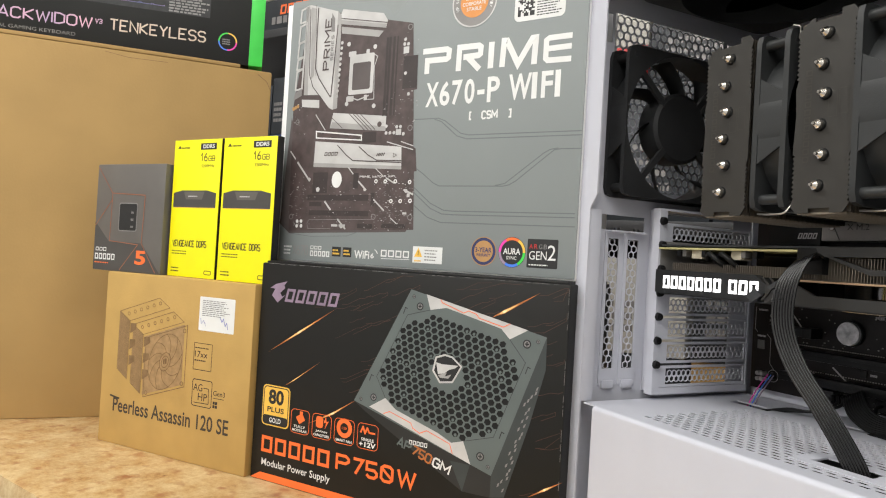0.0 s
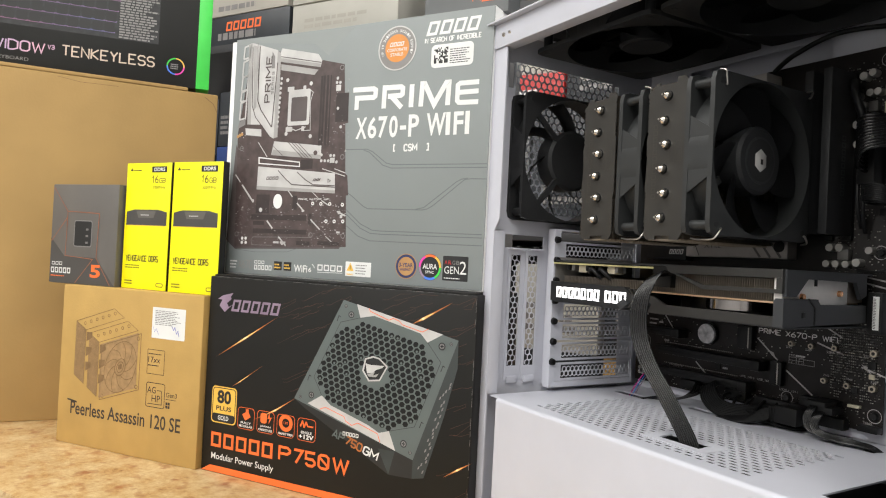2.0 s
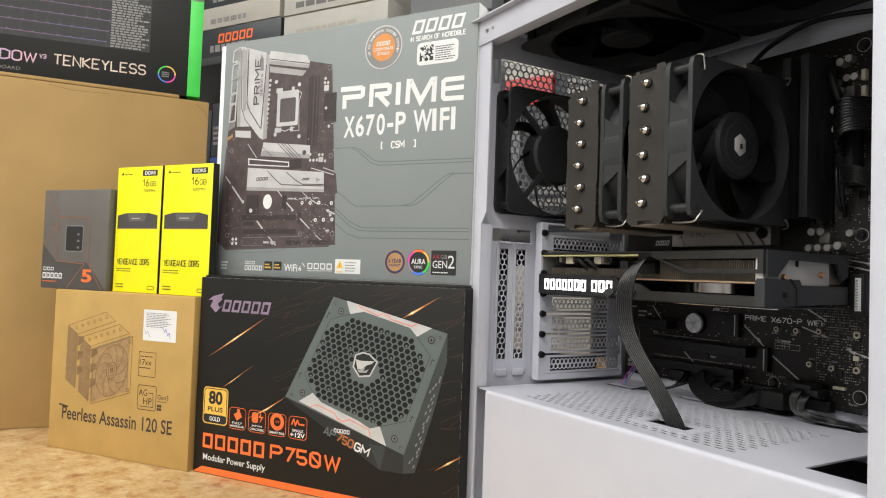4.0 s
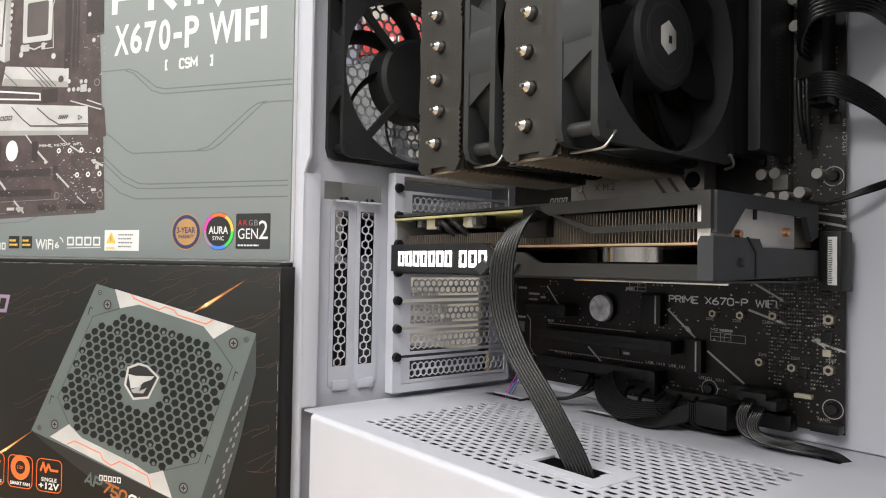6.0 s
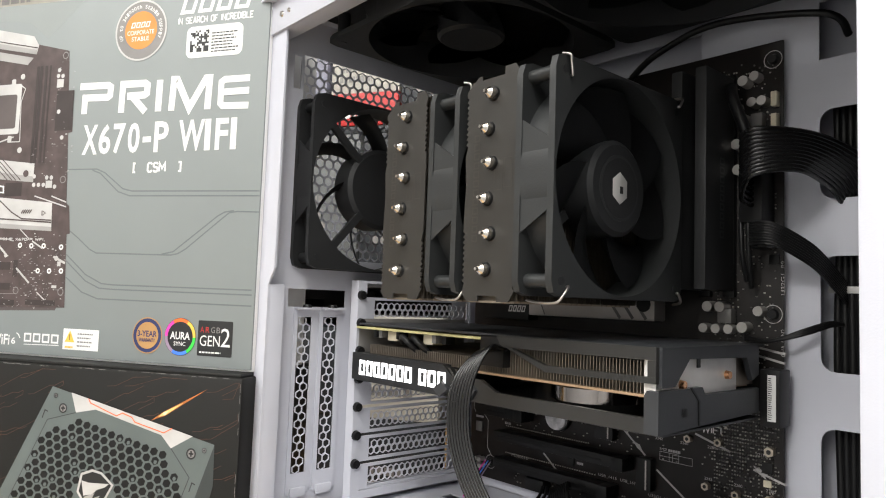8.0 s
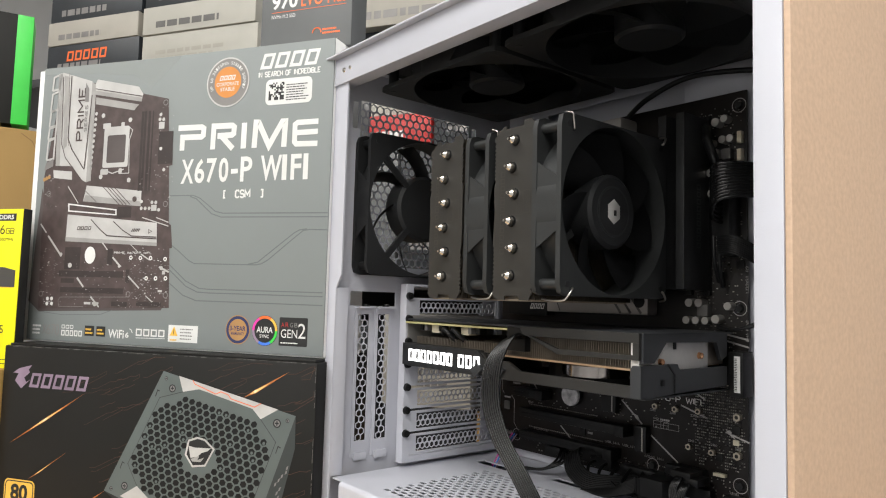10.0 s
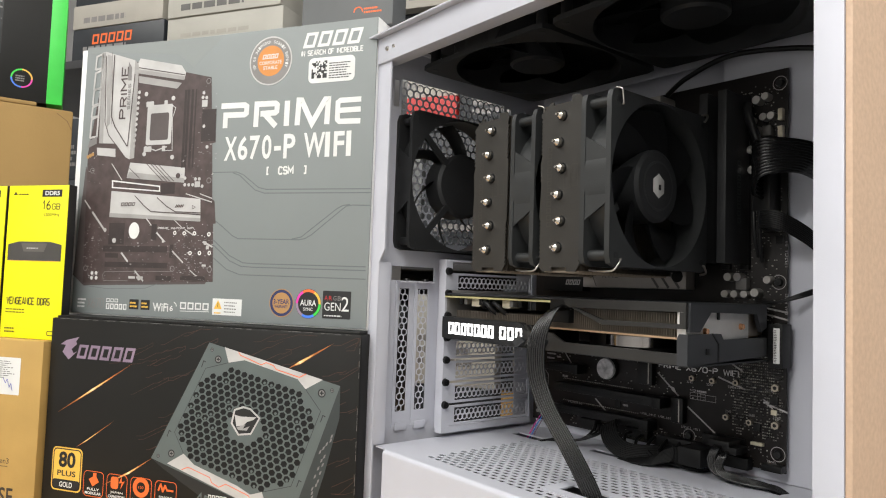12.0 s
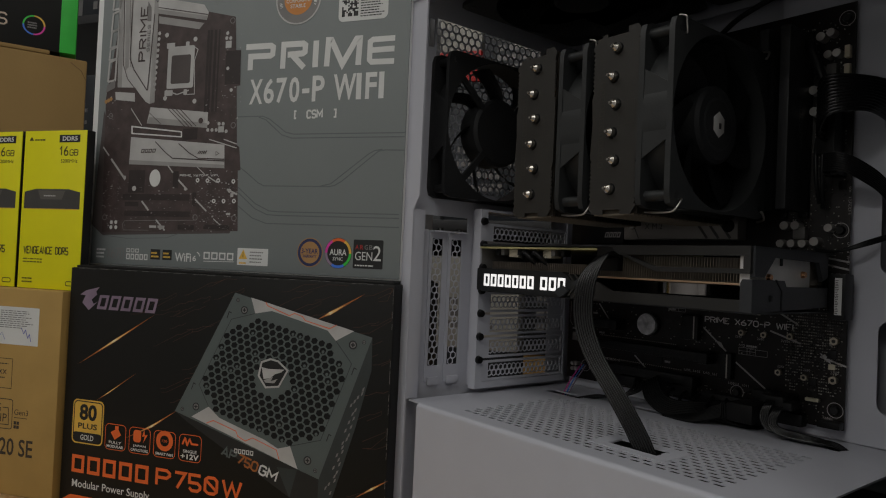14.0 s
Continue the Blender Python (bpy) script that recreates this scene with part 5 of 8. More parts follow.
def keyboard_box():
    b = thing("keyboard_box", pose(-0.8515, -0.395, 0.5095, 0, 0, 79), "black keyboard carton with a bright green end on the large carton", "box", "boxed parts")
    L, R, H = -0.360, 0.030, 0.155
    part("carton", one_box(L, 0, 0, R, 0.055, H, 0.0012), BLACK_PRINT, b)
    part("green_edge", one_box(R - 0.0005, -0.0006, 0.0005, R + 0.0190, 0.0556, H - 0.0005, 0.0006), GREEN_PRINT, b, "bright green carton end")
    bm = bmesh.new()
    spelled(bm, "TENKEYLESS", -0.1592, 0.0250, -0.0312, 0.0415, 0.0021, 2, 0.34)
    part("heading_word", bm, material("pale_gold_print", (0.62, 0.50, 0.40), 0.4, 0.1), b, "pale foil heading")
    bm = bmesh.new()
    spelled(bm, "BLACKWIDOW", -0.3270, 0.0240, -0.1803, 0.0400, 0.0021, 2, 0.30)
    spelled(bm, "V3", -0.1776, 0.0318, -0.1681, 0.0388, 0.0012, 2, 0.3)
    part("heading_name", bm, material("lilac_print", (0.50, 0.42, 0.72), 0.4, 0.1, 0.3, 14, second=(0.70, 0.42, 0.52)), b, "lilac foil heading")
    part("small_words", lettering(bmesh.new(), "MECHANICAL GAMING KEYBOARD", -0.3400, 0.0105, -0.2010, 0.0155, 2), SILVER_DARK, b)
    part("picture_ground", rect(bmesh.new(), L + 0.002, 0.0615, -0.0275, H - 0.002, 1), GRILLE_DARK, b)
    bm2 = bmesh.new()
    rnd = random.Random(2)
    for j in range(5):
        for i in range(15):
            u, z = -0.335 + i * 0.0165 + j * 0.002, 0.070 + j * 0.0165
            part("keycap_picture", flat(bmesh.new(), rrect_pts(u, z, u + 0.0140, z + 0.0135, 0.002), 3), BLACK_FLAT, b)
            rect(bm2, u - 0.001, z - 0.001, u + 0.0150, z + 0.001, 2)
    part("key_glow_picture", bm2, material("rainbow_print", (0.10, 0.16, 0.40), 0.5, 0, 0.3, 9, second=(0.34, 0.10, 0.16)), b)
    # grey bars painted where the carton only shows glare
    bm = bmesh.new()
    bars(bm, -0.0835, 0.0632, -0.0285, 0.152, 22, 2, 12, 0.62)
    part("glare_bars", bm, SILVER_DARK, b, "block of grey bars standing in for glare")
    o, i = circle_pts(-0.0012, 0.0310, 0.0132, 36), circle_pts(-0.0012, 0.0310, 0.0112, 36)
    for n0, mt in ((0, GOLD_PRINT), (9, GREEN_PRINT), (18, BLUE_PRINT), (27, MAGENTA_INK)):
        bm = bmesh.new()
        for k in range(n0, n0 + 9):
            flat(bm, [o[k], o[(k + 1) % 36], i[(k + 1) % 36], i[k]], 2)
        part("rim_segment", bm, mt, b)
    part("seal_print", bars(bmesh.new(), -0.0085, 0.0265, 0.0062, 0.0360, 3, 2, 3, 0.6), SILVER_DARK, b)


keyboard_box()


# ---------------------------------------------------------------- metals, plastics and boards of the computer
FAN_BLACK = material("matt_black_plastic", (0.0205, 0.021, 0.0222), 0.45, 0, 0.12, 40, 0.05, 900, spec=0.28)
FAN_GREY = material("dark_grey_plastic", (0.021, 0.0225, 0.0232), 0.48, 0, 0.08, 40, 0.06, 900)
BLADE = material("black_blade_plastic", (0.019, 0.0198, 0.0212), 0.4, 0, 0.1, 40, spec=0.28)
TOWER_PLATE = material("warm_black_nickel_plate", (0.038, 0.0355, 0.032), 0.45, 0.3, 0.08, 60, 0.04, 800)
FIN = material("dark_fin_metal", (0.095, 0.082, 0.066), 0.38, 0.7, 0.15, 90)
NICKEL = material("polished_nickel", (0.72, 0.68, 0.62), 0.2, 1.0, 0.1, 60)
WIRE_STEEL = material("spring_wire", (0.55, 0.52, 0.48), 0.3, 1.0, 0.1, 60)
DARK_STEEL = material("black_screw_steel", (0.02, 0.02, 0.021), 0.35, 0.5, 0.1, 60)
PCB = material("dark_brown_black_board", (0.0096, 0.0075, 0.0069), 0.4, 0, 0.35, 70, 0.08, 700, spec=0.28)
PCB_EDGE = material("olive_board_edge", (0.50, 0.46, 0.22), 0.55, 0, 0.15, 60)
SLOT_BLACK = material("connector_black", (0.0060, 0.0060, 0.0063), 0.38, 0, 0.1, 60, spec=0.28)
SILK = material("grey_silkscreen", (0.40, 0.38, 0.38), 0.55, 0, 0.05, 60)
SILVER_SINK = material("brushed_silver_heatsink", (0.46, 0.43, 0.41), 0.42, 0.5, 0.08, 40)
CAP_CAN = material("capacitor_can", (0.45, 0.43, 0.41), 0.35, 0.6, 0.15, 60)
CHIP_GREY = material("grey_chip", (0.12, 0.115, 0.11), 0.5, 0, 0.1, 60)
SOLDER = material("solder_grey", (0.40, 0.385, 0.35), 0.4, 0.4, 0.25, 90)
NUT_BRASS = material("pale_brass_nut", (0.42, 0.37, 0.30), 0.35, 0.6, 0.15, 60)
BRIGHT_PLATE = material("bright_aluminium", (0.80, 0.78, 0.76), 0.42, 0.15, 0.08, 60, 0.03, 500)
CHROME = material("dark_chrome", (0.30, 0.28, 0.27), 0.10, 1.0, 0.1, 60)
CABLE_MATT = material("matt_black_sleeve", (0.0048, 0.0048, 0.0052), 0.55, 0, 0.15, 80, 0.1, 900, spec=0.2)
CABLE_GLOSS = material("glossy_black_cable", (0.0075, 0.0075, 0.0080), 0.24, 0, 0.1, 80, spec=0.5)
FIN_EDGE_LIT = material("lit_fin_edge", (0.34, 0.29, 0.23), 0.35, 0.7, 0.1, 60)
EMBOSS = material("lit_emboss_nickel", (0.056, 0.051, 0.045), 0.36, 0.4, 0.08, 60)
WORD_PRINT = material("bright_silkscreen", (0.68, 0.66, 0.66), 0.5, 0, 0.05, 60)
BATTERY = material("battery_steel", (0.50, 0.49, 0.50), 0.4, 0.3, 0.45, 170)
GPU_GREY = material("gunmetal_plastic", (0.034, 0.036, 0.040), 0.45, 0.1, 0.08, 30, 0.05, 900)
GPU_FRAME = material("graphite_frame", (0.029, 0.0283, 0.0272), 0.42, 0.2, 0.08, 30, 0.04, 900)
GPU_FIN = material("warm_aluminium_fin", (0.30, 0.26, 0.22), 0.4, 0.7, 0.2, 80)
COPPER = material("copper", (0.80, 0.42, 0.22), 0.28, 1.0, 0.15, 60)
TAN_PLATE = material("copper_tinted_plate", (0.55, 0.38, 0.24), 0.4, 0.6, 0.1, 60)
CABLE = material("black_cable_sheath", (0.0084, 0.0084, 0.0090), 0.38, 0, 0.1, 80, spec=0.28)
CREAM_PLUG = material("cream_connector", (0.52, 0.47, 0.36), 0.5, 0, 0.1, 60)
LIGHT_TEXT = glowing("lit_white_mark", (1.0, 0.98, 0.97), 3.0)
INNER_DARK = material("inner_black", (0.0072, 0.0072, 0.0078), 0.6, 0, 0.1, 60, spec=0.28)


def holed(bm, place, u0, v0, u1, v1, holes, t):
    """A plate of thickness t with rectangular holes; place(u, v, w) gives its points."""
    us = sorted({u0, u1, *(min(max(h[k], u0), u1) for h in holes for k in (0, 2))})
    vs = sorted({v0, v1, *(min(max(h[k], v0), v1) for h in holes for k in (1, 3))})
    solid = {}
    for i in range(len(us) - 1):
        for j in range(len(vs) - 1):
            a, b = (us[i] + us[i + 1]) / 2, (vs[j] + vs[j + 1]) / 2
            solid[i, j] = not any(h[0] < a < h[2] and h[1] < b < h[3] for h in holes)
    vert = {}

    def V(i, j, k):
        if (i, j, k) not in vert:
            vert[i, j, k] = bm.verts.new(place(us[i], vs[j], t * k))
        return vert[i, j, k]
    for (i, j), full in solid.items():
        if not full:
            continue
        bm.faces.new([V(i, j, 0), V(i + 1, j, 0), V(i + 1, j + 1, 0), V(i, j + 1, 0)])
        bm.faces.new([V(i, j, 1), V(i, j + 1, 1), V(i + 1, j + 1, 1), V(i + 1, j, 1)])
        for di, dj, a, b in ((-1, 0, (0, 0), (0, 1)), (1, 0, (1, 1), (1, 0)), (0, -1, (1, 0), (0, 0)), (0, 1, (0, 1), (1, 1))):
            if not solid.get((i + di, j + dj), False):
                p, q = (i + a[0], j + a[1]), (i + b[0], j + b[1])
                bm.faces.new([V(*p, 0), V(*q, 0), V(*q, 1), V(*p, 1)])
    bmesh.ops.recalc_face_normals(bm, faces=bm.faces)
    return bm


def honeycomb(place, u0, v0, u1, v1, pitch, web, t, lie=False):
    """A sheet of hexagonal holes with real walls, from plain vertex lists."""
    verts, faces = [], []
    R = pitch / math.sqrt(3)
    r = R - web / math.sqrt(3)
    row = R * 1.5
    cols, rows = int((u1 - u0) / pitch), int((v1 - v0) / row)
    mu, mv = (u1 - u0 - (cols - 0.5) * pitch) / 2, (v1 - v0 - (rows - 1) * row) / 2
    for j in range(rows):
        for i in range(cols):
            cu, cv = u0 + mu + i * pitch + (pitch / 2 if j % 2 else 0), v0 + mv + j * row
            n = len(verts)
            for rad, w in ((R, 0), (r, 0), (r, t), (R, t)):
                for k in range(6):
                    a = radians(60 * k + 30)
                    uu, vv = cu + rad * math.cos(a), cv + rad * math.sin(a)
                    verts.append(place(min(max(uu, u0), u1), min(max(vv, v0), v1), w))
            for k in range(6):
                m = (k + 1) % 6
                faces.append((n + k, n + m, n + 6 + m, n + 6 + k))
                faces.append((n + 6 + k, n + 6 + m, n + 12 + m, n + 12 + k))
                faces.append((n + 12 + k, n + 12 + m, n + 18 + m, n + 18 + k))
    me = bpy.data.meshes.new("honeycomb")
    me.from_pydata(verts, [], faces)
    bm = bmesh.new()
    bm.from_mesh(me)
    bpy.data.meshes.remove(me)
    return bm


def slotted(place, u0, v0, u1, v1, pu, pv, hu, hv, t, skip):
    """A sheet of staggered oblong holes."""
    verts, faces = [], []
    rows = int((v1 - v0) / pv)
    cols = int((u1 - u0) / pu)
    oval = [(hu, 0), (hu * 0.75, hv), (0, hv), (-hu * 0.75, hv), (-hu, 0), (-hu * 0.75, -hv), (0, -hv), (hu * 0.75, -hv)]
    rim = [(pu / 2, 0), (pu / 2, pv / 2), (0, pv / 2), (-pu / 2, pv / 2), (-pu / 2, 0), (-pu / 2, -pv / 2), (0, -pv / 2), (pu / 2, -pv / 2)]
    for j in range(rows):
        off = pu / 2 if j % 2 else 0
        if off:
            for a, b in ((u0, u0 + off), (u0 + off + (cols - 1) * pu, u0 + cols * pu)):
                n = len(verts)
                verts += [place(a, v0 + j * pv, 0), place(b, v0 + j * pv, 0), place(b, v0 + (j + 1) * pv, 0), place(a, v0 + (j + 1) * pv, 0)]
                faces.append((n, n + 1, n + 2, n + 3))
        for i in range(cols - (1 if off else 0)):
            cu, cv = u0 + off + (i + 0.5) * pu, v0 + (j + 0.5) * pv
            n = len(verts)
            if skip(cu, cv):
                verts += [place(cu + du, cv + dv, 0) for du, dv in rim]
                faces.append(tuple(range(n, n + 8)))
                continue
            verts += [place(cu + du, cv + dv, 0) for du, dv in rim]
            verts += [place(cu + du, cv + dv, 0) for du, dv in oval]
            verts += [place(cu + du, cv + dv, t) for du, dv in oval]
            for k in range(8):
                m = (k + 1) % 8
                faces.append((n + k, n + m, n + 8 + m, n + 8 + k))
                faces.append((n + 8 + k, n + 8 + m, n + 16 + m, n + 16 + k))
    me = bpy.data.meshes.new("slotted")
    me.from_pydata(verts, [], faces)
    bm = bmesh.new()
    bm.from_mesh(me)
    bpy.data.meshes.remove(me)
    return bm, u0 + cols * pu, v0 + rows * pv


# ---------------------------------------------------------------- the computer case
REAR, SIDE, TRAY, SHROUD, FRONT, ROOF = -0.2765, -0.1905, 0.0075, 0.1325, 0.118, 0.497


def computer_case():
    c = thing("computer_case", pose(0, 0, 0), "white steel computer case with the side panel off on the bench", "computer case")
    yz = lambda x: (lambda u, v, w: (x + w, u, v))
    # rear wall with its openings
    vent = (-0.1630, 0.3140, -0.0300, 0.4660)
    window = (-0.1670, 0.2774, -0.1175, 0.2905)
    slot_a, slot_b = (-0.1612, 0.1510, -0.1445, 0.2740), (-0.1395, 0.1510, -0.1222, 0.2740)
    slots = (-0.1085, 0.1400, -0.0040, 0.2960)
    ob1, ob2 = (-0.1715, 0.4390, -0.1655, 0.4640), (-0.0260, 0.4390, -0.0200, 0.4640)
    part("rear_panel", holed(bmesh.new(), yz(REAR), SIDE + 0.0015, 0.0120, 0.0330, 0.4935, [vent, window, slot_a, slot_b, slots, ob1, ob2], 0.0010), WHITE_STEEL, c, "white rear wall with openings")
    part("rear_vent", honeycomb(yz(REAR + 0.0001), *vent, 0.0078, 0.0017, 0.0008), WHITE_STEEL, c, "white honeycomb vent")
    for y0, z0, y1, z1 in (slot_a, slot_b):
        cover = part("vertical_slot_cover", holed(bmesh.new(), yz(REAR + 0.0011), y0 - 0.0008, z0 - 0.0080, y1 + 0.0008, z1 + 0.0030, [(y0 + 0.0025, z0 + 0.006, y1 - 0.0025, z1 - 0.004)], 0.0012), WHITE_STEEL, c, "white perforated vertical slot cover")
        tagged(part("honeycomb", honeycomb(yz(REAR + 0.0014), y0 + 0.0025, z0 + 0.006, y1 - 0.0025, z1 - 0.004, 0.0062, 0.0014, 0.0008), WHITE_STEEL, cover), kind="stuff")
        part("foot_tab", one_box(REAR + 0.0011, y0 + 0.002, z0 - 0.0110, REAR + 0.0042, y1 - 0.002, z0 - 0.0040, 0.0008), WHITE_STEEL, cover)
        part("head_tab", one_box(REAR + 0.0011, y0 - 0.0005, z1 + 0.0015, REAR + 0.0090, y1 + 0.0005, z1 + 0.0030, 0.0003), WHITE_STEEL, cover)
        bm = bmesh.new()
        cyl(bm, (REAR + 0.005, (y0 + y1) / 2, z1 + 0.0028), (REAR + 0.005, (y0 + y1) / 2, z1 + 0.0052), 0.0036, 0.0030, 16)
        part("thumb_screw", bm, DARK_STEEL, cover, "black screw")
    # expansion slot frame, set inwards
    X = -0.2540
    part("slot_frame", holed(bmesh.new(), yz(X), -0.1210, 0.1370, -0.0030, 0.2985, [(-0.1130, 0.1430, -0.0050, 0.2965)], 0.0012), WHITE_STEEL, c, "white expansion slot frame")
    bm = bmesh.new()
    box(bm, X - 0.0080, -0.1210, 0.1370, X, -0.1198, 0.2985)
    box(bm, X - 0.0080, -0.1198, 0.1370, X - 0.0070, -0.1100, 0.2985)
    box(bm, REAR + 0.001, -0.1112, 0.1370, X - 0.0080, -0.1100, 0.2985)
    box(bm, X - 0.0080, -0.1198, 0.1370, X, -0.0030, 0.1382)
    box(bm, REAR + 0.001, -0.1100, 0.1370, X - 0.0080, -0.0030, 0.1382)
    box(bm, X - 0.0080, -0.1198, 0.2973, X, -0.0030, 0.2985)
    box(bm, REAR + 0.001, -0.1100, 0.2973, X - 0.0080, -0.0030, 0.2985)
    part("slot_frame_sides", bm, WHITE_STEEL, c)
    for k in range(7):
        z = 0.2865 - 0.0207 * k
        bm = bmesh.new()
        cyl(bm, (X + 0.0012, -0.1180, z + 0.0010), (X + 0.0042, -0.1180, z + 0.0010), 0.0037, 0.0031, 18)
        cyl(bm, (X + 0.0042, -0.1180, z + 0.0010), (X + 0.0046, -0.1180, z + 0.0010), 0.0016, 0.0016, 6)
        part("slot_screw", bm, DARK_STEEL, c, "black slot screw")
        if k in (1, 2):
            continue
        z -= 0.0096
        cover = part("slot_cover", holed(bmesh.new(), yz(X - 0.0008), -0.1128, z - 0.0092, -0.0052, z + 0.0092, [(-0.1050, z - 0.0070, -0.0075, z + 0.0070)], 0.0014), WHITE_STEEL, c, "white perforated slot cover")
        tagged(part("honeycomb", honeycomb(yz(X - 0.0006), -0.1050, z - 0.0070, -0.0075, z + 0.0070, 0.0056, 0.0014, 0.0009), WHITE_STEEL, cover), kind="stuff")
    # pillars, rails, roof and floor
    bm = bmesh.new()
    prism(bm, [(REAR, 0.012), (-0.2620, 0.012), (-0.2620, 0.2930), (-0.2545, 0.3040), (-0.2545, 0.474), (REAR, 0.474)], SIDE, SIDE + 0.0016)
    part("rear_pillar", bm, WHITE_STEEL, c, "white rear corner post")
    part("rear_pillar_return", one_box(-0.2632, SIDE + 0.0017, 0.1330, -0.2620, SIDE + 0.0130, 0.2930, 0.0004), WHITE_STEEL, c)
    part("front_pillar", one_box(0.1040, SIDE - 0.0010, 0.012, FRONT, SIDE + 0.0140, ROOF - 0.001, 0.0012), WHITE_STEEL, c, "white front corner post")
    bm = bmesh.new()
    box(bm, REAR - 0.001, SIDE - 0.0020, 0.4720, 0.1040, SIDE - 0.0004, 0.4955, 0.0005)
    box(bm, REAR - 0.009, SIDE - 0.0085, 0.4957, FRONT, SIDE + 0.0040, 0.4975, 0.0006)
    box(bm, REAR - 0.001, SIDE - 0.0004, 0.4720, 0.1040, SIDE + 0.0120, 0.4732, 0.0003)
    part("top_rail", bm, WHITE_STEEL, c, "white top side rail with a lip")
    for x, r in ((-0.2590, 0.0024), (-0.2490, 0.0018)):
        part("rivet", cyl(bmesh.new(), (x, SIDE - 0.0019, 0.4835), (x, SIDE - 0.0030, 0.4835), r, r * 0.8, 16), NICKEL, c, "small rivet")
    mesh_at = (0.006, -0.105, 0.075, -0.040)
    part("roof", holed(bmesh.new(), lambda u, v, w: (u, v, 0.4940 + w), REAR, SIDE + 0.0042, FRONT, 0.0345, [mesh_at], 0.0014), WHITE_STEEL, c, "white roof panel")
    part("dust_filter", holed(bmesh.new(), lambda u, v, w: (u, v, 0.4922 + w), REAR + 0.012, SIDE + 0.0125, 0.1030, 0.0070, [mesh_at], 0.0010), INNER_DARK, c, "black dust filter under the roof")
    part("roof_vent", honeycomb(lambda u, v, w: (u, v, 0.4935 + w), *mesh_at, 0.0080, 0.0026, 0.0008), WHITE_STEEL, c, "white perforated roof vent")
    part("base", one_box(REAR, SIDE, 0.0120, FRONT, 0.0345, 0.0140, 0.0004), WHITE_STEEL, c)
    for x in (-0.24, 0.08):
        for y in (-0.165, 0.01):
            part("foot", cyl(bmesh.new(), (x, y, 0), (x, y, 0.012), 0.013, 0.015, 20), FAN_BLACK, c, "round black foot")
    part("back_cover", one_box(REAR, 0.0335, 0.0140, FRONT, 0.0350, 0.4938, 0.0004), WHITE_STEEL, c)
    part("front_panel", one_box(FRONT + 0.0002, SIDE - 0.0006, 0.0140, FRONT + 0.0034, 0.0350, 0.4938, 0.0006), BEIGE_PANEL, c, "beige matt front panel")
    part("front_filter", one_box(0.1045, SIDE + 0.0145, 0.0150, FRONT - 0.0005, 0.0330, 0.4930, 0.0004), INNER_DARK, c, "black intake filter behind the front panel")
    # board tray with cable openings
    gr = [(0.0235, 0.3520, 0.0560, 0.4050), (0.0235, 0.2530, 0.0560, 0.3190), (0.0235, 0.1560, 0.0560, 0.2215), (0.0235, 0.4350, 0.0560, 0.4700), (-0.20, 0.452, -0.05, 0.470)]
    part("board_tray", holed(bmesh.new(), lambda u, v, w: (u, TRAY + w, v), -0.2530, 0.1330, 0.1035, 0.4920, gr, 0.0012), WHITE_STEEL, c, "white board tray with cable openings")
    for u0, v0, u1, v1 in gr[:3]:
        r = 0.008
        for cu, cv, sx, sz in ((u0, v0, 1, 1), (u1, v0, -1, 1), (u1, v1, -1, -1), (u0, v1, 1, -1)):
            pts = [(cu, cv)] + [(cu + sx * r * (1 - math.sin(radians(a))), cv + sz * r * (1 - math.cos(radians(a)))) for a in (0, 22.5, 45, 67.5, 90)]
            part("opening_corner", prism(bmesh.new(), pts, TRAY, TRAY + 0.0012), WHITE_STEEL, c)
    # shroud over the power supply
    gap = (-0.0840, -0.1530, -0.0440, -0.1340)
    u0, v0 = -0.2080, -0.1740
    top = lambda u, v, w: (u, v, SHROUD - w)
    sheet, u1, v1 = slotted(top, u0, v0, 0.0130, -0.0570, 0.0092, 0.0060, 0.0036, 0.00200, 0.0006, lambda u, v: gap[0] - 0.004 < u < gap[2] + 0.004 and gap[1] - 0.003 < v < gap[3] + 0.003)
    kill = [f for f in sheet.faces if gap[0] < f.calc_center_median().x < gap[2] and gap[1] < f.calc_center_median().y < gap[3] and abs(f.calc_center_median().z - SHROUD) < 1e-5]
    bmesh.ops.delete(sheet, geom=kill, context="FACES")
    shroud = part("shroud_top", holed(bmesh.new(), top, -0.2610, SIDE + 0.0035, 0.1035, TRAY - 0.0002, [(u0, v0, u1, v1), (-0.236, -0.046, -0.196, -0.034), (-0.150, -0.036, -0.105, -0.026), (-0.026, -0.027, 0.014, -0.012), (0.0540, -0.1640, 0.0980, -0.0500)], 0.0012), WHITE_STEEL, c, "white shroud top")
    tagged(part("perforated_sheet", sheet, WHITE_STEEL, shroud, "sheet of staggered oblong holes"), kind="stuff")
    rim = holed(bmesh.new(), lambda u, v, w: (u, v, SHROUD + 0.0004 - w), gap[0] - 0.0095, gap[1] - 0.0065, gap[2] + 0.0095, gap[3] + 0.0065, [(gap[0] + 0.001, gap[1] + 0.001, gap[2] - 0.001, gap[3] - 0.001)], 0.0012)
    part("cable_opening_rim", rim, WHITE_STEEL, shroud, "white rim of the cable opening")
    bm = bmesh.new()
    n = 6
    pts = [(SIDE, 0.0140)] + [(SIDE + 0.0035 - 0.0035 * math.cos(radians(90 * k / n)), SHROUD - 0.0035 + 0.0035 * math.sin(radians(90 * k / n))) for k in range(n + 1)]
    for (a, b), (p, q) in zip(pts, pts[1:]):
        f = [bm.verts.new(v) for v in ((-0.2455, a, b), (0.1035, a, b), (0.1035, p, q), (-0.2455, p, q))]
        bm.faces.new(f)
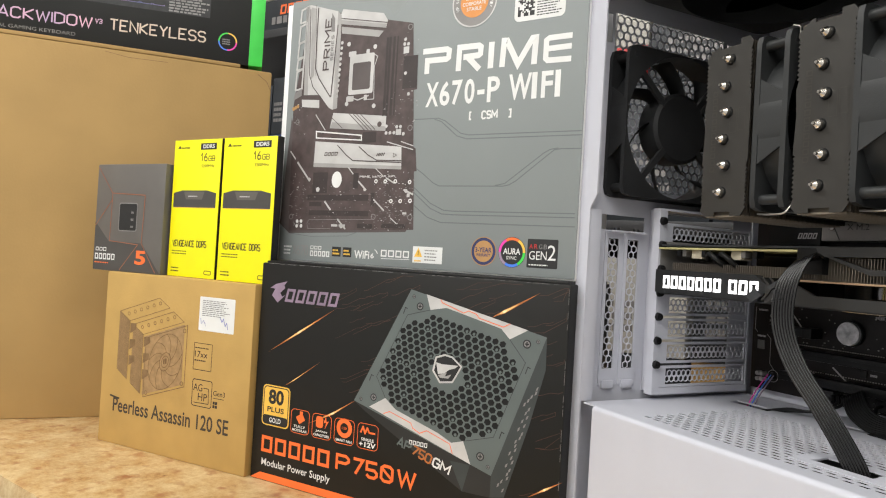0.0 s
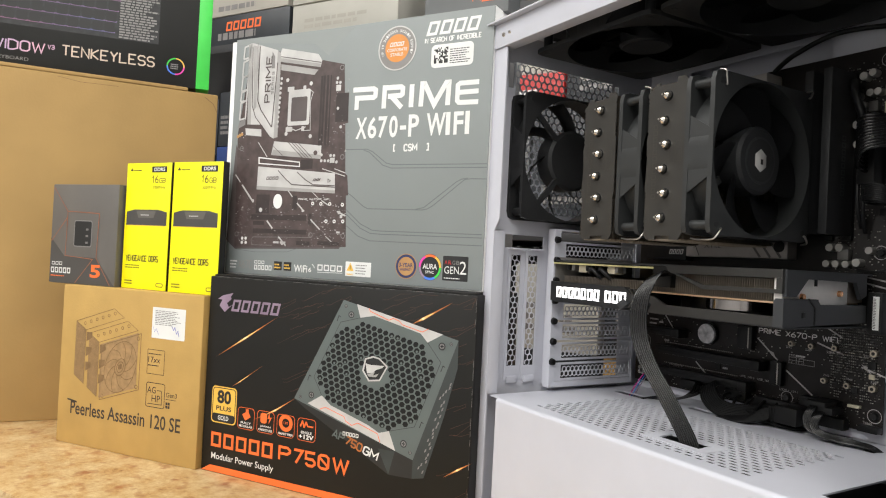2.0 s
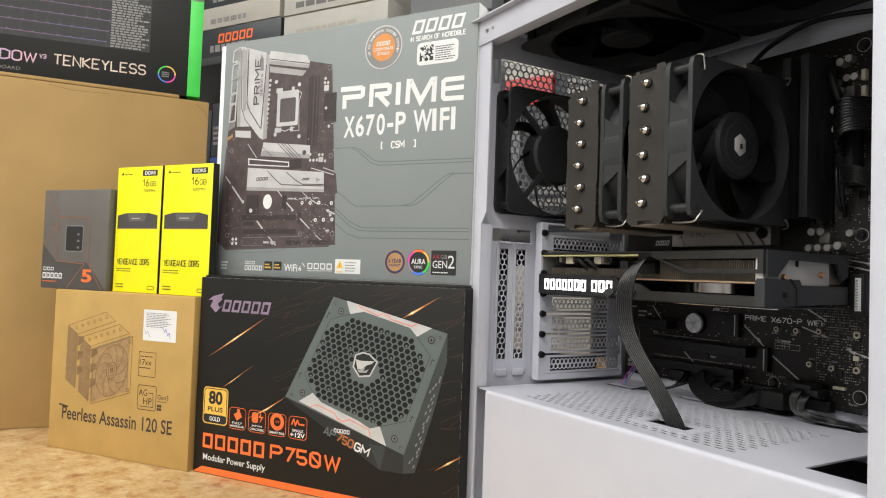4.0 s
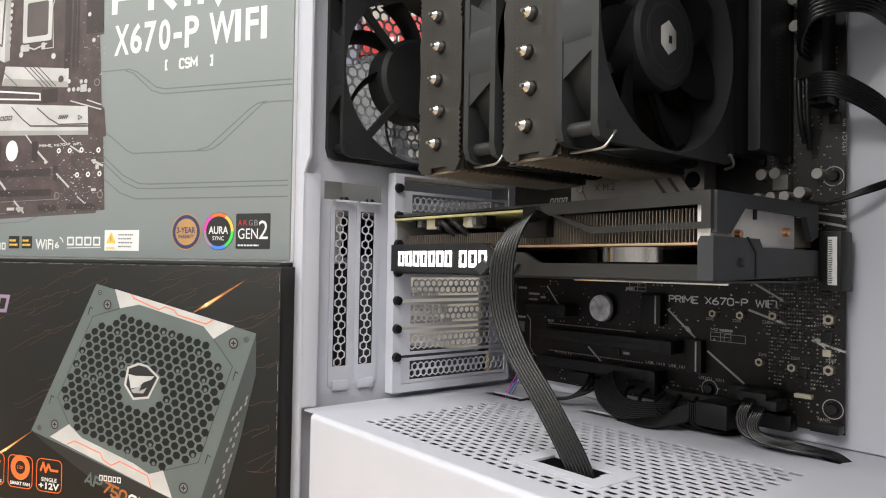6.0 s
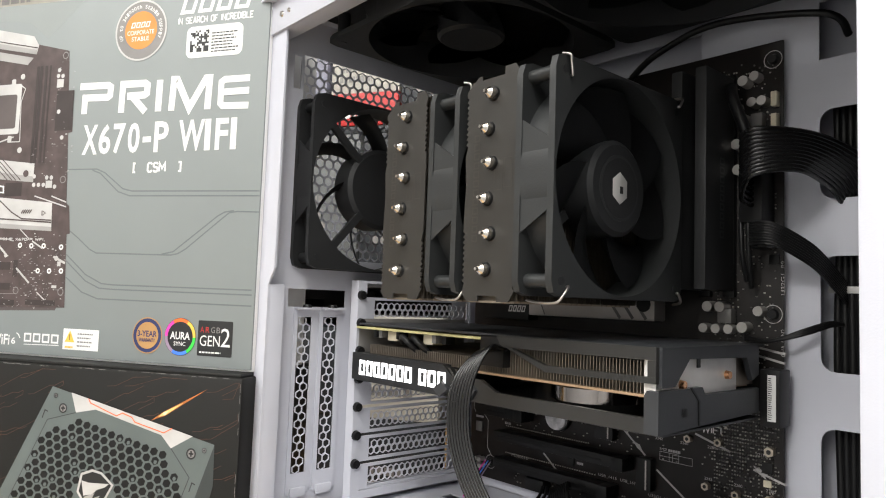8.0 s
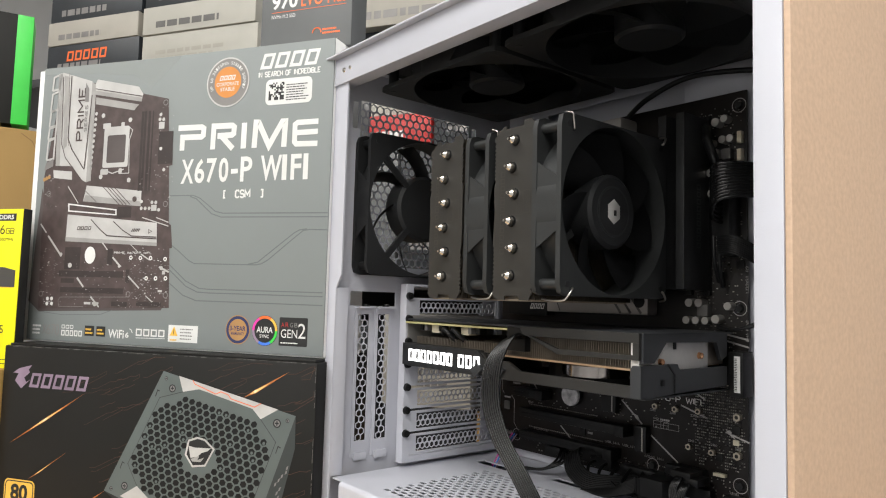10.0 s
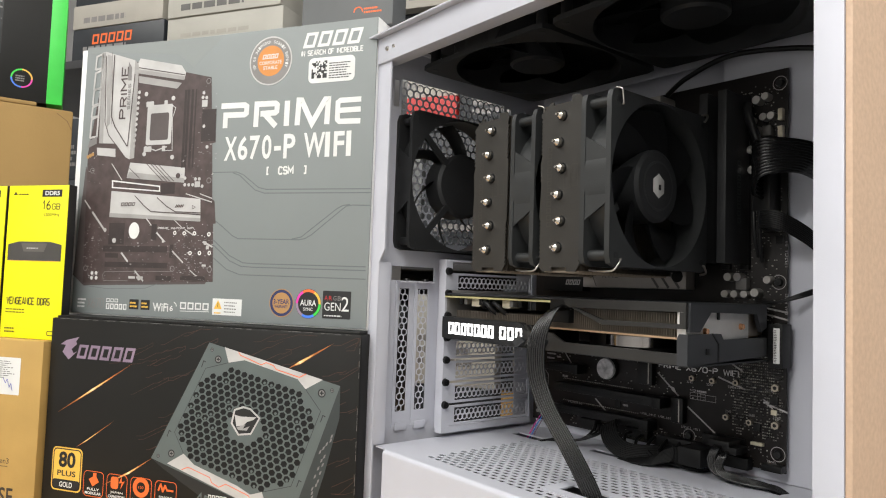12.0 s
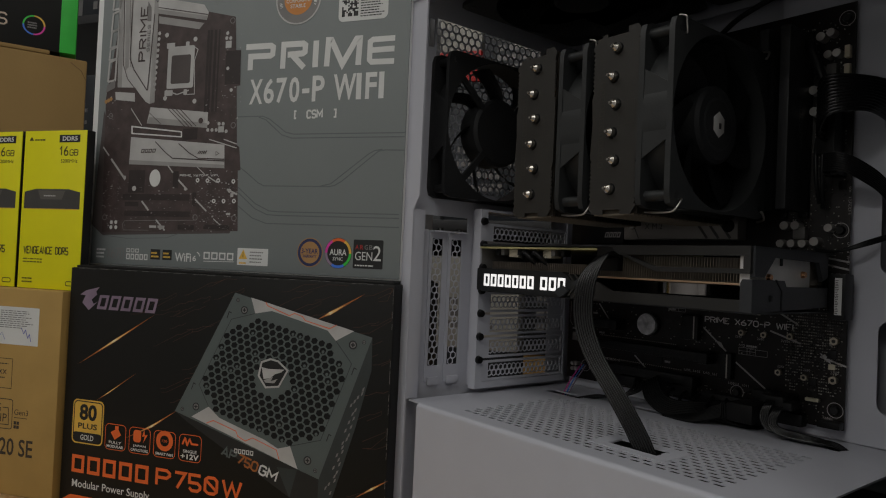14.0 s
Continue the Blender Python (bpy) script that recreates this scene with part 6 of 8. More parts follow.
    f = [bm.verts.new((-0.2455, y, z)) for y, z in pts] + [bm.verts.new((-0.2455, -0.02, SHROUD)), bm.verts.new((-0.2455, -0.02, 0.014))]
    bm.faces.new(f)
    bmesh.ops.recalc_face_normals(bm, faces=bm.faces)
    part("shroud_side", bm, WHITE_STEEL, c, "white shroud side")
    # added black filler in place of the shade seen through the shroud holes
    part("shroud_dark_fill", one_box(-0.24, -0.185, 0.02, 0.10, 0.0, 0.105, 0.001), INNER_DARK, c, "dark box filling the shroud so that its holes look black")


computer_case()


# ---------------------------------------------------------------- fans
def fan(name, m, size, depth, label, frame_mat, hub_r, front_struts, blades=7, chord=0.5, group="", first=0.0, strut_at=35):
    """Axis along local x, front face at x = 0, body towards -x; centre at the origin."""
    f = thing(name, m, label, "fan", group)
    h, R = size / 2, size * 0.488
    N = 96
    circ = [(R * math.cos(2 * math.pi * k / N), R * math.sin(2 * math.pi * k / N)) for k in range(N)]
    rc = 0.006 * size / 0.12

    def square(k):
        a = 2 * math.pi * k / N
        ca, sa = math.cos(a), math.sin(a)
        s = h / max(abs(ca), abs(sa))
        x, y = s * ca, s * sa
        if abs(x) > h - rc and abs(y) > h - rc:
            cx, cy = math.copysign(h - rc, x), math.copysign(h - rc, y)
            d = math.hypot(x - cx, y - cy) or 1
            x, y = cx + (x - cx) * rc / d, cy + (y - cy) * rc / d
        return x, y
    sq = [square(k) for k in range(N)]
    for k in range(4):
        sq[12 + 24 * k] = ((h - rc * 0.3) * (1 if k in (0, 3) else -1), (h - rc * 0.3) * (1 if k in (0, 1) else -1))
    bm = bmesh.new()
    fl = 0.0040

    def loft(loops):
        rings = [[bm.verts.new((x, p, q)) for p, q in pts] for x, pts in loops]
        for a, b in zip(rings, rings[1:]):
            for k in range(N):
                bm.faces.new((a[k], a[(k + 1) % N], b[(k + 1) % N], b[k]))
    tubeo = [(p * 1.035, q * 1.035) for p, q in circ]
    tubeo = [(max(-h, min(h, p)), max(-h, min(h, q))) for p, q in tubeo]
    loft([(0, circ), (0, sq), (-fl, sq), (-fl, tubeo), (-depth + fl, tubeo), (-depth + fl, sq), (-depth, sq), (-depth, circ), (0, circ)])
    bmesh.ops.remove_doubles(bm, verts=bm.verts, dist=1e-6)
    for a, b in ((1, 1), (1, -1), (-1, 1), (-1, -1)):
        cyl(bm, (-fl, a * h * 0.875, b * h * 0.875), (-depth + fl, a * h * 0.875, b * h * 0.875), 0.0036 * size / 0.12, None, 12)
    bmesh.ops.recalc_face_normals(bm, faces=bm.faces)
    for sgn in (1, -1):
        for m in (Matrix.Identity(4), Matrix.Rotation(radians(90), 4, "X")):
            web = prism(bmesh.new(), [(-fl, 0.15 * size), (-depth + fl, 0.24 * size), (-depth + fl, -0.24 * size), (-fl, -0.15 * size)], sgn * (h - 0.0016), sgn * (h - 0.0006))
            turned(web, m)
            me = bpy.data.meshes.new("web")
            web.to_mesh(me)
            web.free()
            bm.from_mesh(me)
            bpy.data.meshes.remove(me)
    fr = part("frame", bm, frame_mat, f)
    for a, b in ((1, 1), (1, -1), (-1, 1), (-1, -1)):
        part("screw_hole", cyl(bmesh.new(), (0.0003, a * h * 0.875, b * h * 0.875), (-0.002, a * h * 0.875, b * h * 0.875), 0.0023 * size / 0.12, None, 14), BLADE, fr)
    xs = -0.0008 if front_struts else -depth + 0.0008
    for k in range(4):
        bm = bmesh.new()
        a = radians(strut_at + 90 * k)
        mm = Matrix.Rotation(a, 4, "X")
        box(bm, xs - 0.0028 if front_struts else xs, hub_r * 0.8, -0.0028, xs if front_struts else xs + 0.0028, R + 0.001, 0.0028, 0, mm)
        part("strut", bm, frame_mat, f)
    bm = bmesh.new()
    x0, x1 = (-0.0006, -depth + 0.004) if front_struts else (-0.0035, -depth + 0.001)
    cyl(bm, (x1, 0, 0), (x0 - 0.002, 0, 0), hub_r, None, 40)
    cyl(bm, (x0 - 0.002, 0, 0), (x0, 0, 0), hub_r, hub_r * 0.90, 40)
    part("hub", bm, BLADE if not front_struts else frame_mat, f, "round fan hub")
    for k in range(blades):
        bm = bmesh.new()
        a0 = 2 * math.pi * k / blades + first
        g = []
        span = 2 * math.pi / blades * chord
        for i in range(6):
            r = hub_r * 0.98 + (R * 0.97 - hub_r) * i / 5
            rowv = []
            for j in range(5):
                s = j / 4
                a = a0 + span * s + 0.10 * i
                x = -depth * 0.30 - depth * 0.48 * s + 0.002 * math.sin(s * math.pi)
                rowv.append(bm.verts.new((x, r * math.cos(a), r * math.sin(a))))
            g.append(rowv)
        for i in range(5):
            for j in range(4):
                bm.faces.new((g[i][j], g[i + 1][j], g[i + 1][j + 1], g[i][j + 1]))
        bmesh.ops.solidify(bm, geom=bm.faces[:], thickness=0.0012)
        part("blade", bm, BLADE, f, smooth=True)
    return f


fan("rear_fan", pose(-0.2505, -0.1040, 0.3690), 0.127, 0.0245, "black rear case fan behind the honeycomb vent", FAN_BLACK, 0.0310, True, 7, 0.22, "case fans", 0.35, 48)
top_fan = fan("top_fan", pose(-0.1710, -0.0915, 0.4665, 0, 90, 0), 0.147, 0.0250, "large black fan under the case roof", FAN_BLACK, 0.024, False, 7, 0.8, "case fans")
copy_thing(top_fan, pose(-0.0180, -0.0915, 0.4665, 0, 90, 0))


# ---------------------------------------------------------------- the mainboard and what is on it
def mainboard():
    b = thing("mainboard", pose(0, 0, 0), "dark brown-black mainboard screwed to the white tray", "mainboard")
    x0, x1, z0, z1 = -0.2508, 0.0060, 0.1415, 0.4500
    part("board", one_box(x0, 0.0, z0, x1, 0.0016, z1, 0.0004), PCB, b)
    for x, z in ((0, 0.155), (0, 0.2845), (0, 0.4390), (-0.0735, 0.1555), (-0.2270, 0.155), (-0.2270, 0.2845)):
        part("standoff", cyl(bmesh.new(), (x, 0.0016, z), (x, TRAY, z), 0.003, None, 6), NUT_BRASS, b)
        s = part("board_screw", cyl(bmesh.new(), (x, 0, z), (x, -0.0022, z), 0.0034, 0.0026, 18), DARK_STEEL, b, "black screw")
        part("screw_ring", ring(bmesh.new(), circle_pts(x, z, 0.0056, 28), circle_pts(x, z, 0.0051, 28), 1), SILK, b)
    # long slots
    for xa, xb, z in ((-0.2140, -0.1000, 0.1800), (-0.2140, -0.1120, 0.1590), (-0.2260, -0.1900, 0.1985)):
        bm = one_box(xa, -0.0110, z - 0.0038, xb, 0, z + 0.0038, 0.0006)
        s = part("expansion_slot", bm, SLOT_BLACK, b, "long black expansion slot")
        part("slot_groove", one_box(xa + 0.004, -0.0113, z - 0.0008, xb - 0.012, -0.0100, z + 0.0008), INNER_DARK, s)
        part("slot_latch", one_box(xb - 0.001, -0.0150, z - 0.0045, xb + 0.008, 0, z + 0.0045, 0.001), SLOT_BLACK, s)
    for xa, za, xb, zb in ((-0.1210, 0.1930, -0.1060, 0.2140), (-0.0870, 0.1650, -0.0760, 0.1860)):
        s = part("storage_socket", one_box(xa, -0.0065, za, xb, 0, zb, 0.0006), SLOT_BLACK, b, "short black storage socket")
        part("contact_row", one_box(xb - 0.004, -0.0068, za + 0.001, xb - 0.003, -0.0060, zb - 0.001), SOLDER, s)
    for x, z, r in ((-0.0700, 0.2035, 0.0025), (-0.0520, 0.2035, 0.0025), (-0.0320, 0.2045, 0.0025), (-0.0010, 0.2045, 0.0030), (-0.0400, 0.1765, 0.0025), (-0.0210, 0.1755, 0.0025), (-0.0010, 0.1765, 0.0030)):
        n = part("hex_nut", cyl(bmesh.new(), (x, 0, z), (x, -0.0040, z), r, None, 6), NUT_BRASS, b, "pale brass hex standoff")
        part("thread", cyl(bmesh.new(), (x, -0.0039, z), (x, -0.0042, z), r * 0.45, None, 12), SLOT_BLACK, n)
    bt = part("battery_holder", cyl(bmesh.new(), (-0.1565, 0, 0.2020), (-0.1565, -0.0035, 0.2020), 0.0108, None, 30), SLOT_BLACK, b)
    part("coin_battery", cyl(bmesh.new(), (-0.1565, -0.0035, 0.2020), (-0.1565, -0.0058, 0.2020), 0.0098, 0.0094, 30), BATTERY, bt, "silver coin battery")
    # printed words and slashes
    bm = bmesh.new()
    spelled(bm, "PRIME X670-P WIFI", -0.1035, 0.2088, -0.0310, 0.2138, 0.0008, 1, 0.3)
    part("board_words", bm, WORD_PRINT, b, "grey printed words")
    for k, pts in enumerate((((-0.1040, 0.2040), (-0.0840, 0.1870)), ((-0.0750, 0.1790), (-0.0510, 0.1620)), ((-0.0480, 0.2070), (-0.0260, 0.2000)), ((-0.0110, 0.1920), (0.0070, 0.1870)), ((-0.1710, 0.1720), (-0.1560, 0.1600)), ((-0.2130, 0.2160), (-0.1960, 0.1960)), ((-0.0480, 0.2250), (-0.0280, 0.2140)), ((-0.02, 0.262), (0.007, 0.256)), ((-0.02, 0.2665), (0.007, 0.2615)))):
        bm = bmesh.new()
        line(bm, pts, 0.0013, 1)
        if k in (0, 3):
            (a, c), (p, q) = pts
            t0 = 0.75 if k == 0 else 0.2
            u, z = a + (p - a) * t0, c + (q - c) * t0
            flat(bm, [(u - 0.004, z + 0.0035), (u - 0.001, z - 0.0005), (u + 0.004, z - 0.0035), (u + 0.001, z + 0.002)], 2)
        part("printed_slash", bm, SILK, b)
    bm = bmesh.new()
    for word, x, z, w, hh in (("USB_1415", -0.1210, 0.1655, 0.0150, 0.0022), ("USB_1617", -0.1030, 0.1655, 0.0140, 0.0022), ("U32G1_1011", -0.0810, 0.1605, 0.0170, 0.0022), ("2242", -0.0765, 0.1990, 0.0055, 0.0018), ("2260", -0.0585, 0.1990, 0.0055, 0.0018), ("2280", -0.0400, 0.1995, 0.0055, 0.0018), ("22110", -0.0100, 0.2005, 0.0065, 0.0018), ("2242", -0.0420, 0.1800, 0.0050, 0.0017), ("2260", -0.0230, 0.1800, 0.0050, 0.0017), ("2280", -0.0040, 0.1808, 0.0055, 0.0017), ("PANEL", -0.0080, 0.1475, 0.0070, 0.0018), ("SATA6G", -0.0400, 0.1475, 0.0120, 0.0020), ("PCIEX16", -0.2040, 0.1640, 0.0170, 0.0022)):
        lettering(bm, word, x, z, x + w, z + hh, 1)
    for x, z, w in ((-0.2200, 0.2060, 0.006), (-0.2120, 0.1880, 0.008), (-0.1380, 0.2160, 0.010), (-0.1400, 0.1700, 0.006)):
        bars(bm, x, z, x + w, z + 0.0020, 1, 1, int(-x * 1000), 0.9)
    for k in range(5):
        ring(bm, [(-0.064, 0.186), (-0.050, 0.186), (-0.050, 0.191), (-0.064, 0.191)], [(-0.0637, 0.1863), (-0.0503, 0.1863), (-0.0503, 0.1907), (-0.0637, 0.1907)], 1) if k == 0 else None
    up = Matrix.Translation((0.0060, 0, 0.2960)) @ Matrix.Rotation(radians(-90), 4, "Y")
    lettering(bm, "U32G1_89", 0, -0.0014, 0.0200, 0.0014, 1, 0, 0, up)
    up = Matrix.Translation((0.0060, 0, 0.2600)) @ Matrix.Rotation(radians(-90), 4, "Y")
    lettering(bm, "CHA_FAN2", 0, -0.0014, 0.0160, 0.0014, 1, 0, 0, up)
    tagged(part("small_board_print", bm, SILK, b), kind="stuff")
    # hundreds of tiny parts
    rnd = random.Random(11)
    bm, bm2 = bmesh.new(), bmesh.new()
    for k in range(1500):
        zone = rnd.random()
        if zone < 0.80:
            x, z = rnd.uniform(-0.036, 0.003), rnd.choice((rnd.uniform(0.165, 0.226), rnd.uniform(0.185, 0.226), rnd.uniform(0.25, 0.44)))
        elif zone < 0.92:
            x, z = rnd.uniform(-0.20, 0.0), rnd.uniform(0.143, 0.158)
        else:
            x, z = rnd.uniform(-0.22, -0.03), rnd.uniform(0.186, 0.225)
        x, z = round(x / 0.0016) * 0.0016, round(z / 0.0022) * 0.0022
        w = rnd.choice((0.0003, 0.0004, 0.0005))
        h = rnd.choice((0.0003, 0.0004))
        if rnd.random() < 0.5:
            w, h = h, w
        box(bm if rnd.random() < 0.7 else bm2, x - w, -0.0008, z - h, x + w, 0, z + h)
    tagged(part("tiny_part", bm, SOLDER, b, "hundreds of tiny soldered parts"), kind="stuff")
    tagged(part("tiny_dark_part", bm2, CHIP_GREY, b, "tiny dark soldered parts"), kind="stuff")
    for x, z, s in ((-0.0030, 0.1945, 0.0032), (-0.0160, 0.1725, 0.0028), (-0.1450, 0.1710, 0.0028), (0.0010, 0.3170, 0.003), (-0.0600, 0.2290, 0.006)):
        part("chip", one_box(x - s, -0.0012, z - s, x + s, 0, z + s, 0.0003), SLOT_BLACK, b, "small black chip")
    part("chip", one_box(-0.0052, -0.0012, 0.1836, -0.0006, 0, 0.1876, 0.0003), CREAM_PLUG, b, "small cream chip")
    for x, z in ((-0.0150, 0.2760), (-0.0180, 0.3720), (-0.0150, 0.4030), (-0.0190, 0.3880), (-0.0290, 0.2880), (-0.0370, 0.2880), (-0.0150, 0.4270), (-0.0210, 0.4120)):
        s = part("capacitor", cyl(bmesh.new(), (x, 0, z), (x, -0.0085, z), 0.0034, 0.0032, 20), CAP_CAN, b, "small silver capacitor")
    for x, z in ((-0.0085, 0.4290), (-0.0100, 0.4130), (-0.0040, 0.4130), (-0.0240, 0.2745), (-0.0320, 0.2745), (-0.0400, 0.2745), (-0.0060, 0.2860)):
        part("capacitor", cyl(bmesh.new(), (x, 0, z), (x, -0.0075, z), 0.0031, 0.0029, 18), CAP_CAN, b, "small silver capacitor")
    part("choke", one_box(-0.0110, -0.0065, 0.3975, -0.0040, 0, 0.4060, 0.0008), CHIP_GREY, b)
    part("choke", one_box(-0.0310, -0.0070, 0.2780, -0.0220, 0, 0.2870, 0.0008), CHIP_GREY, b)
    # dotted pin rows, socket tables and small parts on the lower half
    for xa, xb, z in ((-0.2100, -0.1300, 0.1868), (-0.2100, -0.1240, 0.1658)):
        bm = bmesh.new()
        for k in range(40):
            x = xa + (xb - xa) * k / 39
            box(bm, x - 0.0004, -0.0006, z - 0.0004, x + 0.0004, 0, z + 0.0004)
        tagged(part("pin_row", bm, SOLDER, b), kind="stuff")
    for x, z in ((-0.1350, 0.2155), (-0.0730, 0.1862)):
        bm = bmesh.new()
        spelled(bm, "M2", x, z + 0.0062, x + 0.005, z + 0.0080, 0.0003, 1)
        bars(bm, x + 0.006, z + 0.0062, x + 0.016, z + 0.0080, 1, 1, 5, 0.9)
        for k in range(3):
            line(bm, [(x, z + 0.0027 * k), (x + 0.0135, z + 0.0027 * k)], 0.0003, 1)
        for k in range(3):
            line(bm, [(x + 0.00675 * k, z), (x + 0.00675 * k, z + 0.0054)], 0.0003, 1)
        part("printed_table", bm, SILK, b)
    for k, (x, z) in enumerate(((-0.2395, 0.1560), (-0.2350, 0.1560), (-0.2395, 0.1510), (-0.2350, 0.1510))):
        part("capacitor", cyl(bmesh.new(), (x, 0, z), (x, -0.0060, z), 0.0020, 0.0018, 14), CAP_CAN, b, "small silver capacitor")
    part("capacitor", cyl(bmesh.new(), (-0.2020, 0, 0.1990), (-0.2020, -0.0075, 0.1990), 0.0034, 0.0032, 18), CAP_CAN, b, "small silver capacitor")
    part("chip", one_box(-0.2440, -0.0014, 0.1780, -0.2370, 0, 0.1860, 0.0003), CHIP_GREY, b, "small black chip")
    bm = bmesh.new()
    line(bm, [(-0.2350, 0.1920), (-0.2310, 0.1880), (-0.2310, 0.1660), (-0.2260, 0.1600)], 0.0005, 1)
    line(bm, [(-0.2480, 0.2160), (-0.2480, 0.1960), (-0.2455, 0.1930)], 0.0005, 1)
    for x, z, w in ((-0.2450, 0.2130, 0.010), (-0.2330, 0.2085, 0.012), (-0.2450, 0.1890, 0.009), (-0.2330, 0.2040, 0.010)):
        bars(bm, x, z, x + w, z + 0.0018, 1, 1, int(-x * 2000), 0.9)
    part("board_trace", bm, SILK, b)
    # edge connectors
    st = part("storage_plug_block", one_box(-0.0015, -0.0150, 0.2205, 0.0098, 0, 0.2530, 0.001), SLOT_BLACK, b, "black angled storage plugs with a barcode label")
    part("barcode_label", one_box(0.0032, -0.0154, 0.2240, 0.0078, -0.0148, 0.2500), WHITE_PRINT, st, "white barcode label")
    part("barcode", turned(bars(bmesh.new(), 0.0036, 0.2250, 0.0058, 0.2490, 20, 1, 5, 0.5), Matrix.Translation((0, -0.0155, 0))), BLACK_FLAT, st)
    part("socket_gap", one_box(-0.0010, -0.0152, 0.2362, 0.0032, -0.0140, 0.2372), INNER_DARK, st)
    for xa, xb, z in ((-0.0570, -0.0250, 0.1570), (-0.0420, -0.0190, 0.1440), (-0.1000, -0.0600, 0.1480), (-0.1300, -0.1080, 0.1500), (-0.1820, -0.1640, 0.1490)):
        part("header", one_box(xa, -0.0090, z - 0.0045, xb, 0, z + 0.0045, 0.0008), SLOT_BLACK, b, "black pin header")
    part("cream_header", one_box(-0.0195, -0.0040, 0.1590, -0.0100, 0, 0.1614, 0.0004), CREAM_PLUG, b, "small cream header")
    part("front_panel_header", one_box(-0.0090, -0.0080, 0.1425, 0.0060, 0, 0.1475, 0.0005), SLOT_BLACK, b)
    part("power_socket", one_box(-0.0120, -0.0180, 0.3380, 0.0010, 0, 0.3940, 0.001), SLOT_BLACK, b, "black main power socket")
    part("usb_socket", one_box(-0.0080, -0.0160, 0.3230, 0.0030, 0, 0.3380, 0.001), SLOT_BLACK, b)
    part("white_header", one_box(0.0004, -0.0050, 0.3955, 0.0040, 0, 0.4045, 0.0006), CREAM_PLUG, b)
    part("white_header", one_box(0.0004, -0.0050, 0.4090, 0.0040, 0, 0.4180, 0.0006), CREAM_PLUG, b)
    # silver storage heatsink with dark diagonals
    s = part("storage_heatsink", one_box(-0.1780, -0.0140, 0.2770, -0.0700, 0, 0.3000, 0.001), SILVER_SINK, b, "silver storage heatsink with dark diagonals")
    T = lambda bm: turned(bm, Matrix.Translation((0, -0.0140, 0)))
    for du in (0, 0.010, 0.020):
        part("diagonal_print", T(band(bmesh.new(), [(-0.1120 + du, 0.2995), (-0.0960 + du, 0.2780)], 0.0022, 1)), CHIP_GREY, s)
    part("diagonal_print", T(band(bmesh.new(), [(-0.1720, 0.2990), (-0.1620, 0.2780)], 0.0010, 1)), CHIP_GREY, s)
    part("sink_words", T(lettering(bmesh.new(), "X M.2", -0.1560, 0.2860, -0.1380, 0.2910, 1)), CHIP_GREY, s)
    part("sink_screw", cyl(bmesh.new(), (-0.1690, -0.0140, 0.2890), (-0.1690, -0.0155, 0.2890), 0.0034, 0.003, 16), NICKEL, s)
    part("sink_hole", cyl(bmesh.new(), (-0.0780, -0.0140, 0.2880), (-0.0780, -0.0143, 0.2880), 0.0052, None, 20), SLOT_BLACK, s)
    g = part("chipset_cover", one_box(-0.2300, -0.0120, 0.2730, -0.1800, 0, 0.3000, 0.001), SLOT_BLACK, b, "black board cover with a plain grey mark")
    part("cover_mark", turned(mark_blocks(bmesh.new(), 4, -0.2010, 0.2790, -0.1830, 0.2840, 1, 0.3, 0.3), Matrix.Translation((0, -0.0120, 0))), SILK, g)
    # covers beside the socket
    part("voltage_heatsink", one_box(-0.2300, -0.0280, 0.3200, -0.2050, 0, 0.4400, 0.003), SILVER_SINK, b, "silver power stage heatsink")
    part("voltage_heatsink", one_box(-0.1980, -0.0240, 0.4150, -0.0900, 0, 0.4430, 0.003), SILVER_SINK, b, "silver power stage heatsink")


mainboard()


def memory_stick(m):
    s = thing("memory_stick", m, "black memory stick upright in the mainboard", "memory stick", "memory sticks")
    part("heat_spreader", one_box(-0.0036, -0.0400, -0.0665, 0.0036, -0.0040, 0.0665, 0.0008), FAN_BLACK, s)
    part("socket", one_box(-0.0036, -0.0040, -0.0700, 0.0036, 0, 0.0700, 0.0006), SLOT_BLACK, s)
    up = Matrix.Translation((0.0036, -0.020, -0.035)) @ Matrix.Rotation(radians(90), 4, "Z") @ Matrix.Rotation(radians(-90), 4, "Y")
    tagged(part("stick_mark", turned(mark_blocks(bmesh.new(), 9, 0, -0.0028, 0.050, 0.0028, 1, 0, 0.2), up), SLATE_DARK, s), kind="stuff")
    return s


stick = memory_stick(pose(-0.0410, 0, 0.3640))
copy_thing(stick, pose(-0.0255, 0, 0.3640))


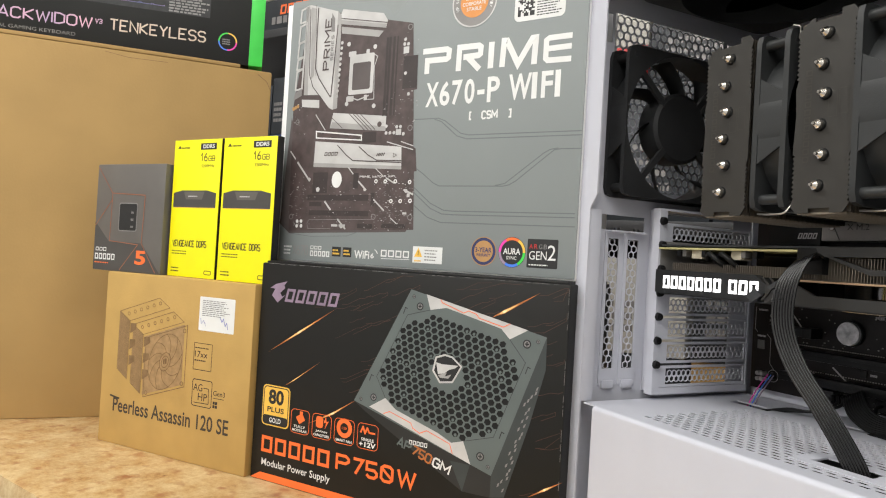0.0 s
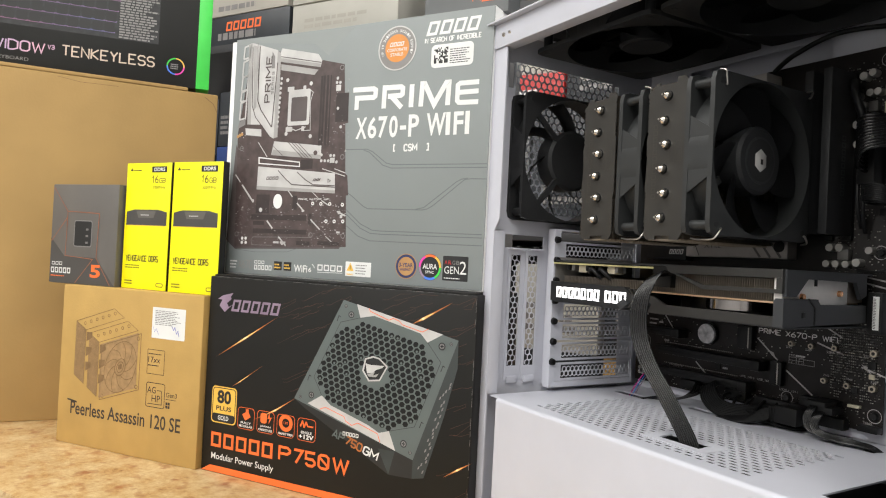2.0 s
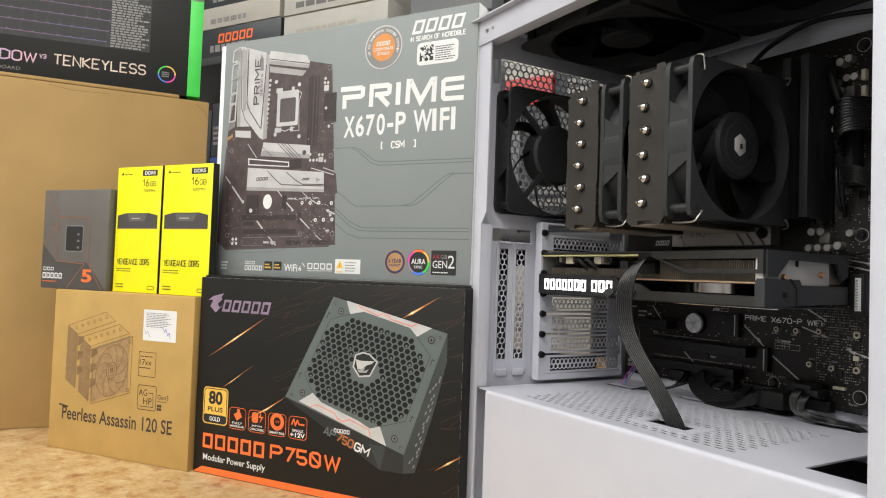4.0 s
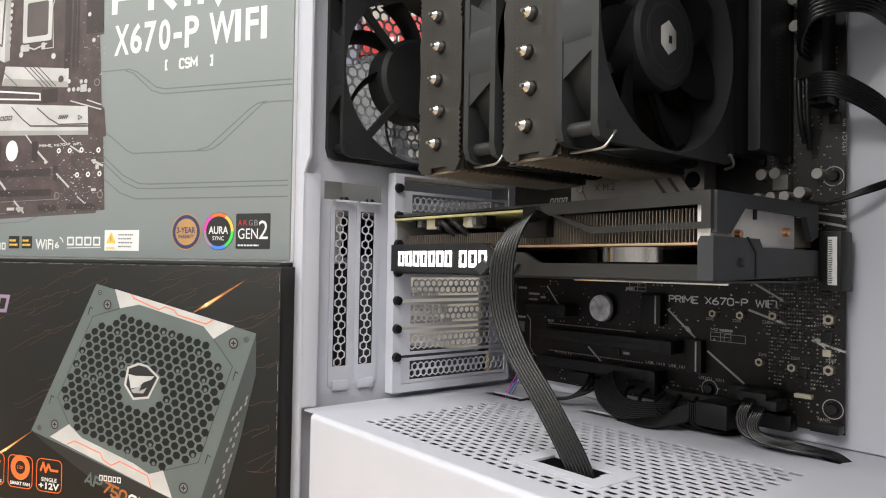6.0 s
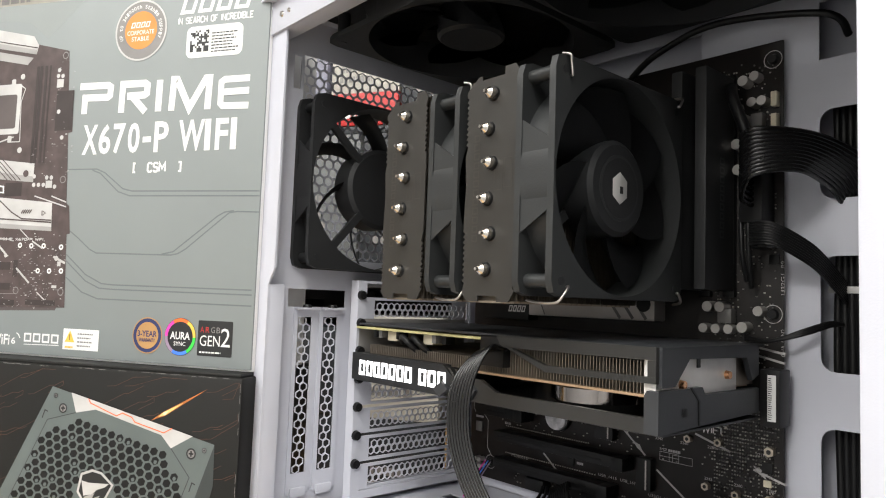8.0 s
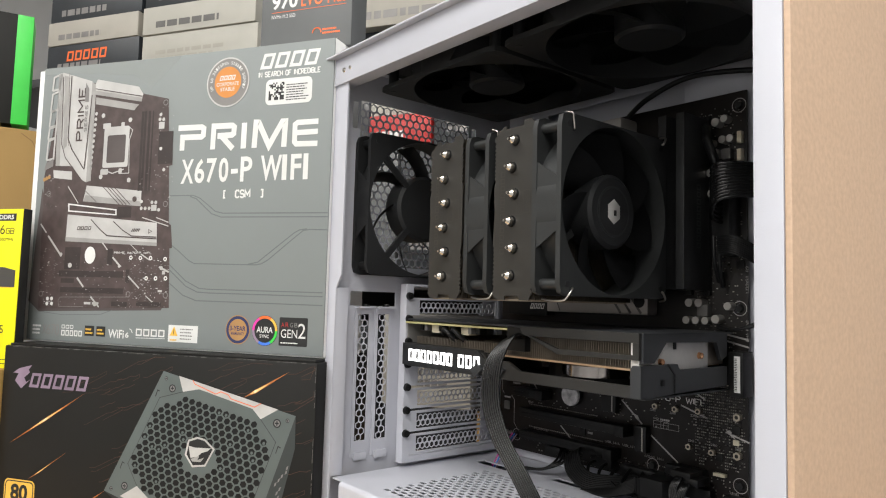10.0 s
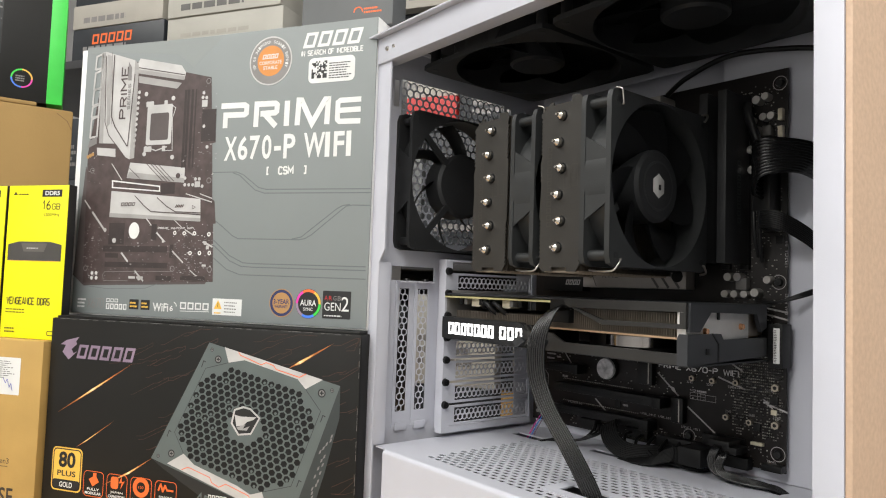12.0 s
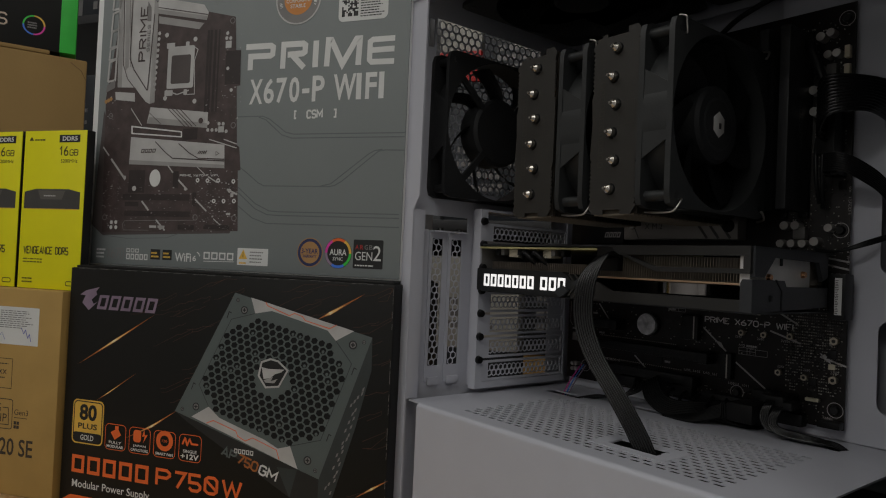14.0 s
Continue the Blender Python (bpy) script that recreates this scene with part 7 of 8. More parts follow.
# ---------------------------------------------------------------- twin-tower cooler
def cpu_cooler():
    c = thing("cpu_cooler", pose(0, 0, 0), "black twin-tower processor cooler with nickel heat pipe tips", "cooler")
    za, zb, yt = 0.2860, 0.4115, -0.1580
    for tw, (xa, xb) in enumerate(((-0.1760, -0.1365), (-0.1020, -0.0632))):
        xm = (xa + xb) / 2
        n = 10

        def outline(inset=0.0):
            pts = [(xa + 0.004, za), (xm - 0.007, za), (xm - 0.007, za + 0.003), (xm + 0.007, za + 0.003), (xm + 0.007, za), (xb - 0.004, za)]
            for k in range(n):
                z = za + 0.006 + (0.030) * k / n
                pts += [(xb, z), (xb - 0.0016, z + 0.0012)]
            pts += [(xb, za + 0.040), (xb, zb - 0.040)]
            for k in range(n):
                z = zb - 0.038 + 0.030 * k / n
                pts += [(xb, z), (xb - 0.0016, z + 0.0012)]
            pts += [(xb, zb - 0.004), (xb - 0.003, zb), (xm + 0.009, zb), (xm + 0.009, zb - 0.0045), (xm - 0.008, zb - 0.0045), (xm - 0.008, zb - 0.002), (xa + 0.009, zb - 0.002), (xa, zb - 0.009)]
            for k in range(n):
                z = zb - 0.012 - 0.030 * k / n
                pts += [(xa, z), (xa + 0.0016, z - 0.0012)]
            pts += [(xa, zb - 0.046), (xa + 0.0010, (za + zb) / 2), (xa, za + 0.042)]
            for k in range(n):
                z = za + 0.038 - 0.030 * k / n
                pts += [(xa, z), (xa + 0.0016, z - 0.0012)]
            pts += [(xa, za + 0.004)]
            return pts
        t = part("tower_plate", prism(bmesh.new(), outline(), yt, yt + 0.0008), TOWER_PLATE, c, "warm black top plate of the fin tower")
        bm = bmesh.new()
        for k in range(46):
            y = yt + 0.0030 + k * 0.0024
            box(bm, xa + 0.0006, y, za + 0.0006, xb - 0.0006, y + 0.0005, zb - 0.003)
        tagged(part("fin_block", bm, FIN, t, "stack of thin dark fins"), kind="stuff")
        # lower fin edges in a paler metal, their light put into the colour
        bm = bmesh.new()
        for k in range(0, 46, 2):
            y = yt + 0.0030 + k * 0.0024
            box(bm, xa + 0.0030, y, za - 0.0006, xb - 0.0030, y + 0.0006, za + 0.0006)
        tagged(part("fin_edge", bm, FIN_EDGE_LIT, t, "lower edges of the fins, coloured pale as if lit"), kind="stuff")
        for k in range(6):
            z = 0.3030 + 0.0190 * k
            x = -0.1565 + 0.0735 * tw + (0.0016 if k % 2 else -0.0010)
            bm = bmesh.new()
            cyl(bm, (x, yt, z), (x, yt - 0.0012, z), 0.0041, 0.0036, 18)
            pc = part("pipe_collar", bm, SLOT_BLACK, t)
            bm = bmesh.new()
            cyl(bm, (x, yt, z), (x, yt - 0.0042, z), 0.0030, None, 18)
            cyl(bm, (x, yt - 0.0042, z), (x, yt - 0.0062, z), 0.0030, 0.0014, 18)
            cyl(bm, (x, yt - 0.0062, z), (x, yt - 0.0078, z), 0.0012, 0.0009, 12)
            part("pipe_tip", bm, NICKEL, pc, "polished nickel heat pipe tip", smooth=False)
            bm = bmesh.new()
            cyl(bm, (x, yt + 0.001, z), (x, -0.0250, z), 0.0030, None, 14)
            part("heat_pipe", bm, NICKEL, pc)
        # embossed maker's mark as plain flat outlines, paler to stand for lit edges
        up = Matrix.Translation((xm - 0.0105, yt, 0.3180)) @ Matrix.Rotation(radians(-90), 4, "Y")
        bm = mark_blocks(bmesh.new(), 12, 0, -0.0022, 0.060, 0.0022, 1, 0, 0.12)
        tagged(part("embossed_mark", turned(bm, up), EMBOSS, t), kind="stuff")
        bm = bmesh.new()
        for u, z in ((xm + 0.003, 0.345), (xm + 0.010, 0.346)):
            ring(bm, [(u, z), (u + 0.006, z), (u + 0.006, z + 0.016), (u, z + 0.016)], [(u + 0.0004, z + 0.0004), (u + 0.0056, z + 0.0004), (u + 0.0056, z + 0.0156), (u + 0.0004, z + 0.0156)], 1)
        part("embossed_frame", turned(bm, Matrix.Translation((0, yt, 0))), EMBOSS, t)
    part("base_block", one_box(-0.1400, -0.0250, 0.3260, -0.0980, -0.0080, 0.3700, 0.002), NICKEL, c)
    part("mounting_bar", one_box(-0.1440, -0.0080, 0.3000, -0.0940, 0.0, 0.3960, 0.001), DARK_STEEL, c)
    return c


cpu_cooler()
cf = fan("cooler_fan", pose(-0.0365, -0.1010, 0.3500), 0.1205, 0.0255, "black cooler fan clipped to the front tower", FAN_GREY, 0.0265, False, 7, 0.9, "cooler fans")
copy_thing(cf, pose(-0.1075, -0.0985, 0.3495))
bm = bmesh.new()
cyl(bm, (-0.0034, 0, 0), (-0.0030, 0, 0), 0.0165, None, 32)
part("hub_label", bm, FAN_BLACK, cf, "round black hub label")
ring_bm = bmesh.new()
cyl(ring_bm, (-0.0036, 0, 0), (-0.0032, 0, 0), 0.0182, None, 48)
part("label_rim", ring_bm, FAN_GREY, cf, "thin grey rim round the label")
bm = bmesh.new()
cyl(bm, (-0.0031, 0, 0), (-0.0026, 0, 0), 0.0088, 0.0076, 6)
bmesh.ops.scale(bm, vec=(1, 0.92, 1.05), verts=bm.verts)
lb = part("hub_mark", bm, SILVER_PRINT, cf, "plain silver mark on the hub")
bm = bmesh.new()
box(bm, -0.0027, -0.0006, -0.0030, -0.0024, 0.0022, 0.0010, 0.0)
part("mark_notch", bm, BLACK_FLAT, cf)
clips = []
for x, s in ((-0.0365, 1), (-0.1075, 1)):
    for z, d in ((0.2945, -1), (0.4060, 1)):
        if d < 0:
            way = [(x + 0.0005, -0.1500, z), (x + 0.0022, -0.1510, z), (x + 0.0022, -0.1545, z - 0.004), (x - 0.001, -0.1560, z - 0.0078), (x - 0.0120, -0.1550, z - 0.0082), (x - 0.0250, -0.1500, z - 0.0070)]
        else:
            way = [(x + 0.0005, -0.1500, z - 0.006), (x + 0.0022, -0.1510, z - 0.006), (x + 0.0022, -0.1520, z), (x + 0.0022, -0.1530, z + 0.0035), (x - 0.0020, -0.1540, z + 0.0050)]
        ob = tube("fan_clip", way, 0.0007, WIRE_STEEL)
        tagged(ob, "bent steel wire fan clip", "fan clip", "fan clips")
        ob = tube("fan_clip", [(x + 0.001, -0.0480, z), (x + 0.0022, -0.0480, z), (x + 0.0020, -0.0450, z + 0.0050 * d), (x - 0.0040, -0.0430, z + 0.0065 * d)], 0.0008, WIRE_STEEL)
        tagged(ob, "bent steel wire fan clip", "fan clip", "fan clips")


# ---------------------------------------------------------------- graphics card
def graphics_card():
    g = thing("graphics_card", pose(0, 0, 0), "dark grey graphics card with a lit white word mark", "graphics card")
    yf, xe = -0.1250, -0.0005
    part("board", one_box(-0.2520, yf + 0.0030, 0.2630, -0.1020, -0.0080, 0.2646, 0.0003), PCB_EDGE, g, "circuit board with an olive edge")
    part("backplate", one_box(-0.2520, yf + 0.0040, 0.2656, xe, -0.0100, 0.2672, 0.0005), GPU_GREY, g, "dark backplate")
    part("slot_bracket", one_box(-0.2540, -0.1190, 0.2240, -0.2526, -0.0100, 0.2700, 0.0003), SILVER_DARK, g)
    # nose with the lit mark
    bm = bmesh.new()
    prism(bm, [(-0.2510, 0.2262), (-0.1560, 0.2262), (-0.1430, 0.2330), (-0.1430, 0.2395), (-0.1520, 0.2455), (-0.2510, 0.2455)], yf, yf + 0.035)
    nose = part("nose", bm, FAN_BLACK, g, "black nose of the cooler shroud")
    # a lit word mark as plain blocks of light
    bm = bmesh.new()
    T = Matrix.Translation((0, yf - 0.0002, 0))
    mark_blocks(bm, 7, -0.2415, 0.2303, -0.1800, 0.2407, 1, 0.0, 0.20)
    mark_blocks(bm, 3, -0.1745, 0.2303, -0.1465, 0.2407, 1, 0.0, 0.20)
    tagged(part("lit_mark", turned(bm, T), LIGHT_TEXT, nose, "glowing white word mark"), kind="stuff")
    # open frame over the fins
    bm = bmesh.new()
    F = lambda pts: prism(bm, pts, yf, yf + 0.0030)
    F([(-0.1020, 0.2600), (xe - 0.0015, 0.2610), (xe - 0.0015, 0.2672), (-0.1060, 0.2665)])
    F([(-0.0980, 0.2600), (-0.0935, 0.2600), (-0.0690, 0.2525), (-0.0690, 0.2490)])
    F([(-0.0690, 0.2490), (xe - 0.0015, 0.2500), (xe - 0.0015, 0.2530), (-0.0690, 0.2525)])
    F([(-0.0065, 0.2530), (xe - 0.0015, 0.2530), (xe - 0.0015, 0.2610), (-0.0065, 0.2608)])
    part("side_frame", bm, GPU_FRAME, g, "graphite open side frame")
    bm = bmesh.new()
    prism(bm, [(-0.1430, 0.2262), (-0.0082, 0.2262), (-0.0082, 0.2335), (-0.1050, 0.2335), (-0.1180, 0.2395), (-0.1430, 0.2395)], yf, yf + 0.0030)
    part("lower_rail", bm, GPU_FRAME, g, "graphite lower rail")
    bm = bmesh.new()
    prism(bm, [(-0.0082, 0.2262), (xe, 0.2262), (xe, 0.2465), (-0.0068, 0.2465), (-0.0082, 0.2440)], yf, yf + 0.0080)
    part("end_block", bm, GPU_GREY, g)
    part("base_shell", one_box(-0.2510, yf + 0.004, 0.2250, xe, -0.0150, 0.2262, 0.0004), GPU_GREY, g)
    part("rail_edge", one_box(-0.1050, yf + 0.0300, 0.2236, -0.0100, yf + 0.0316, 0.2262, 0.0003), NICKEL, g, "bright fin edge under the card")
    # end face
    bm = bmesh.new()
    yz = lambda pts, x0, x1: turned(prism(bmesh.new(), pts, x0, x1), Matrix(((0, 1, 0, 0), (1, 0, 0, 0), (0, 0, 1, 0), (0, 0, 0, 1))))
    part("end_cap", yz([(yf + 0.008, 0.2262), (-0.0180, 0.2290), (-0.0180, 0.2425), (-0.0800, 0.2425), (-0.0830, 0.2465), (yf + 0.008, 0.2465)], xe - 0.004, xe), GPU_GREY, g, "gunmetal end cap")
    part("end_crease", yz([(-0.0960, 0.2470), (-0.0940, 0.2470), (-0.0860, 0.2400), (-0.0860, 0.2275), (-0.0875, 0.2275), (-0.0875, 0.2398)], xe, xe + 0.0004), SLOT_BLACK, g)
    part("upper_end_cap", yz([(yf + 0.003, 0.2672), (-0.0180, 0.2672), (-0.0180, 0.2500), (-0.0260, 0.2470), (-0.0330, 0.2600), (-0.0960, 0.2610), (-0.1100, 0.2480), (yf + 0.003, 0.2480)], xe - 0.003, xe), GPU_GREY, g)
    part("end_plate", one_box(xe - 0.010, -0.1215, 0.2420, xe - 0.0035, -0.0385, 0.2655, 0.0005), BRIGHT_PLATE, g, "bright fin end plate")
    part("plate_slit", one_box(xe - 0.0036, -0.0830, 0.2560, xe - 0.0028, -0.0800, 0.2650), SLOT_BLACK, g)
    for y, z in ((-0.0985, 0.2482), (-0.0505, 0.2510)):
        bm = cyl(bmesh.new(), (xe - 0.006, y, z), (xe - 0.0010, y, z), 0.0027, 0.0020, 16)
        part("copper_pipe", bm, COPPER, g, "copper heat pipe end")
    part("cap_screw", one_box(xe, -0.1030, 0.2330, xe + 0.0006, -0.0985, 0.2370, 0.0003), SLOT_BLACK, g)
    # fins and copper-tinted floor plate
    bm = bmesh.new()
    for k in range(117):
        x = -0.2380 + k * 0.0020
        top = 0.2598 if x > -0.102 else 0.2520
        box(bm, x, yf + 0.0060, 0.2440, x + 0.0004, -0.0150, top)
    tagged(part("fin_block", bm, GPU_FIN, g, "row of thin aluminium fins"), kind="stuff")
    part("floor_plate", one_box(-0.1300, yf + 0.0050, 0.2425, -0.0085, -0.0150, 0.2438, 0.0003), TAN_PLATE, g, "copper-tinted plate edge")
    for x in (-0.195, -0.070):
        part("card_fan_ring", cyl(bmesh.new(), (x, -0.066, 0.2275), (x, -0.066, 0.2415), 0.044, None, 48), SLOT_BLACK, g, "shiny fan hub ring under the fins", smooth=True)
    bm = cyl(bmesh.new(), (-0.0560, -0.0960, 0.2345), (-0.0560, -0.0960, 0.2420), 0.0250, None, 64)
    part("chrome_band", bm, CHROME, g, "chrome band under the fins", smooth=True)
    for du in (0, 0.006):
        bm = prism(bmesh.new(), [(-0.1455 + du, 0.2440), (-0.1435 + du, 0.2440), (-0.1360 + du, 0.2365), (-0.1435 + du, 0.2275), (-0.1455 + du, 0.2275), (-0.1380 + du, 0.2365)], yf - 0.0012, yf)
        part("nose_chevron", bm, GPU_FRAME, nose, "raised chevron")
    for pts in ([(-0.1580, 0.2300), (-0.1500, 0.2352), (-0.1440, 0.2310), (-0.1520, 0.2256)], [(-0.1360, 0.2345), (-0.1240, 0.2268), (-0.1200, 0.2330), (-0.1300, 0.2392)], [(-0.1400, 0.2375), (-0.1250, 0.2465), (-0.1225, 0.2440), (-0.1370, 0.2355)]):
        part("nose_facet", prism(bmesh.new(), pts, yf - 0.0024, yf + 0.0010), GPU_GREY, nose, "slanting grey facet")
    for x, w in ((-0.2200, 0.008), (-0.1810, 0.007)):
        pl = part("cream_plug", one_box(x, yf + 0.0080, 0.2560, x + w * 1.4, yf + 0.0200, 0.2628, 0.0006), CREAM_PLUG, g, "small cream plug")
    for k, x in enumerate((-0.234, -0.228, -0.208, -0.170, -0.160)):
        part("board_part", one_box(x, yf + 0.006, 0.2575, x + 0.004, yf + 0.014, 0.2628, 0.0004), CHIP_GREY if k % 2 else SLOT_BLACK, g)
    part("power_socket", one_box(-0.1200, yf + 0.001, 0.2480, -0.1010, yf + 0.016, 0.2660, 0.0006), SLOT_BLACK, g, "black card power socket")
    for dx in (0, 0.012):
        tube("fan_lead", [(-0.205 + dx, yf + 0.010, 0.2560), (-0.198 + dx, yf + 0.004, 0.2600), (-0.190 + dx, yf + 0.004, 0.2555), (-0.186 + dx, yf + 0.012, 0.2480)], 0.0022, CABLE, g)


graphics_card()


# ---------------------------------------------------------------- cables
def ribbon(name, centre, across, wires, pitch, r, label, mat=CABLE):
    t = thing(name, pose(0, 0, 0), label, "cable")
    for k in range(wires):
        o = (k - (wires - 1) / 2) * pitch
        tube("wire", [tuple(Vector(p) + Vector(a) * o) for p, a in zip(centre, across)], r, mat, t)
    return t


ribbon("card_power_cable", [(-0.1065, -0.1230, 0.2580), (-0.1040, -0.1380, 0.2580), (-0.1080, -0.1490, 0.2400), (-0.1080, -0.1510, 0.2140), (-0.0975, -0.1510, 0.1890), (-0.0785, -0.1480, 0.1630), (-0.0605, -0.1440, 0.1340), (-0.0555, -0.1430, 0.1150)], [(1, 0, 0.1), (0.9, 0.1, 0.4), (0.9, 0.35, 0.1), (0.9, 0.4, 0), (0.9, 0.4, 0.1), (0.9, 0.35, 0.2), (0.9, 0.35, 0.2), (0.9, 0.35, 0.2)], 8, 0.00175, 0.00105, "flat glossy black power cable hanging from the graphics card", CABLE_GLOSS)
ribbon("main_power_cable", [(-0.0050, -0.0170, 0.3660), (-0.0040, -0.0330, 0.3680), (0.0080, -0.0420, 0.3740), (0.0280, -0.0250, 0.3740), (0.0390, 0.0020, 0.3660), (0.0420, 0.0140, 0.3550)], [(0, 0, 1), (0, 0, 0.95), (0, 0.2, 0.75), (0.1, 0.4, 0.6), (0.4, 0.3, 0.45), (0.4, 0.3, 0.3)], 12, 0.0033, 0.0016, "bundle of black main power wires arching to the tray", CABLE_GLOSS)
ribbon("usb_cable", [(-0.0030, -0.0160, 0.3305), (-0.0020, -0.0260, 0.3305), (0.0120, -0.0270, 0.3290), (0.0260, -0.0120, 0.3180), (0.0320, 0.0040, 0.3060), (0.0340, 0.0160, 0.2980)], [(0, 0, 1)] * 6, 9, 0.0015, 0.00085, "flat black ribbon cable curving into the tray")
for k in range(3):
    tagged(tube("fan_cable", [(-0.0140, -0.0060, 0.2690 + 0.001 * k), (0.0020, -0.0100, 0.2690), (0.0200, -0.0060, 0.2740 + 0.0012 * k), (0.0290, 0.0060, 0.2790 + 0.001 * k), (0.0320, 0.0180, 0.2800)], 0.0010, CABLE), "thin black fan cable into the tray", "cable", "fan cables")
for k in range(6):
    tagged(tube("tray_cable", [(0.0280 + 0.004 * k, 0.0210, 0.4300), (0.0300 + 0.003 * k, 0.0200, 0.3400), (0.0280 + 0.004 * k, 0.0210, 0.2600), (0.0300 + 0.003 * k, 0.0220, 0.1500)], 0.0024, CABLE), "black cable behind the tray opening", "cable", "tray cables")
tagged(part("cable_tie", one_box(0.0240, 0.0175, 0.2980, 0.0540, 0.0185, 0.3020, 0.0003), SILVER_PRINT), "pale cable tie round the tray cables", "cable tie")
# thin coloured leads at the rear foot of the board
for k, mt in enumerate((MAGENTA_INK, BLUE_PRINT, PLUM_PRINT)):
    tagged(tube("header_lead", [(-0.2300 + 0.003 * k, -0.0030, 0.1560), (-0.2290 + 0.003 * k, -0.0110, 0.1500), (-0.2270 + 0.003 * k, -0.0220, 0.1420), (-0.2250 + 0.003 * k, -0.0350, 0.1290)], 0.0005, mt), "thin coloured lead running into the shroud slot", "cable", "coloured leads")
# flat cables along the lower edge of the board, lying on the shroud
ribbon("header_cable", [(-0.1480, -0.0080, 0.1540), (-0.1360, -0.0260, 0.1540), (-0.1270, -0.0330, 0.1460), (-0.1130, -0.0350, 0.1400), (-0.0960, -0.0280, 0.1400), (-0.0820, -0.0140, 0.1420)], [(0.7, 0.1, 0.5), (0.7, 0.2, 0.5), (0.6, 0.3, 0.5), (0.3, 0.4, 0.6), (0.1, 0.5, 0.6), (0, 0.5, 0.6)], 9, 0.0021, 0.0013, "braided flat black header cable curving down to the shroud", CABLE_MATT)
usb = ribbon("front_usb_cable", [(-0.0680, -0.0300, 0.1450), (-0.0760, -0.0340, 0.1420), (-0.0860, -0.0380, 0.1370), (-0.0980, -0.0380, 0.1350), (-0.1100, -0.0350, 0.1340), (-0.1220, -0.0310, 0.1300)], [(0.1, 0.5, 0.7), (0.1, 0.5, 0.7), (0.1, 0.6, 0.4), (0.1, 0.7, 0.2), (0.1, 0.7, 0.1), (0.1, 0.7, 0)], 10, 0.0015, 0.0010, "smooth flat black cable bending from its plug onto the shroud", CABLE_MATT)
plug = part("plug", one_box(-0.0640, -0.0330, 0.1385, -0.0440, -0.0060, 0.1530, 0.0015), SLOT_BLACK, usb, "black moulded plug")
for k in range(4):
    part("strain_ridge", one_box(-0.0690 + 0.0014 * k, -0.0328, 0.1395, -0.0681 + 0.0014 * k, -0.0200, 0.1515, 0.0003), SLOT_BLACK, usb)
for k, (dx, dz) in enumerate(((0.0, 0.0), (0.0060, -0.0035))):
    sc = ribbon("drive_cable", [(-0.0350 + dx, -0.0200, 0.1590 + dz), (-0.0335 + dx, -0.0300, 0.1560 + dz), (-0.0350 + dx, -0.0330, 0.1480 + dz), (-0.0300 + dx, -0.0330, 0.1400 + dz / 3), (-0.0120 + dx, -0.0290, 0.1375 + dz / 3), (0.0030 + dx, -0.0220, 0.1350), (0.0120 + dx, -0.0180, 0.1290)], [(0.7, 0.3, 0.1), (0.7, 0.3, 0.1), (0.6, 0.4, 0.2), (0.3, 0.6, 0.4), (0.1, 0.7, 0.3), (0.1, 0.7, 0.2), (0.1, 0.7, 0.1)], 5, 0.0016, 0.0011, "flat black drive cable curving into the shroud slot", CABLE_GLOSS)
    part("plug", one_box(-0.0420 + dx, -0.0260, 0.1565 + dz, -0.0250 + dx, -0.0085, 0.1620 + dz, 0.0010), SLOT_BLACK, sc, "black angled plug")
for k in range(5):
    tagged(tube("foot_wire", [(-0.1250 + 0.012 * k, -0.0080, 0.1500), (-0.1230 + 0.012 * k, -0.0190, 0.1490 - 0.001 * k), (-0.1180 + 0.011 * k, -0.0260, 0.1420), (-0.1050 + 0.010 * k, -0.0270, 0.1365), (-0.0900 + 0.009 * k, -0.0200, 0.1340), (-0.0800 + 0.008 * k, -0.0060, 0.1338)], 0.0014, CABLE_MATT), "thin black wire lying along the foot of the board", "cable", "foot wires")
for k in range(3):
    tagged(tube("sound_cable", [(-0.1650 + 0.004 * k, -0.0080, 0.1500), (-0.1560 + 0.004 * k, -0.0240, 0.1460), (-0.1640, -0.0300 - 0.002 * k, 0.1385), (-0.1840, -0.0330 - 0.002 * k, 0.1345 + 0.001 * k), (-0.2060, -0.0390, 0.1300)], 0.0012, CABLE), "thin black cable running into the shroud slot", "cable", "sound cables")

for k, (pts, r) in enumerate((([(-0.0200, -0.0120, 0.4230), (-0.0150, -0.0200, 0.4120), (-0.0080, -0.0220, 0.3950), (-0.0050, -0.0160, 0.3800)], 0.0034), ([(-0.0160, -0.0060, 0.3520), (-0.0130, -0.0140, 0.3380), (-0.0120, -0.0140, 0.3180), (-0.0130, -0.0060, 0.3040)], 0.0016), ([(-0.0110, -0.0060, 0.3560), (-0.0080, -0.0150, 0.3400), (-0.0080, -0.0140, 0.3150), (-0.0100, -0.0060, 0.3000)], 0.0016), ([(-0.0950, -0.0060, 0.4470), (-0.0700, -0.0140, 0.4560), (-0.0300, -0.0120, 0.4660), (0.0300, -0.0040, 0.4580), (0.0380, 0.0120, 0.4480)], 0.0022))):
    tagged(tube("board_cable", pts, r, CABLE), "short black cable lying over the mainboard", "cable", "board cables")


# ---------------------------------------------------------------- storage shelves behind the bench
SHELF = pose(-0.537, 0.2304, 0, 0, 0, 30)


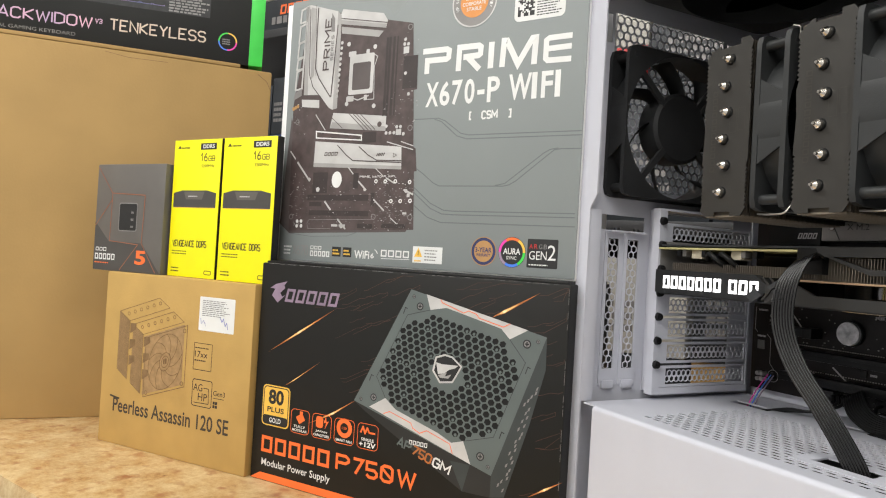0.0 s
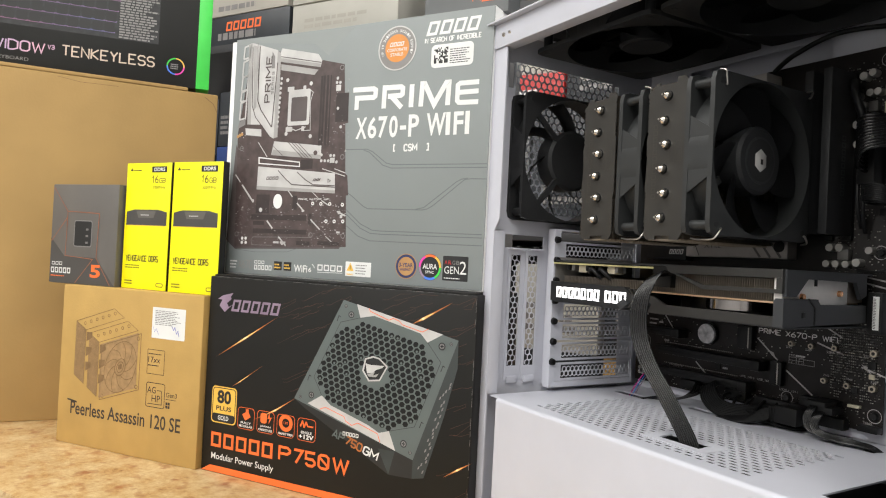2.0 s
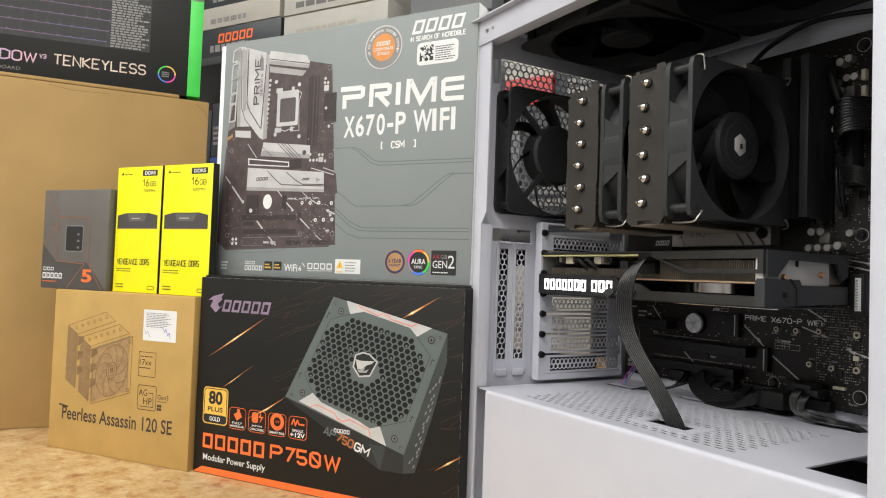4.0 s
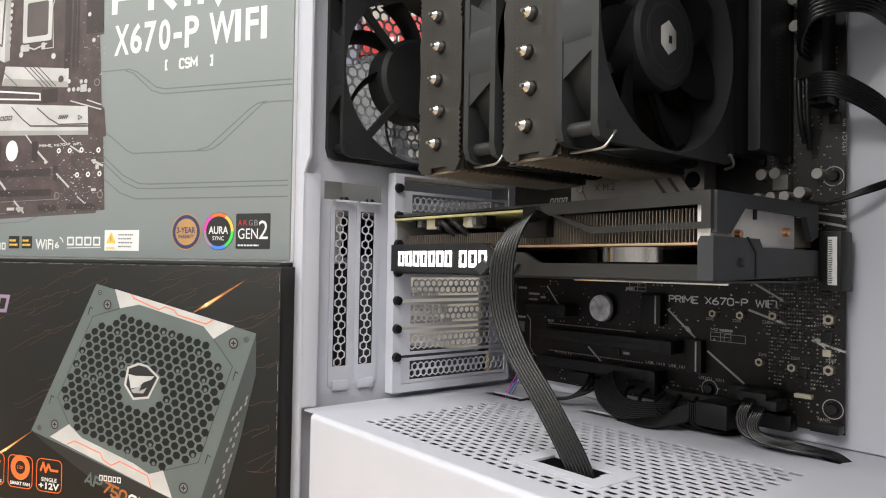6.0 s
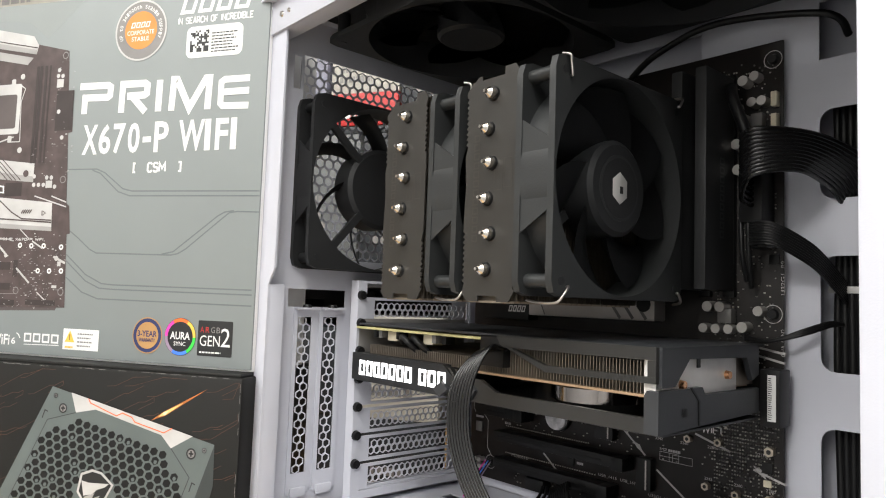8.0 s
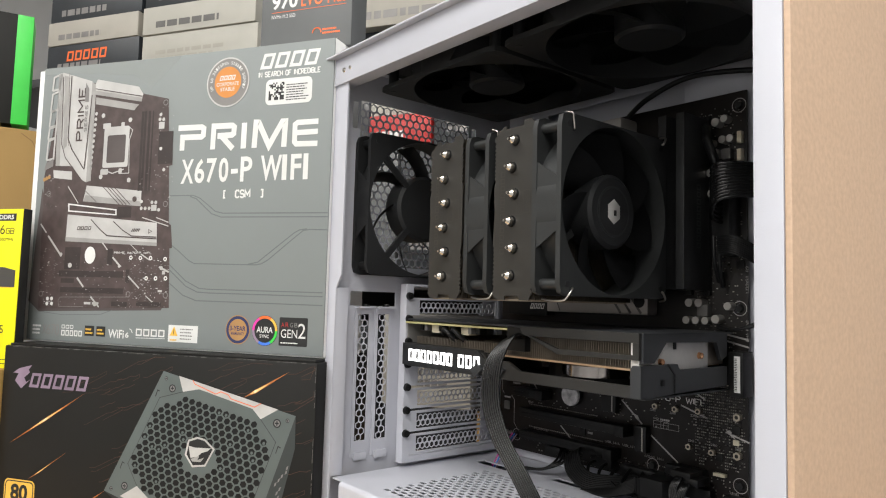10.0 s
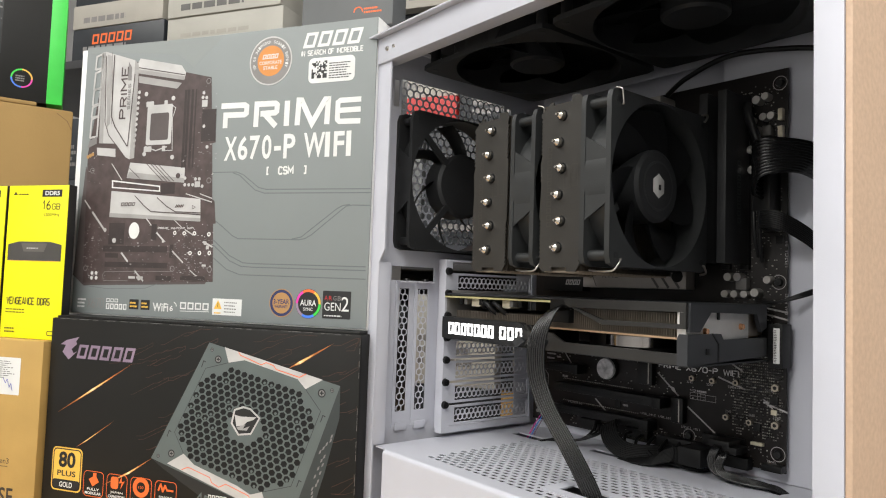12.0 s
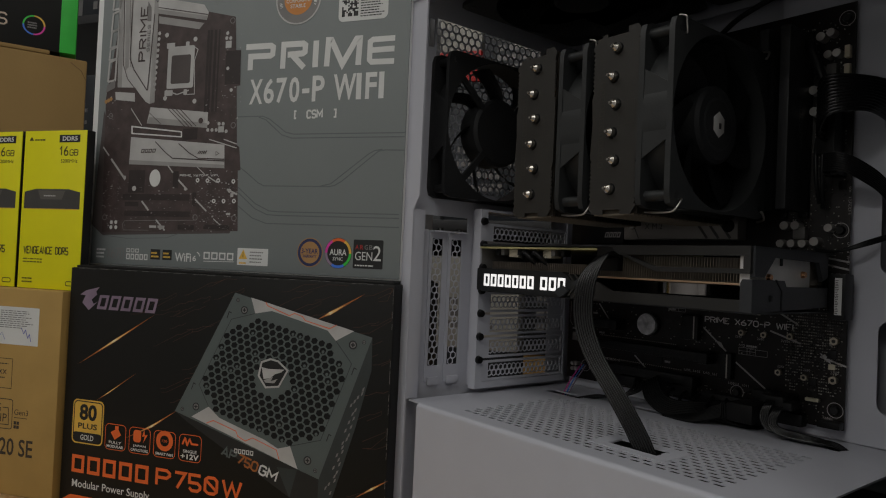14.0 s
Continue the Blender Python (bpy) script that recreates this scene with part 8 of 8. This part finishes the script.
def shelving():
    s = thing("shelving", SHELF, "dark steel storage shelves full of boxes behind the bench", "shelves")
    for z in (-0.05, 0.30, 0.70, 1.10):
        part("shelf_board", one_box(-1.30, -0.01, z, 0.75, 0.38, z + 0.018, 0.002), SHELF_STEEL, s)
    # dark sheet added to hide the bright wall and darken the gaps
    part("dark_backing", one_box(-1.30, 0.381, -0.9, 0.75, 0.387, 1.6, 0.001), SHELF_STEEL, s, "added dark sheet that keeps the gaps between the boxes dark")
    for u in (-1.30, -0.29, 0.73):
        for y in (0.0, 0.36):
            part("shelf_post", one_box(u, y, -0.9, u + 0.02, y + 0.02, 1.6, 0.002), SHELF_STEEL, s)


shelving()


def stock_box(u0, z0, u1, z1, y, mat, label, ink=None, rows=2, mark=None, seed=1):
    b = thing("stock_box", SHELF @ pose((u0 + u1) / 2, y, z0), label, "box", "boxes on the shelves")
    w, h = (u1 - u0) / 2, z1 - z0
    part("carton", one_box(-w, 0, 0, w, 0.26, h, 0.002), mat, b)
    if ink:
        part("print", bars(bmesh.new(), -w * 0.75, h * 0.22, w * 0.55, h * 0.60, rows, 2, seed, 0.6), ink, b)
    if mark:
        bm = bmesh.new()
        mark_blocks(bm, 5, -w * 0.55, h * 0.50, w * 0.35, h * 0.80, 2, 0.1, 0.3)
        part("word_mark", bm, mark, b, "plain coloured mark")
    return b


stock_box(-0.955, 0.7880, -0.716, 0.8380, 0.0, BOX_BEIGE, "beige flat mainboard box on the shelf", SILVER_DARK, 1, None, 3)
stock_box(-0.955, 0.7180, -0.712, 0.7875, 0.002, BOX_NIGHT, "black flat mainboard box with an orange mark on the shelf", SILVER_DARK, 1, ORANGE_PRINT, 4)
stock_box(-0.703, 0.7850, -0.440, 0.8400, 0.0, BOX_PALE, "pale cream flat mainboard box on the shelf", CHIP_GREY, 1, None, 5)
stock_box(-0.705, 0.7180, -0.436, 0.7845, 0.004, BOX_PALE, "pale flat mainboard box lower in the stack", BOX_BEIGE, 2, None, 6)
stock_box(-0.955, 0.8385, -0.712, 0.8950, 0.004, BOX_NIGHT, "dark flat mainboard box on top of the stack", SILVER_DARK, 1, None, 7)
stock_box(-0.703, 0.8405, -0.440, 0.9000, 0.004, BOX_NIGHT, "dark flat box on top of the stack", SILVER_DARK, 1, None, 8)
stock_box(-0.255, 0.7180, 0.020, 0.7450, 0.02, BOX_NIGHT, "dark flat box under a grey one", None)
stock_box(-0.255, 0.7455, 0.020, 0.8060, 0.0, BOX_BEIGE, "light grey flat mainboard box on the shelf", SILVER_DARK, 1, None, 9)
stock_box(-0.255, 0.8065, 0.020, 0.8600, 0.01, BOX_PALE, "pale flat box on the shelf", CHIP_GREY, 1, None, 10)
stock_box(-0.200, 0.5285, -0.088, 0.5400, 0.002, BOX_NIGHT, "thin dark carton under the red box", None)
# lower shelf: upright dark, white, gold and blue boxes
cols = ((-0.975, 0.060, BOX_NIGHT, SILVER_DARK), (-0.912, 0.048, BLUE_BOARD, SILVER_DARK), (-0.860, 0.050, BOX_NIGHT, GOLD_PRINT), (-0.806, 0.055, BLUE_BOARD, SILVER_DARK), (-0.748, 0.056, BOX_NIGHT, SILVER_DARK), (-0.688, 0.07, BOX_NIGHT, GOLD_PRINT), (-0.614, 0.07, BOX_NIGHT, SILVER_DARK), (-0.540, 0.07, BOX_NIGHT, SILVER_DARK))
for k, (u, w, mt, ink) in enumerate(cols):
    stock_box(u, 0.3180, u + w, 0.47 + 0.02 * (k % 3), 0.004 * (k % 2), mt, "upright dark retail box on the lower shelf", ink, 5, None, 20 + k)
    stock_box(u, 0.4715 + 0.02 * (k % 3), u + w, 0.60 + 0.015 * (k % 2), 0.006, BOX_NIGHT, "small retail box stacked on the lower shelf", cols[(k + 3) % 8][3], 4, None, 40 + k)
for k in range(6):
    u = -0.46 + 0.16 * k
    stock_box(u, 0.3180, u + 0.155, 0.5280, 0.0, (BOX_NIGHT, SSD_GREY, BOX_NIGHT)[k % 3], "dark retail box standing on the lower shelf", SILVER_DARK, 4, None, 60 + k)
stock_box(-0.460, 0.5285, -0.335, 0.6300, 0.0, BOX_BEIGE, "beige retail box stacked on the lower shelf", SILVER_DARK, 3, None, 70)
stock_box(-0.330, 0.5285, -0.206, 0.6600, 0.0, BOX_DUSK, "dull violet-grey retail box stacked on the lower shelf", SILVER_DARK, 3, None, 71)
stock_box(-0.200, 0.5405, -0.088, 0.5900, 0.0, BOX_RED, "red retail box stacked on the lower shelf", WHITE_PRINT, 1, None, 72)
stock_box(-0.200, 0.5905, -0.088, 0.6700, 0.004, BOX_PALE, "pale retail box on top of the red one", SILVER_DARK, 2, None, 73)
stock_box(-0.083, 0.5285, 0.100, 0.6500, 0.0, BOX_NIGHT, "dark retail box stacked on the lower shelf", SILVER_DARK, 3, None, 74)
stock_box(0.105, 0.5285, 0.300, 0.6300, 0.0, BOX_NIGHT, "dark retail box stacked on the lower shelf", SILVER_DARK, 3, None, 75)


def drive_box():
    b = thing("drive_box", pose(-0.287, -0.2026, 0.516, 0, 0, 30.5) @ pose(0, 0.018, 0), "dark grey drive carton with white and orange print", "box", "boxed parts")
    L, R, H = -0.0760, 0.0220, 0.1250
    part("carton", one_box(L, 0, 0, R, 0.030, H, 0.001), SSD_GREY, b)
    part("white_number", lettering(bmesh.new(), "970", L + 0.012, 0.0420, L + 0.040, 0.0560, 2, 0.03), WHITE_PRINT, b)
    bm = lettering(bmesh.new(), "EVO Plus", L + 0.044, 0.0420, R - 0.006, 0.0560, 2, 0.01)
    bars(bm, R - 0.030, 0.0130, R - 0.010, 0.0200, 2, 2, 4)
    line(bm, circle_pts(R - 0.036, 0.0150, 0.0045, 16)[:9], 0.0012, 2)
    line(bm, [(L + 0.012, 0.0390), (R - 0.006, 0.0395)], 0.0005, 2)
    part("orange_print", bm, ORANGE_PRINT, b, "orange printed words")
    part("small_words", lettering(bmesh.new(), "NVMe M.2 SSD", L + 0.012, 0.0330, L + 0.038, 0.0365, 2), WHITE_PRINT, b)


drive_box()

for k in range(9):
    u = -0.80 + 0.16 * k
    stock_box(u, -0.0320, u + 0.150, 0.115, 0.004 * (k % 2), (BOX_NIGHT, BOX_NIGHT, CARD_DULL)[k % 3], "retail box standing on the bottom shelf", SILVER_DARK, 3, None, 90 + k)
    stock_box(u, 0.1155, u + 0.150, 0.240 + 0.02 * (k % 3), 0.0, (BOX_NIGHT, BOX_PALE, BOX_NIGHT)[k % 3], "retail box stacked on the bottom shelf", SILVER_DARK, 3, None, 110 + k)
